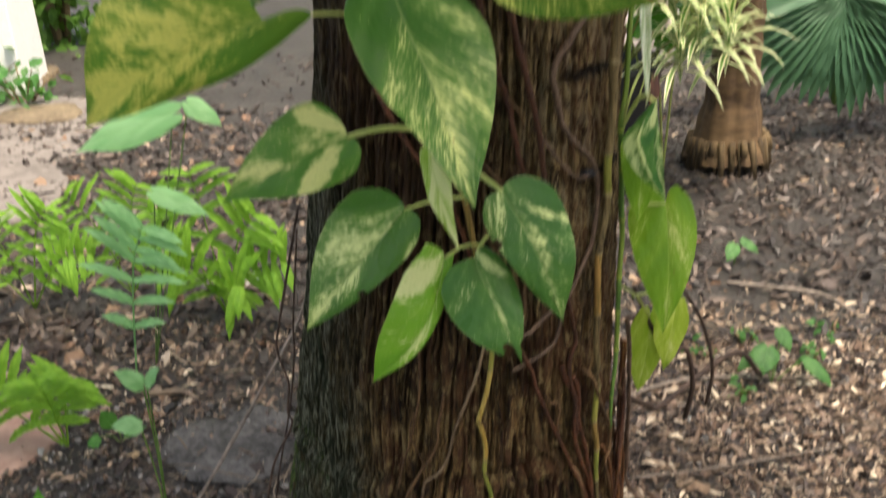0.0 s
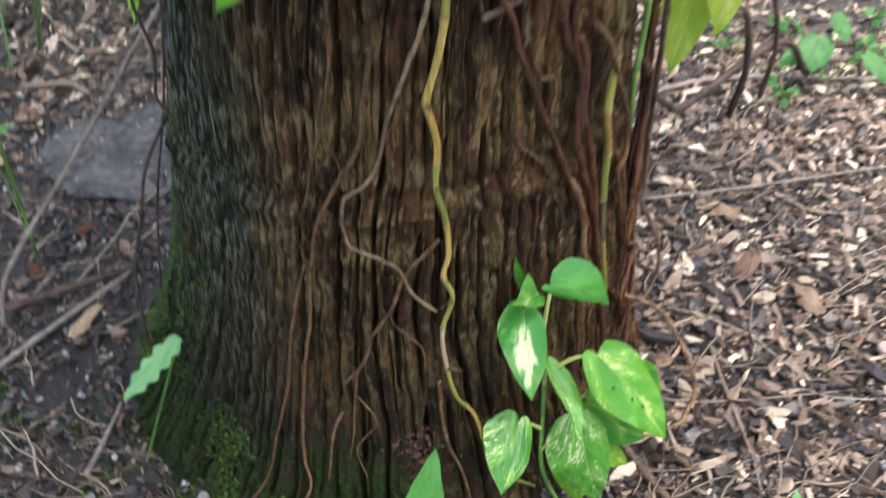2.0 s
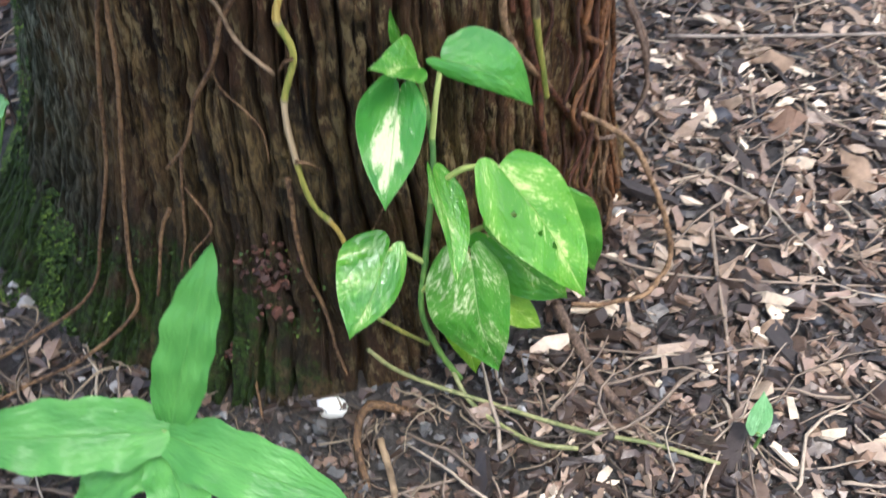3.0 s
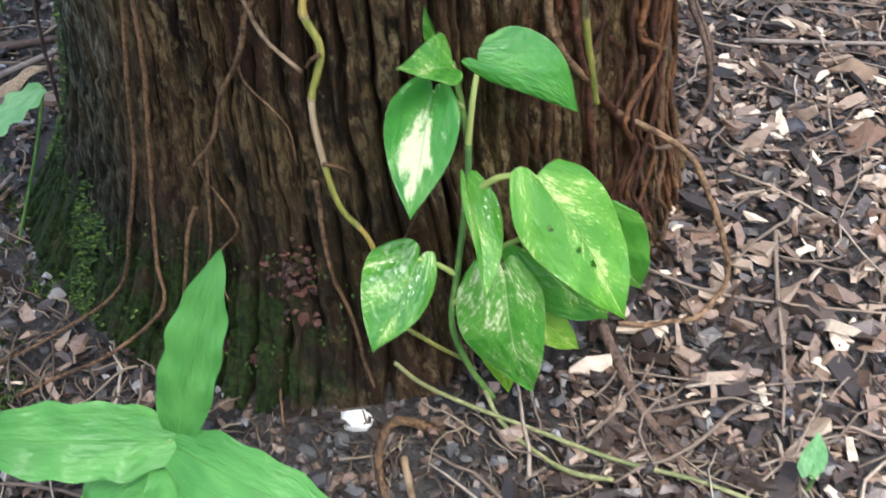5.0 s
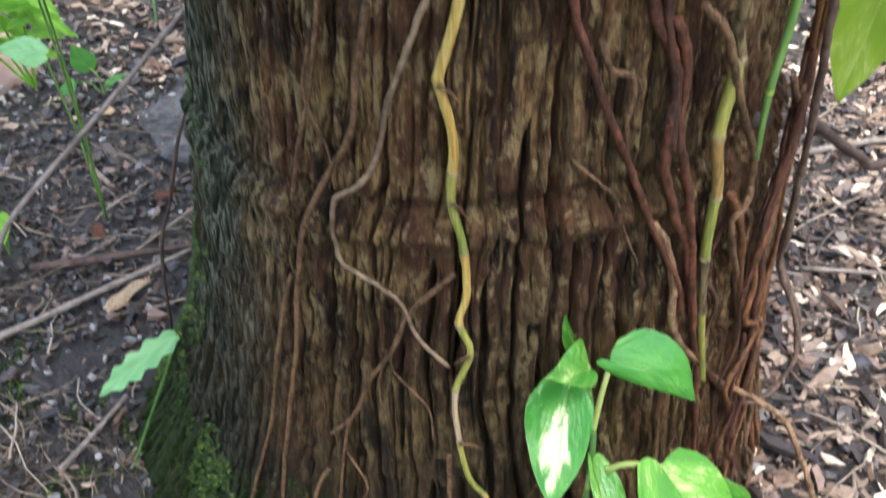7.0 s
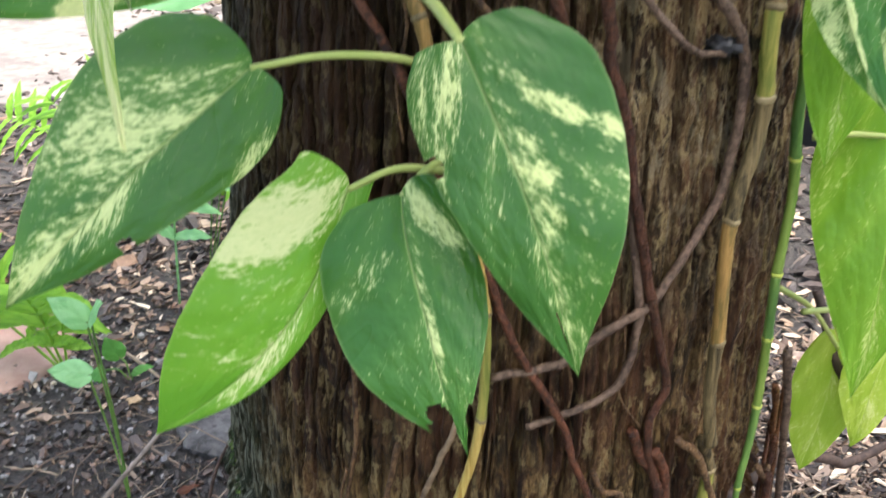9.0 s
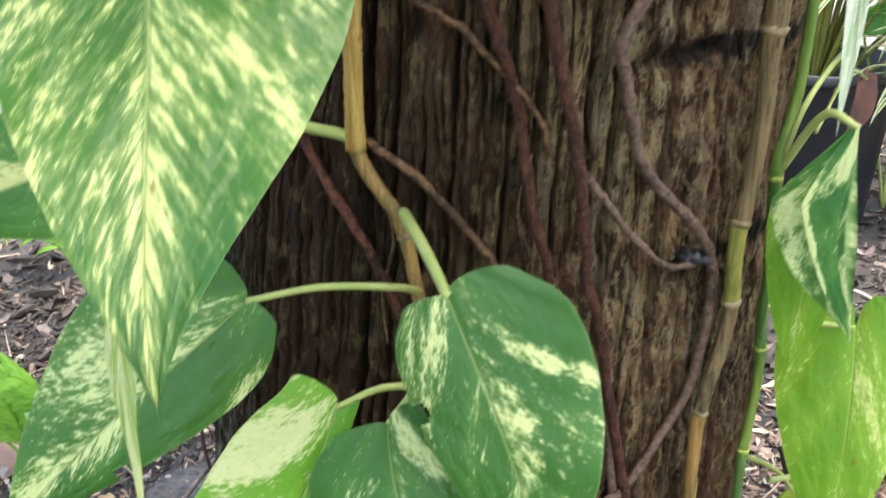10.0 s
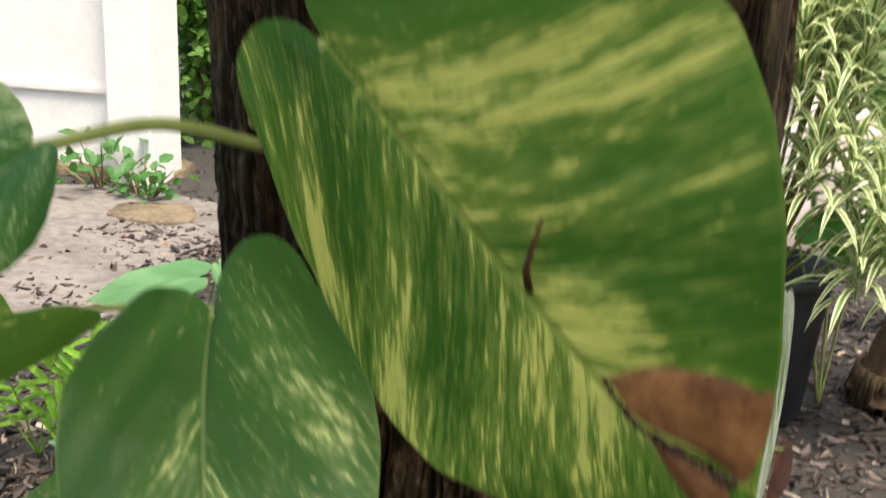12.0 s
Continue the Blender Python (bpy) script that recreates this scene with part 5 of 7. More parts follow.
# ---- lobed fern at the foot, close to the path ----
FERN_BLADE = leaf_mat("fern_blade", (0.070, 0.245, 0.050), (0.105, 0.315, 0.068), (0.18, 0.40, 0.11), -0.25, 0.34, 0.25)
FERN_BRIGHT = leaf_mat("bright_fern_blade", (0.16, 0.38, 0.035), (0.25, 0.50, 0.05), (0.42, 0.60, 0.12), -0.25, 0.5, 0.4)
FERN_WEED = leaf_mat("weed_leaf", (0.035, 0.14, 0.035), (0.075, 0.22, 0.06), (0.20, 0.38, 0.14), -0.25, 0.45, 0.35)
FERN_COOL = leaf_mat("cool_fern_blade", (0.20, 0.48, 0.19), (0.30, 0.60, 0.27), (0.45, 0.70, 0.38), -0.25, 0.45, 0.35)


def strap_data(length, width, arch=0.1, wave=0.12, seed=0):
    """A long blade with wavy margins, narrowed at both ends."""
    rng = np.random.default_rng(seed)
    ph = rng.random(3) * 6.3
    nu, nv = 6, 26
    verts, uvs, faces = [], [], []
    for j in range(nv + 1):
        v = j / nv
        w = width / 2 * min(1.0, 0.55 + 2.2 * v) * (1 - max(0, (v - 0.55) / 0.45) ** 1.7)
        for i in range(nu + 1):
            u = 2 * i / nu - 1
            ww = w * (1 + wave * math.sin(v * 30 + ph[0] + (2 if u > 0 else 0)) * abs(u))
            verts.append((u * ww, v * length, arch * length * 4 * v * (1 - v) + 0.15 * abs(u) * w + 0.05 * width * abs(u) * math.sin(v * 26 + ph[1])))
            uvs.append(((u + 1) / 2, v))
    for j in range(nv):
        for i in range(nu):
            a = j * (nu + 1) + i
            faces.append((a, a + 1, a + nu + 2, a + nu + 1))
    return verts, faces, uvs


def strap(plant, base, tip, width, face, mat, name="lobe", arch=0.05, wave=0.05, seed=0, label=""):
    L = (Vector(tip) - Vector(base)).length
    v, f, uvs = strap_data(L, width, arch, wave, seed)
    return part(name, mesh_of(name, v, f, mat, uvs=uvs), plant, label, blade_pose(base, tip, face))


def lobed_fern():
    fern = thing("fern", 0.07, 1.02, gz(0.07, 1.02), "broad-lobed bright green fern frond rising from the soil", "fern")
    c = (0.092, 1.047, 0.108)
    tube("stalk", spline([(0.075, 1.015, gz(0.075, 1.015) - 0.01), (0.078, 1.02, 0.05), c], 8), 0.0018, STEM_GREEN, fern)
    strap(fern, (0.096, 1.050, 0.110), (0.128, 1.095, 0.224), 0.033, (0.1, -0.9, 0.3), FERN_BLADE, seed=1)
    strap(fern, (0.096, 1.048, 0.106), (-0.022, 1.004, 0.126), 0.044, (0.05, -0.62, 0.75), FERN_BLADE, seed=2, arch=0.06)
    strap(fern, (0.092, 1.046, 0.104), (0.216, 1.030, 0.080), 0.040, (0.05, -0.55, 0.80), FERN_BLADE, seed=3, arch=0.12)
    strap(fern, (0.092, 1.042, 0.098), (0.040, 1.000, 0.064), 0.032, (0.0, -0.5, 0.85), FERN_BLADE, seed=4, arch=0.10)
    strap(fern, (0.092, 1.042, 0.096), (0.135, 0.985, 0.072), 0.036, (0.05, -0.3, 0.95), FERN_BLADE, seed=5, arch=0.10)
    strap(fern, (0.092, 1.044, 0.096), (0.155, 1.030, 0.060), 0.018, (0.05, -0.4, 0.9), FERN_BRIGHT, seed=6, arch=0.10)
    second = thing("fern", -0.225, 1.24, gz(-0.225, 1.24), "small pale wavy fern frond beside the mossy foot", "fern")
    tube("stalk", spline([(-0.20, 1.26, gz(-0.2, 1.26) - 0.01), (-0.165, 1.29, 0.09), (-0.140, 1.300, 0.152)], 6), 0.0014, STEM_GREEN, second)
    strap(second, (-0.140, 1.300, 0.152), (-0.190, 1.245, 0.118), 0.020, (0.1, -0.8, 0.55), FERN_COOL, seed=7, arch=0.08, wave=0.22)


lobed_fern()


# ---- ferns and seedlings on the far side ----
def pinnate_fern(x, y, fronds, mat, label, pinna=0.05, pairs=9, width=0.012, seed=0, up=0.0):
    """A tuft of fronds, each with pairs of leaflets along a stalk. fronds: rows of tip places."""
    rng = np.random.default_rng(seed)
    z = gz(x, y)
    fern = thing("fern", x, y, z, label, "fern", "ferns")
    for k, tip in enumerate(fronds):
        a, b = np.array([x, y, z]), np.array(tip, float)
        mid = (a + b) / 2 + np.array([0, 0, 0.18 * np.linalg.norm(b - a)])
        line = spline([a, mid, b], 14)
        verts, faces = tube_data(line, np.linspace(0.0024, 0.0010, len(line)), 6)
        verts, faces, uvs = list(verts), list(faces), [(0.5, 0.5)] * len(verts)
        n = len(line)
        for q in range(pairs):
            t = 0.25 + 0.74 * q / (pairs - 1)
            i = min(n - 2, int(t * (n - 1)))
            ax = line[i + 1] - line[i]
            ax /= np.linalg.norm(ax)
            out = np.cross(ax, (0.10, -0.85, 0.50))
            out /= np.linalg.norm(out)
            size = pinna * (0.55 + 0.9 * math.sin(math.pi * min(1, (1.08 - t) * 1.15)) * 0.6) * (0.85 + 0.3 * rng.random())
            for sgn in (-1, 1):
                d = out * sgn + ax * 0.30 + np.array([0, 0, -0.20 + 0.2 * rng.random()])
                d /= np.linalg.norm(d)
                m = blade_pose(line[i], line[i] + d * size, (0.1 * sgn, -0.45, 0.9))
                v, f, u = strap_data(size, width, 0.10, 0.05, int(rng.integers(1000)))
                off = len(verts)
                verts += [tuple(m @ Vector(p)) for p in v]
                faces += [tuple(i2 + off for i2 in ff) for ff in f]
                uvs += u
        part("frond", mesh_of("frond", verts, faces, mat, uvs=uvs), fern)
    return fern


pinnate_fern(-0.64, 2.08, [(-0.53, 2.0, 0.435)], FERN_COOL, "upright pale green fern with broad drooping lobes", 0.115, 7, 0.023, 1)
pinnate_fern(-0.70, 1.84, [(-0.80, 1.80, 0.21), (-0.655, 1.82, 0.20), (-0.70, 1.78, 0.22), (-0.92, 1.82, 0.16)], FERN_BRIGHT, "low bright yellow-green fern on the mulch", 0.085, 6, 0.020, 2)
pinnate_fern(-0.52, 2.42, [(-0.548, 2.38, 0.42), (-0.40, 2.36, 0.32), (-0.66, 2.38, 0.33), (-0.44, 2.30, 0.16), (-0.34, 2.34, 0.20), (-0.60, 2.30, 0.22)], FERN_BRIGHT, "bright green fern tuft behind the trunk", 0.11, 6, 0.022, 3)
pinnate_fern(-0.80, 2.55, [(-0.72, 2.5, 0.36), (-0.90, 2.48, 0.34), (-0.62, 2.46, 0.20), (-0.98, 2.5, 0.18)], FERN_BRIGHT, "bright green fern tuft on the mulch", 0.09, 7, 0.016, 31)
pinnate_fern(-1.02, 2.45, [(-0.92, 2.42, 0.34), (-1.05, 2.35, 0.32), (-0.80, 2.35, 0.24), (-1.2, 2.4, 0.25)], FERN_BRIGHT, "bright green fern tuft beside the paving", 0.09, 7, 0.016, 4)
pinnate_fern(-1.25, 1.95, [(-1.12, 1.9, 0.30), (-1.3, 1.85, 0.26), (-1.02, 1.92, 0.22)], FERN_BRIGHT, "bright green fern tuft on bare soil", 0.08, 9, 0.016, 5)


def seedling(x, y, leaves, mat, label, stalk=STEM_GREEN):
    """leaves: rows of base, tip, width."""
    z = gz(x, y)
    plant = thing("seedling", x, y, z, label, "seedling", "seedlings")
    for k, (b, t, w) in enumerate(leaves):
        lf = leaf(plant, b, t, w, (0.1, -0.55, 0.8), mat, None, fine=1, seed=200 + k + int(abs(x) * 100), lobes=0.10)
        tube("stalk", spline([(x, y, z - 0.005), ((x + b[0]) / 2 + 0.004, (y + b[1]) / 2, (z + b[2]) / 2 + 0.01), b], 6), 0.0014, stalk, plant, 6)
    return plant


broad = thing("broadleaf_plant", -0.62, 1.52, gz(-0.62, 1.52), "low plant with broad dark green leaves on the soil", "plant")
leaf(broad, (-0.608, 1.50, 0.03), (-0.585, 1.50, 0.185), 0.075, (0.3, -0.9, 0.3), LEAF_PLAIN, (-0.62, 1.52, 0.02), fine=1, seed=91, lobes=0.04)
leaf(broad, (-0.64, 1.50, 0.03), (-0.70, 1.48, 0.15), 0.07, (0.1, -0.9, 0.4), LEAF_PLAIN, (-0.62, 1.52, 0.02), fine=1, seed=92, lobes=0.04)
seedling(-0.60, 1.86, [((-0.61, 1.855, 0.075), (-0.622, 1.845, 0.115), 0.035), ((-0.585, 1.85, 0.055), (-0.53, 1.83, 0.085), 0.018), ((-0.64, 1.85, 0.05), (-0.665, 1.84, 0.03), 0.028)], FERN_BLADE, "seedling with a rounded green leaf")
seedling(0.735, 2.11, [((0.72, 2.11, 0.05), (0.70, 2.06, 0.012), 0.06), ((0.755, 2.15, 0.07), (0.768, 2.11, 0.035), 0.035), ((0.80, 2.10, 0.02), (0.845, 2.06, -0.025), 0.035), ((0.70, 2.13, 0.02), (0.655, 2.10, 0.0), 0.03)],
         FERN_WEED, "small cool-green seedling on the mulch")
seedling(0.462, 1.19, [((0.462, 1.188, 0.004), (0.462, 1.20, 0.036), 0.018)], FERN_COOL, "tiny pale seedling leaf on the mulch")
seedling(-0.62, 2.15, [((-0.50, 2.2, 0.60), (-0.72, 2.2, 0.53), 0.10), ((-0.47, 2.22, 0.62), (-0.40, 2.2, 0.57), 0.05), ((-0.55, 2.15, 0.45), (-0.43, 2.12, 0.40), 0.05)], FERN_COOL, "tall seedling with blue-green leaves")
seedling(-0.50, 1.50, [((-0.50, 1.49, 0.08), (-0.53, 1.46, 0.055), 0.03), ((-0.485, 1.49, 0.085), (-0.46, 1.46, 0.07), 0.025)], FERN_BRIGHT, "small bright seedling on bare soil")
seedling(-0.425, 1.588, [((-0.402, 1.560, 0.335), (-0.370, 1.548, 0.365), 0.032), ((-0.408, 1.560, 0.330), (-0.446, 1.550, 0.362), 0.032), ((-0.430, 1.570, 0.250), (-0.470, 1.550, 0.262), 0.035)], FERN_COOL, "slender seedling with blue-green leaves on dark soil")
seedling(0.80, 2.75, [((0.80, 2.74, 0.02), (0.77, 2.70, -0.01), 0.04), ((0.82, 2.75, 0.03), (0.86, 2.72, 0.0), 0.03)], FERN_WEED, "small seedling on the mulch")


# ---- paving stones ----
STONE_PINK = simple_mat("pink_paver", (0.30, 0.185, 0.15), (0.42, 0.29, 0.24), 0.8, 30, 0.4, 0.003)
STONE_PALE = simple_mat("pale_concrete", (0.11, 0.098, 0.092), (0.19, 0.172, 0.162), 0.85, 25, 0.4, 0.003)
STONE_TAN = simple_mat("tan_sandstone", (0.085, 0.066, 0.045), (0.19, 0.15, 0.10), 0.85, 45, 0.9, 0.003)
STONE_GREY = simple_mat("grey_flagstone", (0.035, 0.034, 0.034), (0.125, 0.122, 0.12), 0.75, 75, 1.0, 0.008)
ROCK = simple_mat("pinkish_stone", (0.42, 0.30, 0.27), (0.62, 0.48, 0.44), 0.8, 40, 0.5, 0.004)


def flat_stone(name, cx, cy, rx, ry, mat, label, thick=0.05, turn=0.0, seed=0, rise=0.012, square=2.6, rag=1.0):
    rng = np.random.default_rng(seed)
    bm = bmesh.new()
    n = 26
    rings = []
    for lift, scale in ((-thick, 1.0), (-0.006, 1.0), (0.0, 0.97), (0.0, 0.6)):
        ring = []
        for i in range(n):
            a = 2 * math.pi * i / n
            c, s = math.cos(a), math.sin(a)
            k = (abs(c) ** square + abs(s) ** square) ** (-1 / square) * (1 + rag * (0.03 * math.sin(3 * a + seed) + 0.02 * math.sin(7 * a + 2 * seed) + 0.012 * rng.normal()))
            x, y = rx * k * c * scale, ry * k * s * scale
            X = cx + x * math.cos(turn) - y * math.sin(turn)
            Y = cy + x * math.sin(turn) + y * math.cos(turn)
            ring.append(bm.verts.new((X, Y, gz(cx, cy) - 0.055 * (X - cx) + rise + lift + 0.002 * rng.normal())))
        rings.append(ring)
    for a, b in zip(rings, rings[1:]):
        for i in range(n):
            bm.faces.new((a[i], a[(i + 1) % n], b[(i + 1) % n], b[i]))
    bm.faces.new(rings[-1])
    ob = part(name, bm_mesh(name, bm, mat, True))
    return tagged(ob, label, "stone", "paving stones")


flat_stone("paver", -0.93, 1.83, 0.20, 0.16, STONE_PINK, "weathered pink paver set in the soil", turn=0.3, seed=1)
flat_stone("paver", -1.95, 4.05, 0.62, 0.62, STONE_PALE, "pale worn concrete slab with leaf litter", turn=0.4, seed=2)
flat_stone("paver", -1.75, 3.3, 0.45, 0.40, STONE_PALE, "pale worn concrete slab with leaf litter", turn=0.3, seed=3)
flat_stone("paver", -1.78, 4.33, 0.17, 0.15, STONE_TAN, "tan sandstone block beside the slab", turn=0.3, seed=4, rise=0.018, thick=0.09, rag=2.0)
flat_stone("paver", -2.45, 5.0, 0.45, 0.22, STONE_TAN, "tan sandstone block before the house", turn=0.2, seed=5, rise=0.05, thick=0.09)
flat_stone("flagstone", -0.37, 1.845, 0.135, 0.125, STONE_GREY, "grey flat stone almost sunk in soil", turn=0.45, seed=6, rise=0.008, square=2.3, rag=2.8)


def stone(x, y, size, mat, label, squash=0.6, seed=0):
    rng = np.random.default_rng(seed)
    bm = bmesh.new()
    bmesh.ops.create_icosphere(bm, subdivisions=3, radius=1)
    for v in bm.verts:
        d = v.co.normalized()
        k = 1 + 0.35 * (noise.noise(d * 1.3 + Vector((seed * 3.1, 0, 0)))) + 0.12 * noise.noise(d * 4 + Vector((seed, 2, 0)))
        v.co = Vector((d.x * k * size, d.y * k * size * 0.8, d.z * k * size * squash))
        v.co += Vector((x, y, gz(x, y) + size * squash * 0.35))
    ob = part("stone", bm_mesh("stone", bm, mat, True))
    return tagged(ob, label, "stone", "loose stones")


stone(0.661, 1.445, 0.030, ROCK, "pinkish white stone on the mulch", seed=1)
PALE_ROCK = simple_mat("pale_pink_rock", (0.62, 0.50, 0.46), (0.80, 0.74, 0.72), 0.8, 12, 0.3, 0.004)
stone(0.93, 5.5, 0.26, PALE_ROCK, "large smooth pinkish-white boulder behind the shrubs", 2.2, 6)
PEBBLE = simple_mat("white_pebble", (0.6, 0.6, 0.55), (0.8, 0.8, 0.76), 0.6, 40, 0.2)
stone(0.152, 1.163, 0.0115, PEBBLE, "small white shell-like pebble on the soil", seed=2)
stone(-0.52, 2.62, 0.04, PEBBLE, "white stone beside a fern", seed=3)
COAL = simple_mat("dark_lump", (0.02, 0.02, 0.024), (0.06, 0.06, 0.07), 0.5, 60, 0.5)
for k, (x, y, s) in enumerate(((0.44, 1.61, 0.020), (0.475, 1.60, 0.017), (0.335, 1.24, 0.010), (0.425, 1.49, 0.010), (0.40, 1.245, 0.012), (0.45, 1.26, 0.011), (0.52, 1.34, 0.012))):
    stone(x, y, s * 0.65, COAL, "dark rounded lump on the mulch", 0.7, 10 + k)


def fallen_leaf(x, y, length, width, turn, mat, label):
    z = gz(x, y) + 0.006
    v, f, uvs = leaf_data(length, width, 0.5, 0.12, 0.2, 0.12, 0.05, seed=int(abs(x * 1000)))
    d = Vector((math.cos(turn), math.sin(turn), 0.12))
    ob = part("fallen_leaf", mesh_of("fallen_leaf", v, f, mat, uvs=uvs), None, "", blade_pose((x, y, z), Vector((x, y, z)) + d * length, (0.1, -0.2, 1.0)))
    return tagged(ob, label, "leaf", "fallen leaves")


DULL_LEAF = simple_mat("dull_dead_leaf", (0.13, 0.085, 0.055), (0.28, 0.19, 0.125), 0.7, 60, 0.4, 0.001)
for x, y, l, w, a, mat, label in ((-0.393, 1.643, 0.03, 0.014, 0.6, DRY_RUST, "curled rust-red dead leaf on the soil"), (-0.41, 1.553, 0.03, 0.016, 2.4, DRY_RUST, "curled rust-red dead leaf on the soil"),
                                  (-0.334, 1.444, 0.06, 0.018, 1.1, STEM_BUFF, "pale buff dead leaf on the soil"), (-0.567, 1.796, 0.03, 0.018, 0.2, STEM_BUFF, "pale buff dead leaf on the soil"),
                                  (0.47, 1.30, 0.035, 0.016, 0.9, DULL_LEAF, "dry brown dead leaf on the mulch"), (0.58, 1.52, 0.06, 0.03, 2.0, DULL_LEAF, "dry brown dead leaf on the mulch"), (0.52, 1.72, 0.05, 0.028, 3.4, DULL_LEAF, "dry brown dead leaf on the mulch")):
    fallen_leaf(x, y, l, w, a, mat, label)


# ---- sticks ----
def stick(points, radius, mat, label):
    pts = [(x, y, gz(x, y) + h) for x, y, h in points]
    line = spline(pts, 6)
    ob = tube("stick", line, np.linspace(radius, radius * 0.6, len(line)), mat, None, 7, 0.08)
    return tagged(ob, label, "stick", "fallen sticks")


stick([(-0.60, 2.02, 0.006), (-0.53, 2.03, 0.012), (-0.485, 2.01, 0.008)], 0.007, TWIG, "pale broken twig beside a fern")
stick([(-0.455, 1.479, 0.006), (-0.374, 1.518, 0.010), (-0.285, 1.57, 0.012)], 0.0060, ROOT_DARK, "dark stick beside the trunk")
stick([(-0.46, 1.30, 0.006), (-0.412, 1.366, 0.008), (-0.371, 1.436, 0.010), (-0.29, 1.555, 0.014)], 0.0050, STICK_GREY, "grey stick leaning to the trunk")
stick([(-0.25, 1.235, 0.006), (-0.246, 1.264, 0.008), (-0.239, 1.33, 0.012)], 0.0036, STICK_GREY, "thin grey stick on the soil")
stick([(0.432, 1.45, 0.01), (0.437, 1.38, 0.012), (0.446, 1.30, 0.008), (0.448, 1.24, 0.006)], 0.0021, TWIG, "pale dry vine stem on the mulch")
stick([(0.305, 1.300, 0.016), (0.329, 1.260, 0.010), (0.350, 1.228, 0.008), (0.378, 1.196, 0.008), (0.41, 1.16, 0.004)], 0.0048, ROOT_UMBER, "brown surface root in the mulch")
stick([(0.33, 1.37, 0.014), (0.40, 1.36, 0.012), (0.52, 1.38, 0.008), (0.66, 1.40, 0.006)], 0.0016, TWIG, "dry straw-coloured twig on the mulch")
stick([(0.38, 1.75, 0.01), (0.55, 1.78, 0.012), (0.80, 1.86, 0.01)], 0.0028, STICK_GREY, "grey twig on the mulch")
stick([(0.36, 2.0, 0.01), (0.55, 2.1, 0.014), (0.85, 2.12, 0.01)], 0.0055, STICK_GREY, "grey twig on the mulch")
stick([(0.207, 1.172, 0.003), (0.183, 1.160, 0.016), (0.180, 1.133, 0.014), (0.196, 1.100, 0.004)], 0.0040, ROOT_BROWN, "brown root looping over the soil")
stick([(0.195, 1.14, 0.006), (0.215, 1.10, 0.008), (0.225, 1.06, 0.004)], 0.0032, ROOT_GREY, "grey rootlet on the soil")
stick([(0.06, 1.22, 0.012), (0.09, 1.17, 0.014), (0.105, 1.14, 0.006)], 0.0016, ROOT_BROWN, "thin rootlet on the soil")
stick([(0.75, 2.6, 0.01), (0.95, 2.5, 0.03), (1.02, 2.42, 0.01)], 0.006, STICK_GREY, "grey twig on the mulch")
stick([(0.45, 2.95, 0.01), (0.60, 2.85, 0.05), (0.68, 2.80, 0.01)], 0.006, STICK_GREY, "grey twig before the pot")


# ---- palm trunk with cut roots ----
def palm():
    mat = simple_mat("palm_bark", (0.055, 0.034, 0.020), (0.15, 0.095, 0.050), 0.8, 22, 0.7, 0.006, (1, 1, 2.2))
    fringe = simple_mat("palm_root_fringe", (0.030, 0.021, 0.013), (0.145, 0.10, 0.052), 0.85, 60, 0.6, 0.003, (1, 1, 0.2))
    x, y = 0.975, 3.62
    z0 = gz(x, y)
    tree = thing("palm_tree", x, y, z0, "stout brown palm trunk on a fringe of cut roots", "palm")
    zs = np.linspace(0, 2.6, 80)
    n = 48
    verts, faces = [], []
    for z in zs:
        r = 0.070 + 0.075 * math.exp(-z / 0.16) + 0.004 * math.sin(z * 55)
        cx, cy = x + 0.06 * min(z, 1.0), y
        for i in range(n):
            a = 2 * math.pi * i / n
            rr = r * (1 + 0.05 * math.sin(5 * a + 3 * z) + 0.03 * math.sin(13 * a + z * 9))
            verts.append((cx + rr * math.cos(a), cy + rr * math.sin(a), z0 + z + 0.04))
    for j in range(len(zs) - 1):
        for i in range(n):
            faces.append((j * n + i, j * n + (i + 1) % n, (j + 1) * n + (i + 1) % n, (j + 1) * n + i))
    part("trunk", mesh_of("trunk", verts, faces, mat), tree)
    r2 = np.random.default_rng(5)
    for i in range(52):
        a = 2 * math.pi * i / 52 + 0.05 * r2.normal()
        top = (x + 0.125 * math.cos(a), y + 0.125 * math.sin(a), z0 + 0.12)
        low = (x + (0.135 + 0.02 * r2.random()) * math.cos(a), y + (0.135 + 0.02 * r2.random()) * math.sin(a), z0 - 0.01 + 0.085 * r2.random() ** 1.5)
        tube("root", [top, tuple((np.array(top) + low) / 2 + [0, 0, 0.01]), low], 0.005 + 0.009 * r2.random(), fringe, tree, 6, 0.06)
    return tree


palm()


# ---- fan palm leaves ----
FAN = leaf_mat("fan_palm_blade", (0.030, 0.085, 0.045), (0.05, 0.13, 0.07), (0.12, 0.22, 0.12), -0.3, 0.5, 0.2)


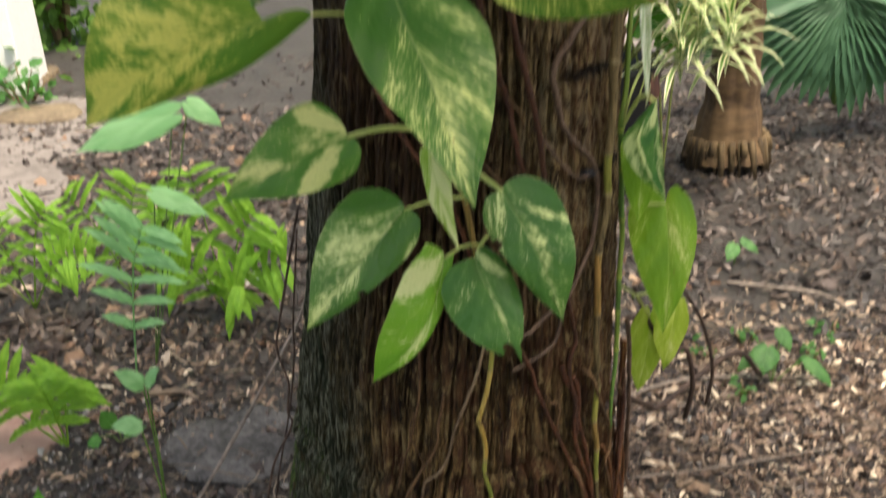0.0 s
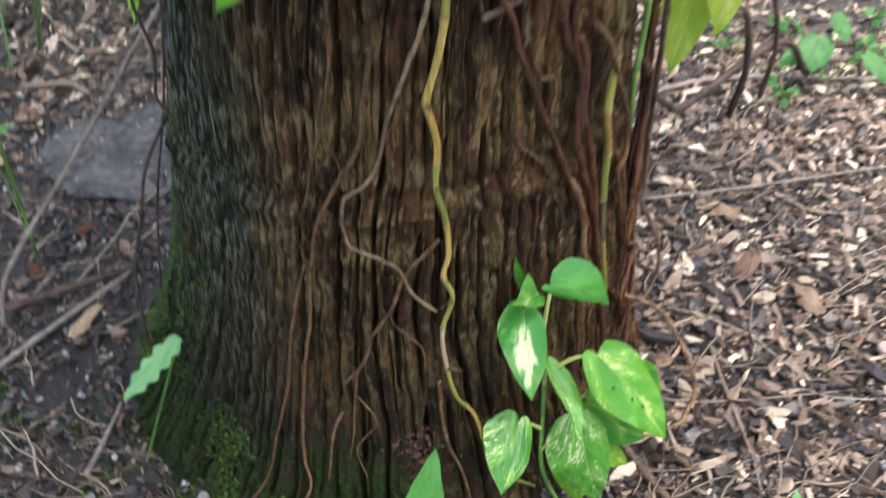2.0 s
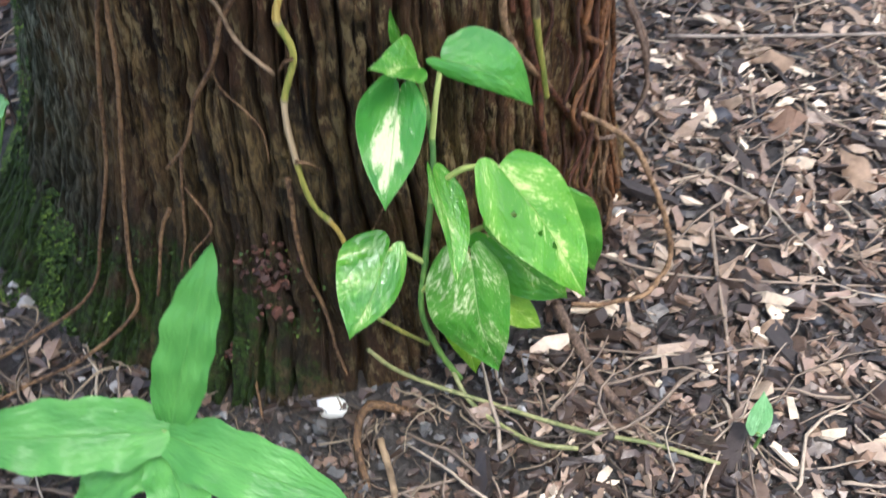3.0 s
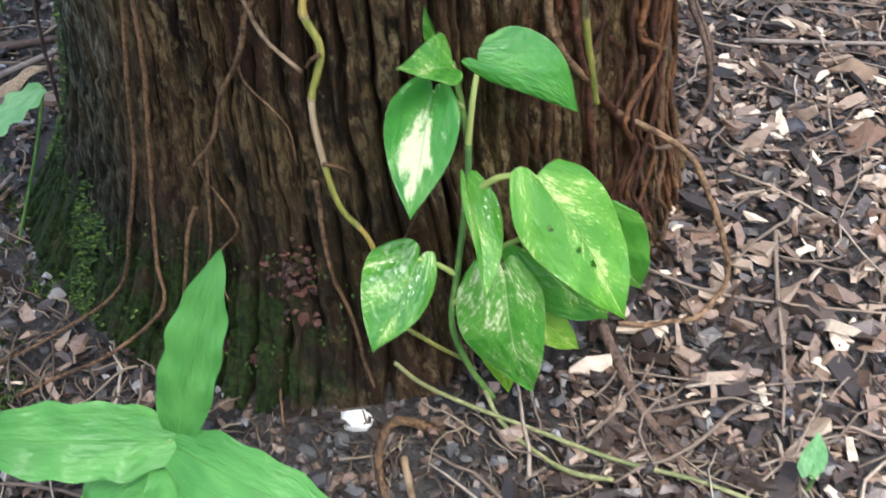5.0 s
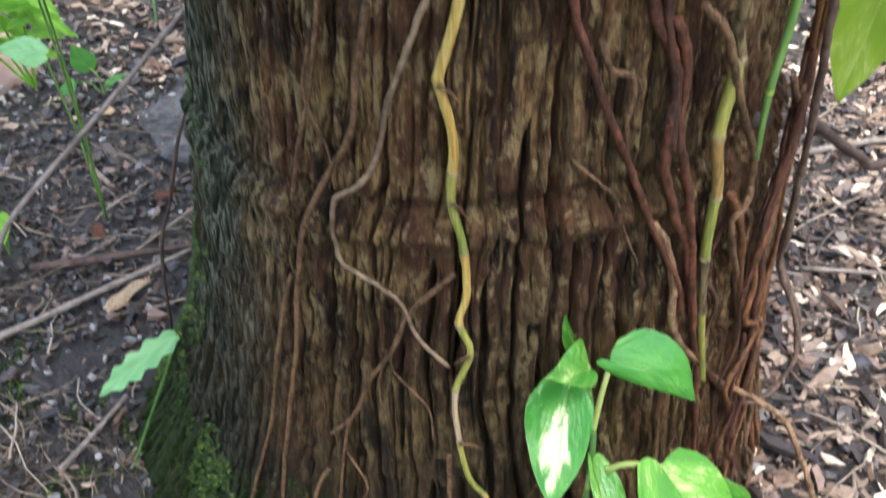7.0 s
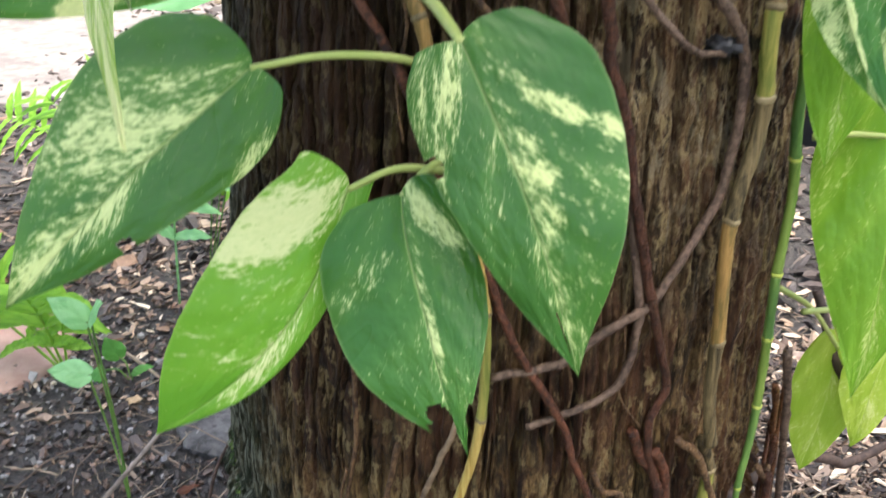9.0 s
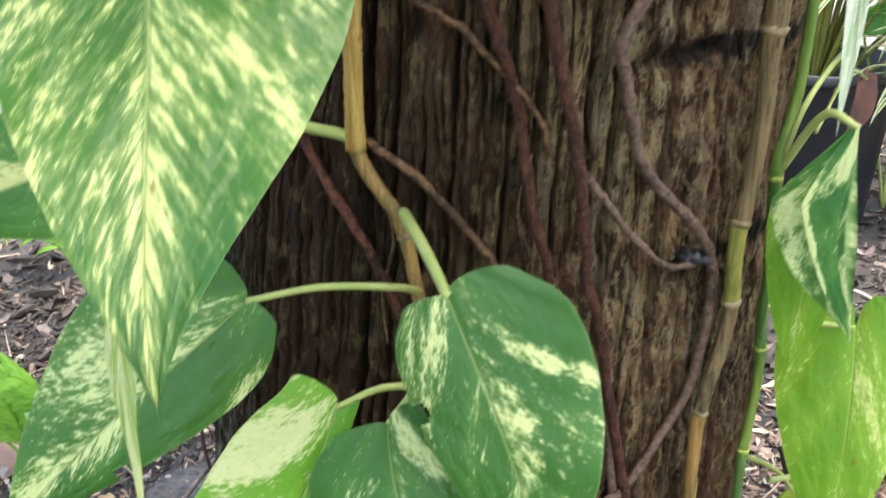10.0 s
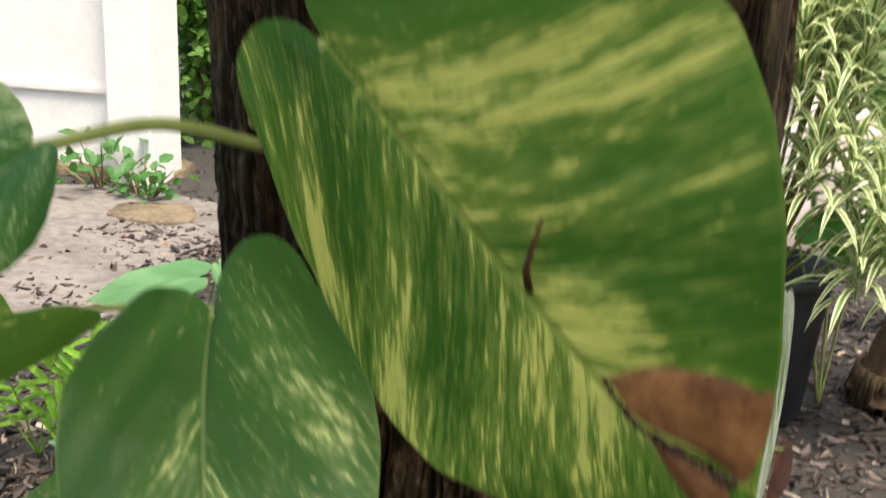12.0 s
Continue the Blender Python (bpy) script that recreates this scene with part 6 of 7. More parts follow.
def fan_palm():
    x, y = 1.62, 4.45
    z0 = gz(x, y)
    plant = thing("fan_palm", x, y, z0, "dark green fan palm with drooping pleated leaves", "palm")
    rngf = np.random.default_rng(9)
    for k, (hx, hy, hz, yaw) in enumerate(((1.46, 4.0, 0.50, -0.1), (1.72, 4.1, 0.55, 0.3), (1.25, 4.35, 0.56, -0.5), (1.60, 4.5, 0.75, 0.1), (2.0, 4.3, 0.6, 0.4))):
        tube("stalk", spline([(x, y, z0), ((x + hx) / 2, (y + hy) / 2 + 0.05, hz + 0.12), (hx, hy, hz)], 8), 0.008, STEM_GREEN, plant)
        verts, faces, uvs = [], [], []
        for s in range(26):
            a = radians(-95 + 190 * s / 25) + yaw
            d = Vector((math.sin(a) * 0.75, -0.25, -math.cos(a) * 0.8 - 0.35)).normalized()
            L = 0.42 + 0.08 * rngf.random()
            m = blade_pose((hx, hy, hz), Vector((hx, hy, hz)) + d * L, (0.0, -0.8, 0.6))
            v, f, u = strap_data(L, 0.066, 0.06, 0.0, s)
            off = len(verts)
            verts += [tuple(m @ Vector((p[0], p[1], p[2] + 0.25 * abs(p[0])))) for p in v]
            faces += [tuple(q + off for q in ff) for ff in f]
            uvs += u
        part("fan_leaf", mesh_of("fan_leaf", verts, faces, FAN, uvs=uvs), plant)


fan_palm()


# ---- potted dracaena ----
STRIPED, snt, sb = shader("striped_dracaena_leaf")
suv = node(snt, "ShaderNodeTexCoord").outputs["UV"]
ssep = node(snt, "ShaderNodeSeparateXYZ", None, Vector=suv)
sa = calc(snt, "ABSOLUTE", calc(snt, "MULTIPLY_ADD", ssep.outputs[0], 2.0, -1.0))
scol = blend(snt, step(snt, sa, 0.38, 0.5), (0.17, 0.34, 0.09), (0.86, 0.86, 0.56))
snt.links.new(scol, sb.inputs["Base Color"])
sb.inputs["Roughness"].default_value = 0.4
str_ = node(snt, "ShaderNodeBsdfTranslucent", None, Color=scol)
smix = node(snt, "ShaderNodeMixShader", None, Fac=0.5)
snt.links.new(sb.outputs[0], smix.inputs[1])
snt.links.new(str_.outputs[0], smix.inputs[2])
snt.links.new(smix.outputs[0], snt.nodes["Material Output"].inputs[0])
POT_BLACK = simple_mat("black_plastic", (0.012, 0.014, 0.018), (0.022, 0.025, 0.031), 0.45, 30, 0.1, 0.001, spec=0.5)
POT_SOIL = simple_mat("potting_soil", (0.03, 0.022, 0.016), (0.09, 0.065, 0.045), 0.9, 70, 0.9, 0.01)


def rosettes(plant, heads, seed, mat, leaf_len=0.17, count=30, width=0.016):
    r3 = np.random.default_rng(seed)
    for hx, hy, hz in heads:
        verts, faces, uvs = [], [], []
        for s in range(count):
            a = s * 2.399
            elev = 0.95 - 1.5 * s / count
            d = Vector((math.cos(a) * math.cos(elev), math.sin(a) * math.cos(elev), math.sin(elev)))
            L = leaf_len * (0.75 + 0.5 * r3.random())
            b = Vector((hx, hy, hz - 0.10 * s / count))
            m = blade_pose(b, b + d * L, (0, 0, 1.0) if abs(d.z) < 0.9 else (1, 0, 0))
            v, f, u = strap_data(L, width, 0.20, 0.0, s)
            off = len(verts)
            verts += [tuple(m @ Vector(p)) for p in v]
            faces += [tuple(q + off for q in ff) for ff in f]
            uvs += u
        part("leaf_rosette", mesh_of("leaf_rosette", verts, faces, mat, uvs=uvs), plant)


def potted_dracaena():
    x, y = 0.505, 3.45
    z0 = gz(x, y)
    pot = thing("plant_pot", x, y, z0, "round black plastic nursery pot with rolled rim on the mulch", "pot")
    bm = bmesh.new()
    prof = [(0.0, 0.004), (0.165, 0.004), (0.172, 0.012), (0.205, 0.388), (0.208, 0.393), (0.215, 0.394), (0.217, 0.402), (0.216, 0.420), (0.212, 0.425), (0.205, 0.422), (0.198, 0.33), (0.193, 0.32)]
    n = 56
    rings = [[bm.verts.new((x + r * math.cos(2 * math.pi * i / n), y + r * math.sin(2 * math.pi * i / n), z0 + h)) for i in range(n)] for r, h in prof[1:]]
    for a, b in zip(rings, rings[1:]):
        for i in range(n):
            bm.faces.new((a[i], a[(i + 1) % n], b[(i + 1) % n], b[i]))
    bm.faces.new(rings[0][::-1])
    part("body", bm_mesh("body", bm, POT_BLACK, True), pot)
    bm = bmesh.new()
    bmesh.ops.create_circle(bm, cap_ends=True, radius=0.197, segments=40)
    for v in bm.verts:
        v.co += Vector((x, y, z0 + 0.325))
    bmesh.ops.subdivide_edges(bm, edges=bm.edges[:], cuts=1)
    part("potting_soil", bm_mesh("potting_soil", bm, POT_SOIL), pot, "dark potting soil")
    plant = thing("dracaena", x, y, z0 + 0.325, "bushy dracaena with yellow-striped narrow leaves growing in the pot", "plant")
    r9 = np.random.default_rng(14)
    heads = [(0.60, 3.28, 0.70), (0.69, 3.30, 0.70), (0.50, 3.36, 0.92), (0.69, 3.35, 1.01), (0.55, 3.35, 0.93), (0.64, 3.33, 0.82), (0.78, 3.34, 0.64), (0.80, 3.3, 0.55), (0.89, 3.3, 0.50), (0.74, 3.28, 0.47), (0.54, 3.35, 1.06)]
    heads += [(0.62 + 0.22 * r9.normal(), 3.48 + 0.10 * r9.normal(), 0.75 + 0.75 * r9.random()) for k in range(24)]
    for hx, hy, hz in heads:
        line = spline([(x + 0.04 * (hx - x), y, z0 + 0.318), ((x + hx) / 2, (y + hy) / 2, (z0 + 0.33 + hz) / 2 - 0.03), (hx, hy, hz)], 6)
        tube("branch", line, np.linspace(0.0055, 0.0035, len(line)), STEM_OLIVE, plant, 7)
    rosettes(plant, heads, 4, STRIPED, 0.20, 34, 0.0185)


potted_dracaena()
low = thing("broadleaf_plant", 0.74, 3.55, gz(0.74, 3.55), "broad bright green leaves beside the black pot", "plant")
for k, (b, t, w) in enumerate((((0.60, 3.40, 0.49), (0.76, 3.36, 0.565), 0.085), ((0.69, 3.42, 0.45), (0.84, 3.38, 0.47), 0.09), ((0.78, 3.5, 0.52), (0.93, 3.42, 0.56), 0.09))):
    leaf(low, b, t, w, (0.0, -0.75, 0.65), LEAF_PLAIN, (0.74, 3.55, gz(0.74, 3.55)), fine=1, seed=95 + k, lobes=0.06, sag=0.03, stalk=0.004)


# ---- house ----
WHITE = simple_mat("white_stucco", (0.80, 0.80, 0.80), (0.87, 0.87, 0.87), 0.75, 60, 0.25, 0.002)
PLINTH = simple_mat("dark_plinth", (0.03, 0.028, 0.026), (0.07, 0.06, 0.055), 0.85, 40, 0.4, 0.003)
TRIM = simple_mat("cream_trim", (0.78, 0.75, 0.73), (0.84, 0.81, 0.79), 0.7, 40, 0.2, 0.002)


def box(bm, x0, x1, y0, y1, z0, z1, bevel=0.008):
    r = bmesh.ops.create_cube(bm, size=1.0)
    for v in r["verts"]:
        v.co = Vector(((x0 + x1) / 2 + v.co.x * (x1 - x0), (y0 + y1) / 2 + v.co.y * (y1 - y0), (z0 + z1) / 2 + v.co.z * (z1 - z0)))
    es = list({e for v in r["verts"] for e in v.link_edges})
    bmesh.ops.bevel(bm, geom=es, offset=bevel, segments=2, affect="EDGES")


def house():
    home = thing("house", -4.2, 5.2, 0.1, "white rendered house corner with a broad corner pier", "house")
    for name, dims, mat, lab in (
        ("wall", (-6.4, -2.25, 4.86, 5.06, 0.13, 3.2), WHITE, ""),
        ("plinth", (-6.38, -2.25, 4.90, 5.04, -0.05, 0.13), PLINTH, "dark recessed gap under the wall"),
        ("pier", (-2.25, -2.035, 4.76, 5.05, 0.05, 3.2), WHITE, ""),
        ("ledge", (-6.4, -2.255, 4.845, 4.857, 0.49, 0.53), TRIM, "cream ledge line"),
    ):
        bm = bmesh.new()
        box(bm, *dims)
        part(name, bm_mesh(name, bm, mat), home, lab)


house()


# ---- shrubs and trees behind ----
FOLIAGE = leaf_mat("shrub_leaf", (0.055, 0.15, 0.028), (0.11, 0.25, 0.045), (0.30, 0.46, 0.10), -0.12, 0.5, 0.35)
FOLIAGE_DARK = leaf_mat("dark_shrub_leaf", (0.02, 0.055, 0.02), (0.04, 0.09, 0.03), (0.10, 0.17, 0.06), -0.2, 0.5, 0.25)


def shrub(name, x, y, rx, rz, leaves, size, mat, label, seed=0, stems=7, base=None):
    """Branching stems with many single small leaves."""
    r4 = np.random.default_rng(seed)
    z0 = gz(x, y) if base is None else base
    plant = thing(name, x, y, z0, label, "shrub", "background shrubs")
    tips = []
    for s in range(stems):
        a = 2 * math.pi * s / stems + r4.normal() * 0.3
        tip = np.array([x + rx * math.cos(a) * (0.3 + 0.6 * r4.random()), y + rx * math.sin(a) * (0.3 + 0.6 * r4.random()), z0 + rz * (0.6 + 0.4 * r4.random())])
        line = spline([(x + 0.02 * math.cos(a), y + 0.02 * math.sin(a), z0 - 0.02), ((x + tip[0]) / 2, (y + tip[1]) / 2, z0 + 0.5 * (tip[2] - z0)), tip], 6)
        tube("branch", line, np.linspace(0.012, 0.004, len(line)) * max(0.5, rz), ROOT_GREY, plant, 6)
        tips.append(line)
    verts, faces, uvs = [], [], []
    for k in range(leaves):
        line = tips[r4.integers(len(tips))]
        p = line[r4.integers(len(line) // 4, len(line))] + r4.normal(0, 1, 3) * np.array([rx, rx, rz * 0.7]) * 0.22
        p[2] = max(p[2], z0 + 0.02)
        d = r4.normal(0, 1, 3) + np.array([0, 0, -0.3])
        d /= np.linalg.norm(d)
        L = size * (0.7 + 0.6 * r4.random())
        m = blade_pose(p, p + d * L, (r4.normal() * 0.5, -0.4, 0.9))
        off = len(verts)
        for u, v, w in ((0, 0, 0), (-0.28, 0.3, 0.05), (0.28, 0.3, 0.05), (-0.25, 0.65, 0.04), (0.25, 0.65, 0.04), (0, 1, -0.1), (0, 0.5, 0)):
            verts.append(tuple(m @ Vector((u * L, v * L, w * L))))
            uvs.append((u + 0.5, v))
        faces += [tuple(q + off for q in f) for f in ((0, 2, 6), (0, 6, 1), (1, 6, 3), (2, 4, 6), (3, 6, 5), (4, 5, 6))]
    part("foliage", mesh_of("foliage", verts, faces, mat, uvs=uvs), plant)
    return plant


shrub("shrub", -2.32, 5.95, 0.42, 1.9, 2600, 0.085, FOLIAGE, "leafy green shrub behind the house corner", 1)
shrub("shrub", -0.2, 8.5, 1.2, 2.6, 1500, 0.15, FOLIAGE, "tall leafy shrub in the distance", 2)
shrub("shrub", -1.45, 5.15, 0.22, 0.55, 260, 0.07, FOLIAGE_DARK, "low dark shrub beside the pier", 3)
shrub("weed", -2.2, 4.62, 0.36, 0.24, 48, 0.080, FERN_WEED, "low leafy weeds along the wall's foot", 4, 9)
shrub("weed", -2.85, 4.62, 0.30, 0.16, 26, 0.075, FERN_WEED, "low leafy weeds along the wall's foot", 5, 9)
shrub("weed", -1.95, 4.55, 0.25, 0.18, 40, 0.065, FERN_WEED, "low leafy weeds before the pier", 6, 7)
shrub("shrub", 1.1, 6.5, 0.9, 1.7, 1200, 0.13, FOLIAGE, "leafy shrub behind the potted plant", 7)
shrub("shrub", 3.6, 8.0, 1.5, 2.6, 1500, 0.17, FOLIAGE_DARK, "dark leafy shrub in the distance", 8)
shrub("shrub", 1.9, 12.0, 2.2, 3.2, 1600, 0.24, FOLIAGE, "large leafy shrub in the far distance", 9)
shrub("shrub", -2.9, 12.5, 2.0, 3.4, 1500, 0.24, FOLIAGE, "large leafy shrub in the far distance", 10)


# ---- mulch, litter and twigs ----
def heap_mesh(centres, sizes, seed, mat, name, kindness="chip"):
    """Many small irregular pieces in one mesh. sizes: length, width, thickness of each."""
    r5 = np.random.default_rng(seed)
    n = len(centres)
    # three cross-sections of four corners: ragged tapering ends, a bent and skewed middle
    ring = np.array([(-1, -1), (1, -1), (1, 1), (-1, 1)], float) * 0.5
    P = np.zeros((n, 12, 3))
    for k, along in enumerate((-0.5, 0.0, 0.5)):
        thin = 1.0 + 0.15 * r5.normal(size=(n, 1)) if k == 1 else 0.35 + 0.65 * r5.random((n, 1))
        off = r5.normal(0, 0.16, (n, 2))
        P[:, 4 * k:4 * k + 4, 0] = (along + r5.normal(0, 0.09, (n, 4))) * sizes[:, :1]
        P[:, 4 * k:4 * k + 4, 1] = (ring[:, 0] * thin + off[:, :1] + r5.normal(0, 0.08, (n, 4))) * sizes[:, 1:2]
        P[:, 4 * k:4 * k + 4, 2] = (ring[:, 1] * thin + 1.6 * off[:, 1:] + r5.normal(0, 0.10, (n, 4))) * sizes[:, 2:3]
    if kindness == "leaf":
        P[:, :, 2] += r5.normal(0, 0.10, (n, 12)) * sizes[:, :1]
    yaw = r5.random(n) * 6.283
    tilt = r5.normal(0, 0.30, n)
    roll = r5.normal(0, 0.50, n)
    cy, sy, ct, st, cr, sr = np.cos(yaw), np.sin(yaw), np.cos(tilt), np.sin(tilt), np.cos(roll), np.sin(roll)
    x, y, z = P[..., 0], P[..., 1], P[..., 2]
    y, z = y * cr[:, None] - z * sr[:, None], y * sr[:, None] + z * cr[:, None]
    x, z = x * ct[:, None] + z * st[:, None], -x * st[:, None] + z * ct[:, None]
    x, y = x * cy[:, None] - y * sy[:, None], x * sy[:, None] + y * cy[:, None]
    V = np.stack([x, y, z], -1) + centres[:, None, :]
    sides = [(4 * k + a, 4 * k + (a + 1) % 4, 4 * k + 4 + (a + 1) % 4, 4 * k + 4 + a) for k in (0, 1) for a in range(4)]
    quads = np.array(sides + [(3, 2, 1, 0), (8, 9, 10, 11)])
    F = (quads[None] + 12 * np.arange(n)[:, None, None]).reshape(-1, 4)
    me = bpy.data.meshes.new(name)
    me.vertices.add(n * 12)
    me.vertices.foreach_set("co", V.reshape(-1).astype(np.float32))
    me.loops.add(len(F) * 4)
    me.loops.foreach_set("vertex_index", F.reshape(-1).astype(np.int32))
    me.polygons.add(len(F))
    me.polygons.foreach_set("loop_start", np.arange(len(F), dtype=np.int32) * 4)
    me.polygons.foreach_set("use_smooth", [False] * len(F))
    me.materials.append(mat)
    me.update(calc_edges=True)
    me.validate()
    return me


def clear_of_trunk(x, y, gap=0.0):
    ax, ay = axis_at(0.0)
    return np.hypot(x - ax, y - ay) > np.where(x > ax + 0.12, 0.285, 0.325) + gap


def scatter(n, x0, x1, y0, y1, seed, power=1.0):
    r6 = np.random.default_rng(seed)
    x = x0 + (x1 - x0) * r6.random(n)
    y = y0 + (y1 - y0) * r6.random(n) ** power
    ok = clear_of_trunk(x, y)
    return x[ok], y[ok]


def litter(name, areas, size, mat, label, seed, rise=0.3, kindness="chip", thickness=0.25, slim=0.4, holes=()):
    xs, ys = [], []
    for k, (n, x0, x1, y0, y1) in enumerate(areas):
        x, y = scatter(n, x0, x1, y0, y1, seed + k)
        xs.append(x)
        ys.append(y)
    x, y = np.concatenate(xs), np.concatenate(ys)
    keep = np.ones(len(x), bool)
    for hx, hy, hr in holes:
        keep &= np.hypot(x - hx, y - hy) > hr
    x, y = x[keep], y[keep]
    r7 = np.random.default_rng(seed + 50)
    L = size * np.exp(np.clip(r7.normal(0, 0.45, len(x)), -1.2, 0.9))
    sizes = np.stack([L, L * slim * (0.6 + 0.8 * r7.random(len(x))), L * thickness * (0.6 + 0.8 * r7.random(len(x)))], -1)
    z = ground_z(x, y) + sizes[:, 2] * rise + 0.004 * r7.random(len(x))
    ob = part(name, heap_mesh(np.stack([x, y, z], -1), sizes, seed, mat, name, kindness))
    return tagged(ob, label, "mulch", kind="stuff")


def wavy_threads(name, areas, length, radius, mat, label, seed, rise=0.004):
    """Many thin bent twigs and rootlets lying over one another, in one mesh."""
    r8 = np.random.default_rng(seed)
    V, F, base = [], [], 0
    for k, (n, x0, x1, y0, y1) in enumerate(areas):
        xs, ys = scatter(n, x0, x1, y0, y1, seed + 7 * k + 1)
        for x, y in zip(xs, ys):
            L = length * math.exp(0.5 * r8.normal())
            a = 6.283 * r8.random()
            turn = r8.normal(0, 0.28, 6)
            p = [np.array([x, y])]
            for t in turn:
                a += t
                p.append(p[-1] + L / 6 * np.array([math.cos(a), math.sin(a)]))
            p = np.array(p)
            ok = clear_of_trunk(p[:, 0], p[:, 1])
            if not ok.all():
                continue
            z = ground_z(p[:, 0], p[:, 1]) + rise + 0.006 * r8.random() + 0.05 * L * np.sin(np.linspace(0, 3.1, 7)) * r8.random()
            r = radius * (0.6 + 0.9 * r8.random())
            v, f = tube_data(np.column_stack([p, z]), np.linspace(r, r * 0.5, 7), 4)
            V += v
            F += [tuple(q + base for q in ff) for ff in f]
            base += len(v)
    ob = part(name, mesh_of(name, V, F, mat))
    return tagged(ob, label, "twigs", kind="stuff")


def pod_heap(name, areas, size, mat, label, seed):
    """Smooth dark seed pods and rounded crumbs, in one mesh."""
    r9 = np.random.default_rng(seed)
    bm = bmesh.new()
    bmesh.ops.create_icosphere(bm, subdivisions=2, radius=1)
    unit = np.array([tuple(v.co) for v in bm.verts])
    tris = [tuple(v.index for v in f.verts) for f in bm.faces]
    bm.free()
    V, F = [], []
    for k, (n, x0, x1, y0, y1) in enumerate(areas):
        xs, ys = scatter(n, x0, x1, y0, y1, seed + k)
        for x, y in zip(xs, ys):
            q = np.linalg.qr(r9.normal(0, 1, (3, 3)))[0]
            sz = size * math.exp(0.3 * r9.normal()) * np.array([1.25, 0.62 + 0.25 * r9.random(), 0.45 + 0.2 * r9.random()])
            pts = (unit * sz) @ q + (x, y, gz(x, y) + sz[2] * 0.8 + 0.003)
            F += [tuple(i + len(V) for i in t) for t in tris]
            V += list(pts)
    ob = part(name, mesh_of(name, V, F, mat))
    return tagged(ob, label, "seed pods", kind="stuff")


def ground_moss():
    """Short moss blades in loose clumps on the soil beside the mossy foot."""
    r8 = np.random.default_rng(97)
    V, F = [], []
    for k in range(14000):
        x, y = -0.10 - 0.30 * r8.random() ** 1.3, 1.10 + 0.34 * r8.random()
        clump = 0.6 * value_noise(np.array([x * 26 + 40]), np.array([y * 26]), 51)[0] + 0.4 * value_noise(np.array([x * 95 + 40]), np.array([y * 95]), 52)[0]
        if clump < 0.50 + 0.35 * (-0.10 - x) or not clear_of_trunk(np.array([x]), np.array([y]))[0]:
            continue
        p = np.array([x, y, gz(x, y) - 0.001])
        d = np.array([0, 0, 1.0]) + r8.normal(0, 0.6, 3)
        d *= (0.004 + 0.005 * r8.random()) / np.linalg.norm(d)
        sd = np.cross(d, r8.normal(0, 1, 3)) * 0.22
        V += [p - sd, p + sd, p + d]
        F.append((len(V) - 3, len(V) - 2, len(V) - 1))
    tagged(part("ground_moss", mesh_of("ground_moss", V, F, MOSS, False)), "thin green moss over the soil", "moss", kind="stuff")


ground_moss()
POD = simple_mat("dark_seed_pod", (0.020, 0.015, 0.014), (0.075, 0.055, 0.048), 0.5, 140, 0.9, 0.002, spec=0.4, random_amount=0.5, island=True)
BARE = ((-0.36, 1.72, 0.16), (-0.45, 1.45, 0.18), (-0.52, 1.65, 0.14), (0.15, 1.10, 0.07), (0.03, 1.08, 0.08))
litter("wood_chips", [(3000, 0.30, 1.25, 0.75, 2.3), (1900, 0.33, 1.15, 1.4, 2.5), (420, -0.9, -0.25, 1.6, 2.4), (40, -0.1, 0.5, 0.8, 1.25)], 0.0140, CHIP_TAN,
       "tan and brown wood chips strewn as mulch", 301, 1.2, holes=BARE, thickness=0.13, slim=0.33)
litter("wood_chips", [(1500, 0.30, 1.25, 0.75, 2.3), (500, -0.9, -0.25, 1.6, 2.4), (150, -0.6, -0.1, 0.9, 1.6)], 0.009, CHIP_TAN,
       "small pale splinters of wood among the mulch", 305, 1.2, holes=BARE, thickness=0.18, slim=0.30)
litter("wood_chips", [(3600, 0.2, 2.4, 2.2, 4.6), (2400, -1.9, -0.3, 2.2, 4.2)], 0.026, CHIP_FAR, "weathered brown wood chips strewn as mulch", 311, 0.9, thickness=0.14, slim=0.27)
litter("bark_mulch", [(9500, 0.30, 1.25, 0.75, 2.3), (1400, -1.0, -0.2, 1.6, 2.4), (500, -0.1, 0.5, 0.8, 1.25), (260, -0.7, -0.1, 0.9, 1.7)], 0.0120, CHIP_DARK,
       "dark shredded bark mulch on the soil", 331, 0.9, holes=BARE, thickness=0.15, slim=0.40)
litter("bark_mulch", [(9000, 0.28, 1.25, 0.75, 2.3), (1600, -1.0, -0.2, 1.6, 2.4), (2600, -0.1, 0.5, 0.8, 1.25), (2200, -0.7, -0.1, 0.9, 1.7)], 0.0075, CHIP_DARK,
       "fine crumbs of dark bark on the soil", 335, 0.5, thickness=0.35, slim=0.55)
litter("bark_mulch", [(4600, 0.2, 2.6, 2.2, 5.0), (2600, -1.9, -0.3, 2.2, 4.5)], 0.022, CHIP_FAR_DARK, "dark shredded bark mulch on the soil", 341, 0.6, thickness=0.2, slim=0.34)
litter("wood_chips", [(4200, -3.2, 3.4, 0.2, 5.6), (1500, -2.4, 2.6, -1.2, 1.0), (900, 1.1, 2.0, 0.9, 2.4), (900, -1.6, -0.8, 0.8, 2.4)], 0.022, CHIP_FAR, "weathered brown wood chips thinning out over the soil", 351, 0.9, thickness=0.14, slim=0.27, holes=((0.15, 0.95, 0.32), (-0.4, 1.35, 0.35)))
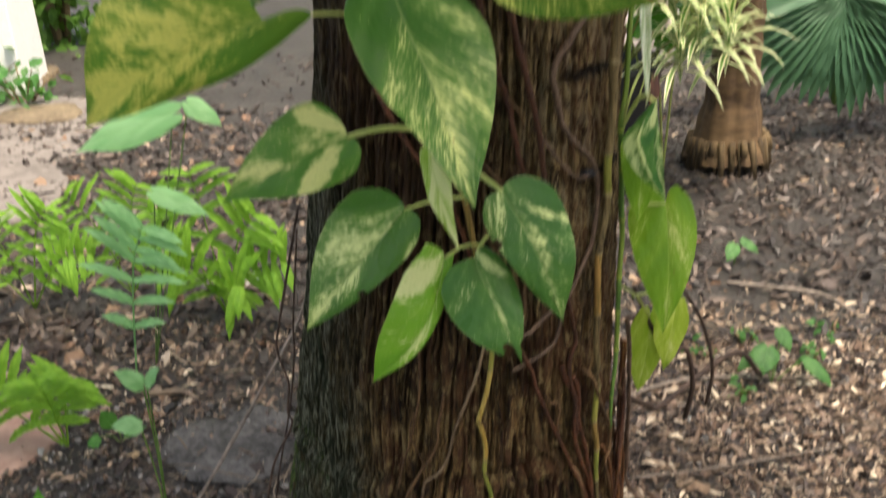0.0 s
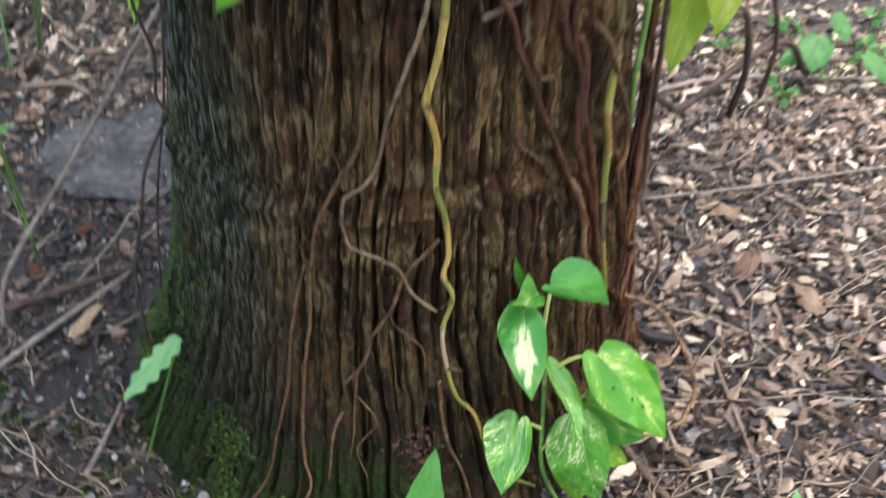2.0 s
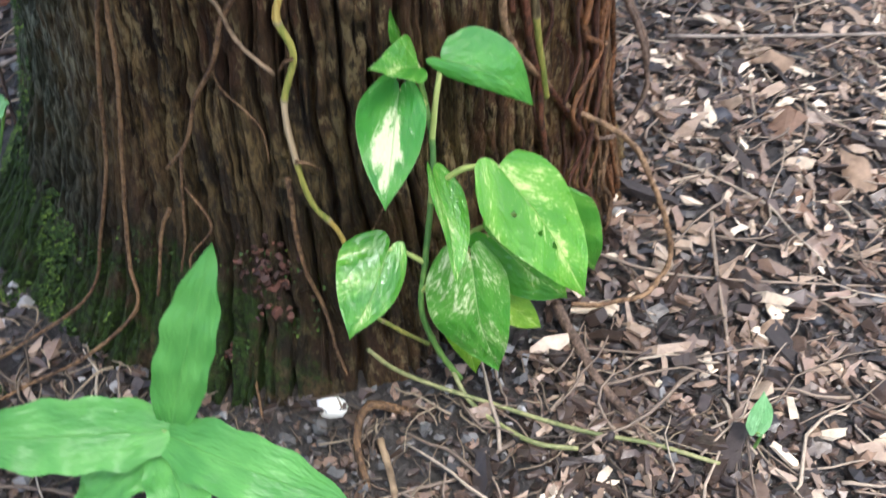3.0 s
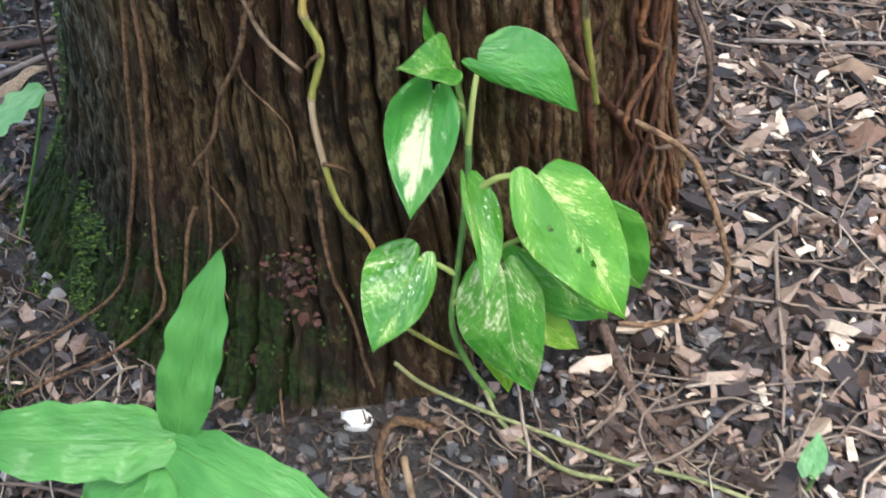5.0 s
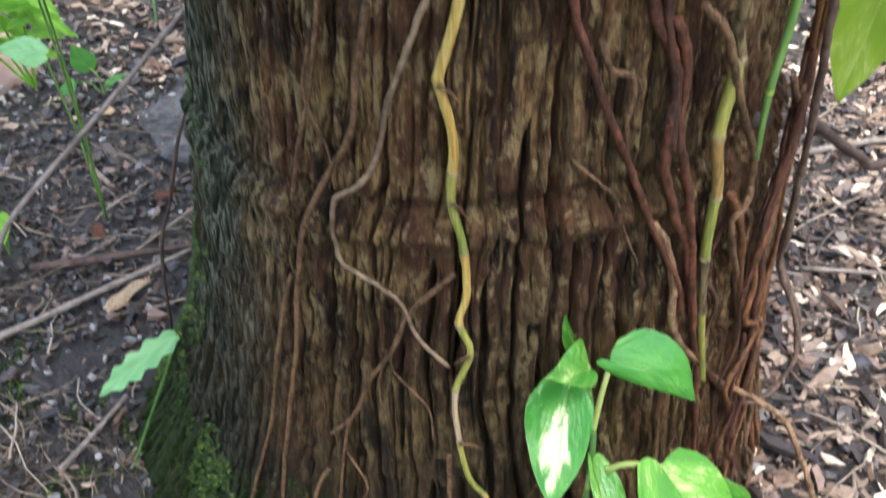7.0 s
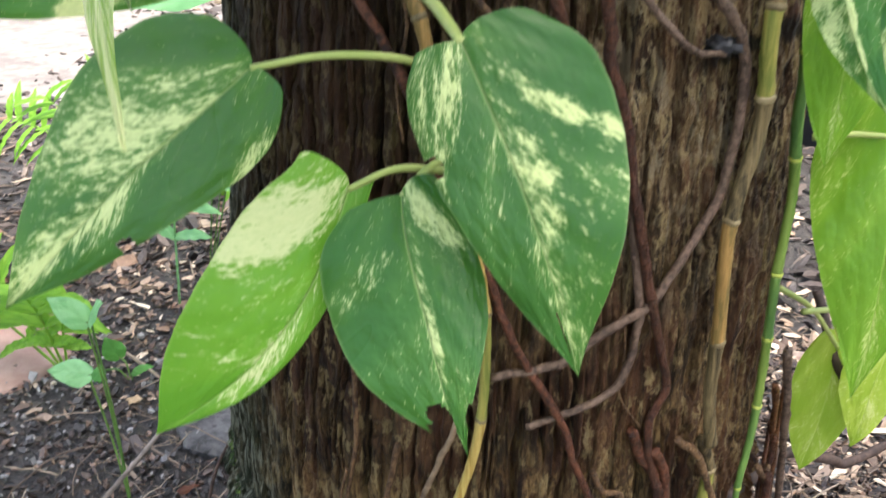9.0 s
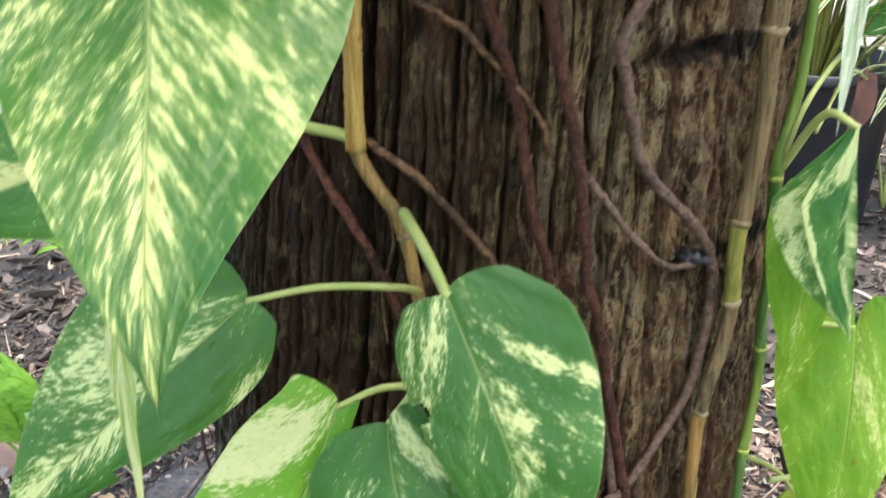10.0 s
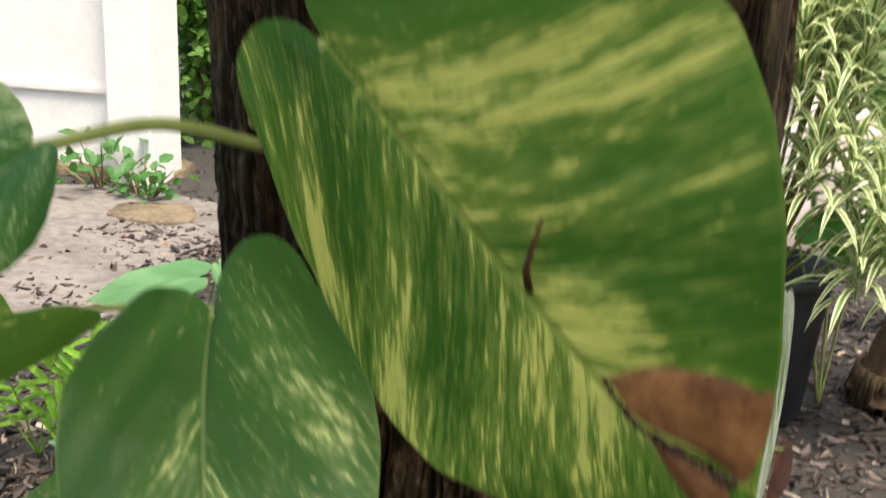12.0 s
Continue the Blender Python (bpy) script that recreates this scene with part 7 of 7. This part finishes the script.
litter("bark_mulch", [(4200, -3.2, 3.4, 0.2, 5.6), (1500, -2.4, 2.6, -1.2, 1.0), (900, 1.1, 2.0, 0.9, 2.4), (900, -1.6, -0.8, 0.8, 2.4)], 0.018, CHIP_FAR_DARK, "dark shredded bark thinning out over the soil", 371, 0.6, thickness=0.2, slim=0.34, holes=((0.15, 0.95, 0.32), (-0.4, 1.35, 0.3)))
litter("grit", [(1200, 0.25, 1.1, 0.8, 2.2), (6500, -0.8, 0.3, 0.85, 2.0)], 0.0050, GRIT, "dark grit and small seeds on the soil", 361, 0.4, thickness=0.6, slim=0.8)
litter("leaf_litter", [(420, 0.35, 2.2, 1.3, 4.4), (520, -1.8, -0.35, 1.9, 4.3), (60, 0.3, 0.9, 0.9, 1.5)], 0.022, LITTER, "dry brown leaf litter on the mulch", 391, 1.2, "leaf", 0.05, 0.55)
pod_heap("seed_pods", [(330, 0.30, 1.1, 0.9, 2.2), (40, 0.05, 0.45, 0.95, 1.24), (60, -0.6, -0.2, 1.1, 1.8)], 0.0042, POD, "dark rounded seed pods among the mulch", 451)
wavy_threads("dry_twigs", [(900, 0.25, 1.2, 0.75, 2.4), (120, -0.6, -0.1, 1.0, 1.8), (120, -0.3, 0.45, 0.85, 1.24)], 0.085, 0.0013, TWIG, "thin bent dry twigs on the soil", 421)
wavy_threads("root_threads", [(700, -0.35, 0.12, 0.95, 1.30), (260, -0.6, -0.2, 1.2, 1.8), (300, 0.12, 0.45, 0.95, 1.24)], 0.030, 0.0009, THREAD, "short curled straw-coloured root threads on the soil", 431)
litter("dry_twigs", [(700, 0.3, 2.4, 2.2, 4.6), (800, -1.6, -0.2, 1.4, 3.4)], 0.036, TWIG, "thin dry twigs on the soil", 441, 2.2, thickness=0.04, slim=0.045)


def rotten_crumbs():
    """Red-brown crumbs of rotten wood caught on the foot of the trunk."""
    r9 = np.random.default_rng(63)
    rows = []
    for k in range(130):
        z, angle = (0.080 + 0.016 * r9.normal(), 7.0 + 2.4 * r9.normal()) if k % 3 else (0.018 + 0.014 * r9.random(), 1.0 + 3.5 * r9.normal())
        rows.append(on_trunk(angle, z, 0.003 * r9.random() - 0.003))
    size = 0.0026 * np.exp(r9.normal(0, 0.4, len(rows)))
    sizes = np.stack([size * 1.4, size, size * 0.8], -1)
    red = chip_mat("rotten_wood", (0.022, 0.009, 0.006), (0.055, 0.020, 0.013), (0.13, 0.050, 0.030), 0.7)
    ob = part("rotten_crumbs", heap_mesh(np.array(rows), sizes, 64, red, "rotten_crumbs"))
    tagged(ob, "red-brown crumbs of rotten wood on the trunk's foot", "rotten wood", kind="stuff")


rotten_crumbs()
for k, (x, y) in enumerate(((0.60, 2.22), (0.72, 2.30), (0.84, 2.20), (0.66, 2.05), (0.93, 2.34))):
    shrub("weed", x, y, 0.05, 0.035, 14, 0.022, FERN_WEED, "tiny green weed sprouting through the mulch", 40 + k, 3)
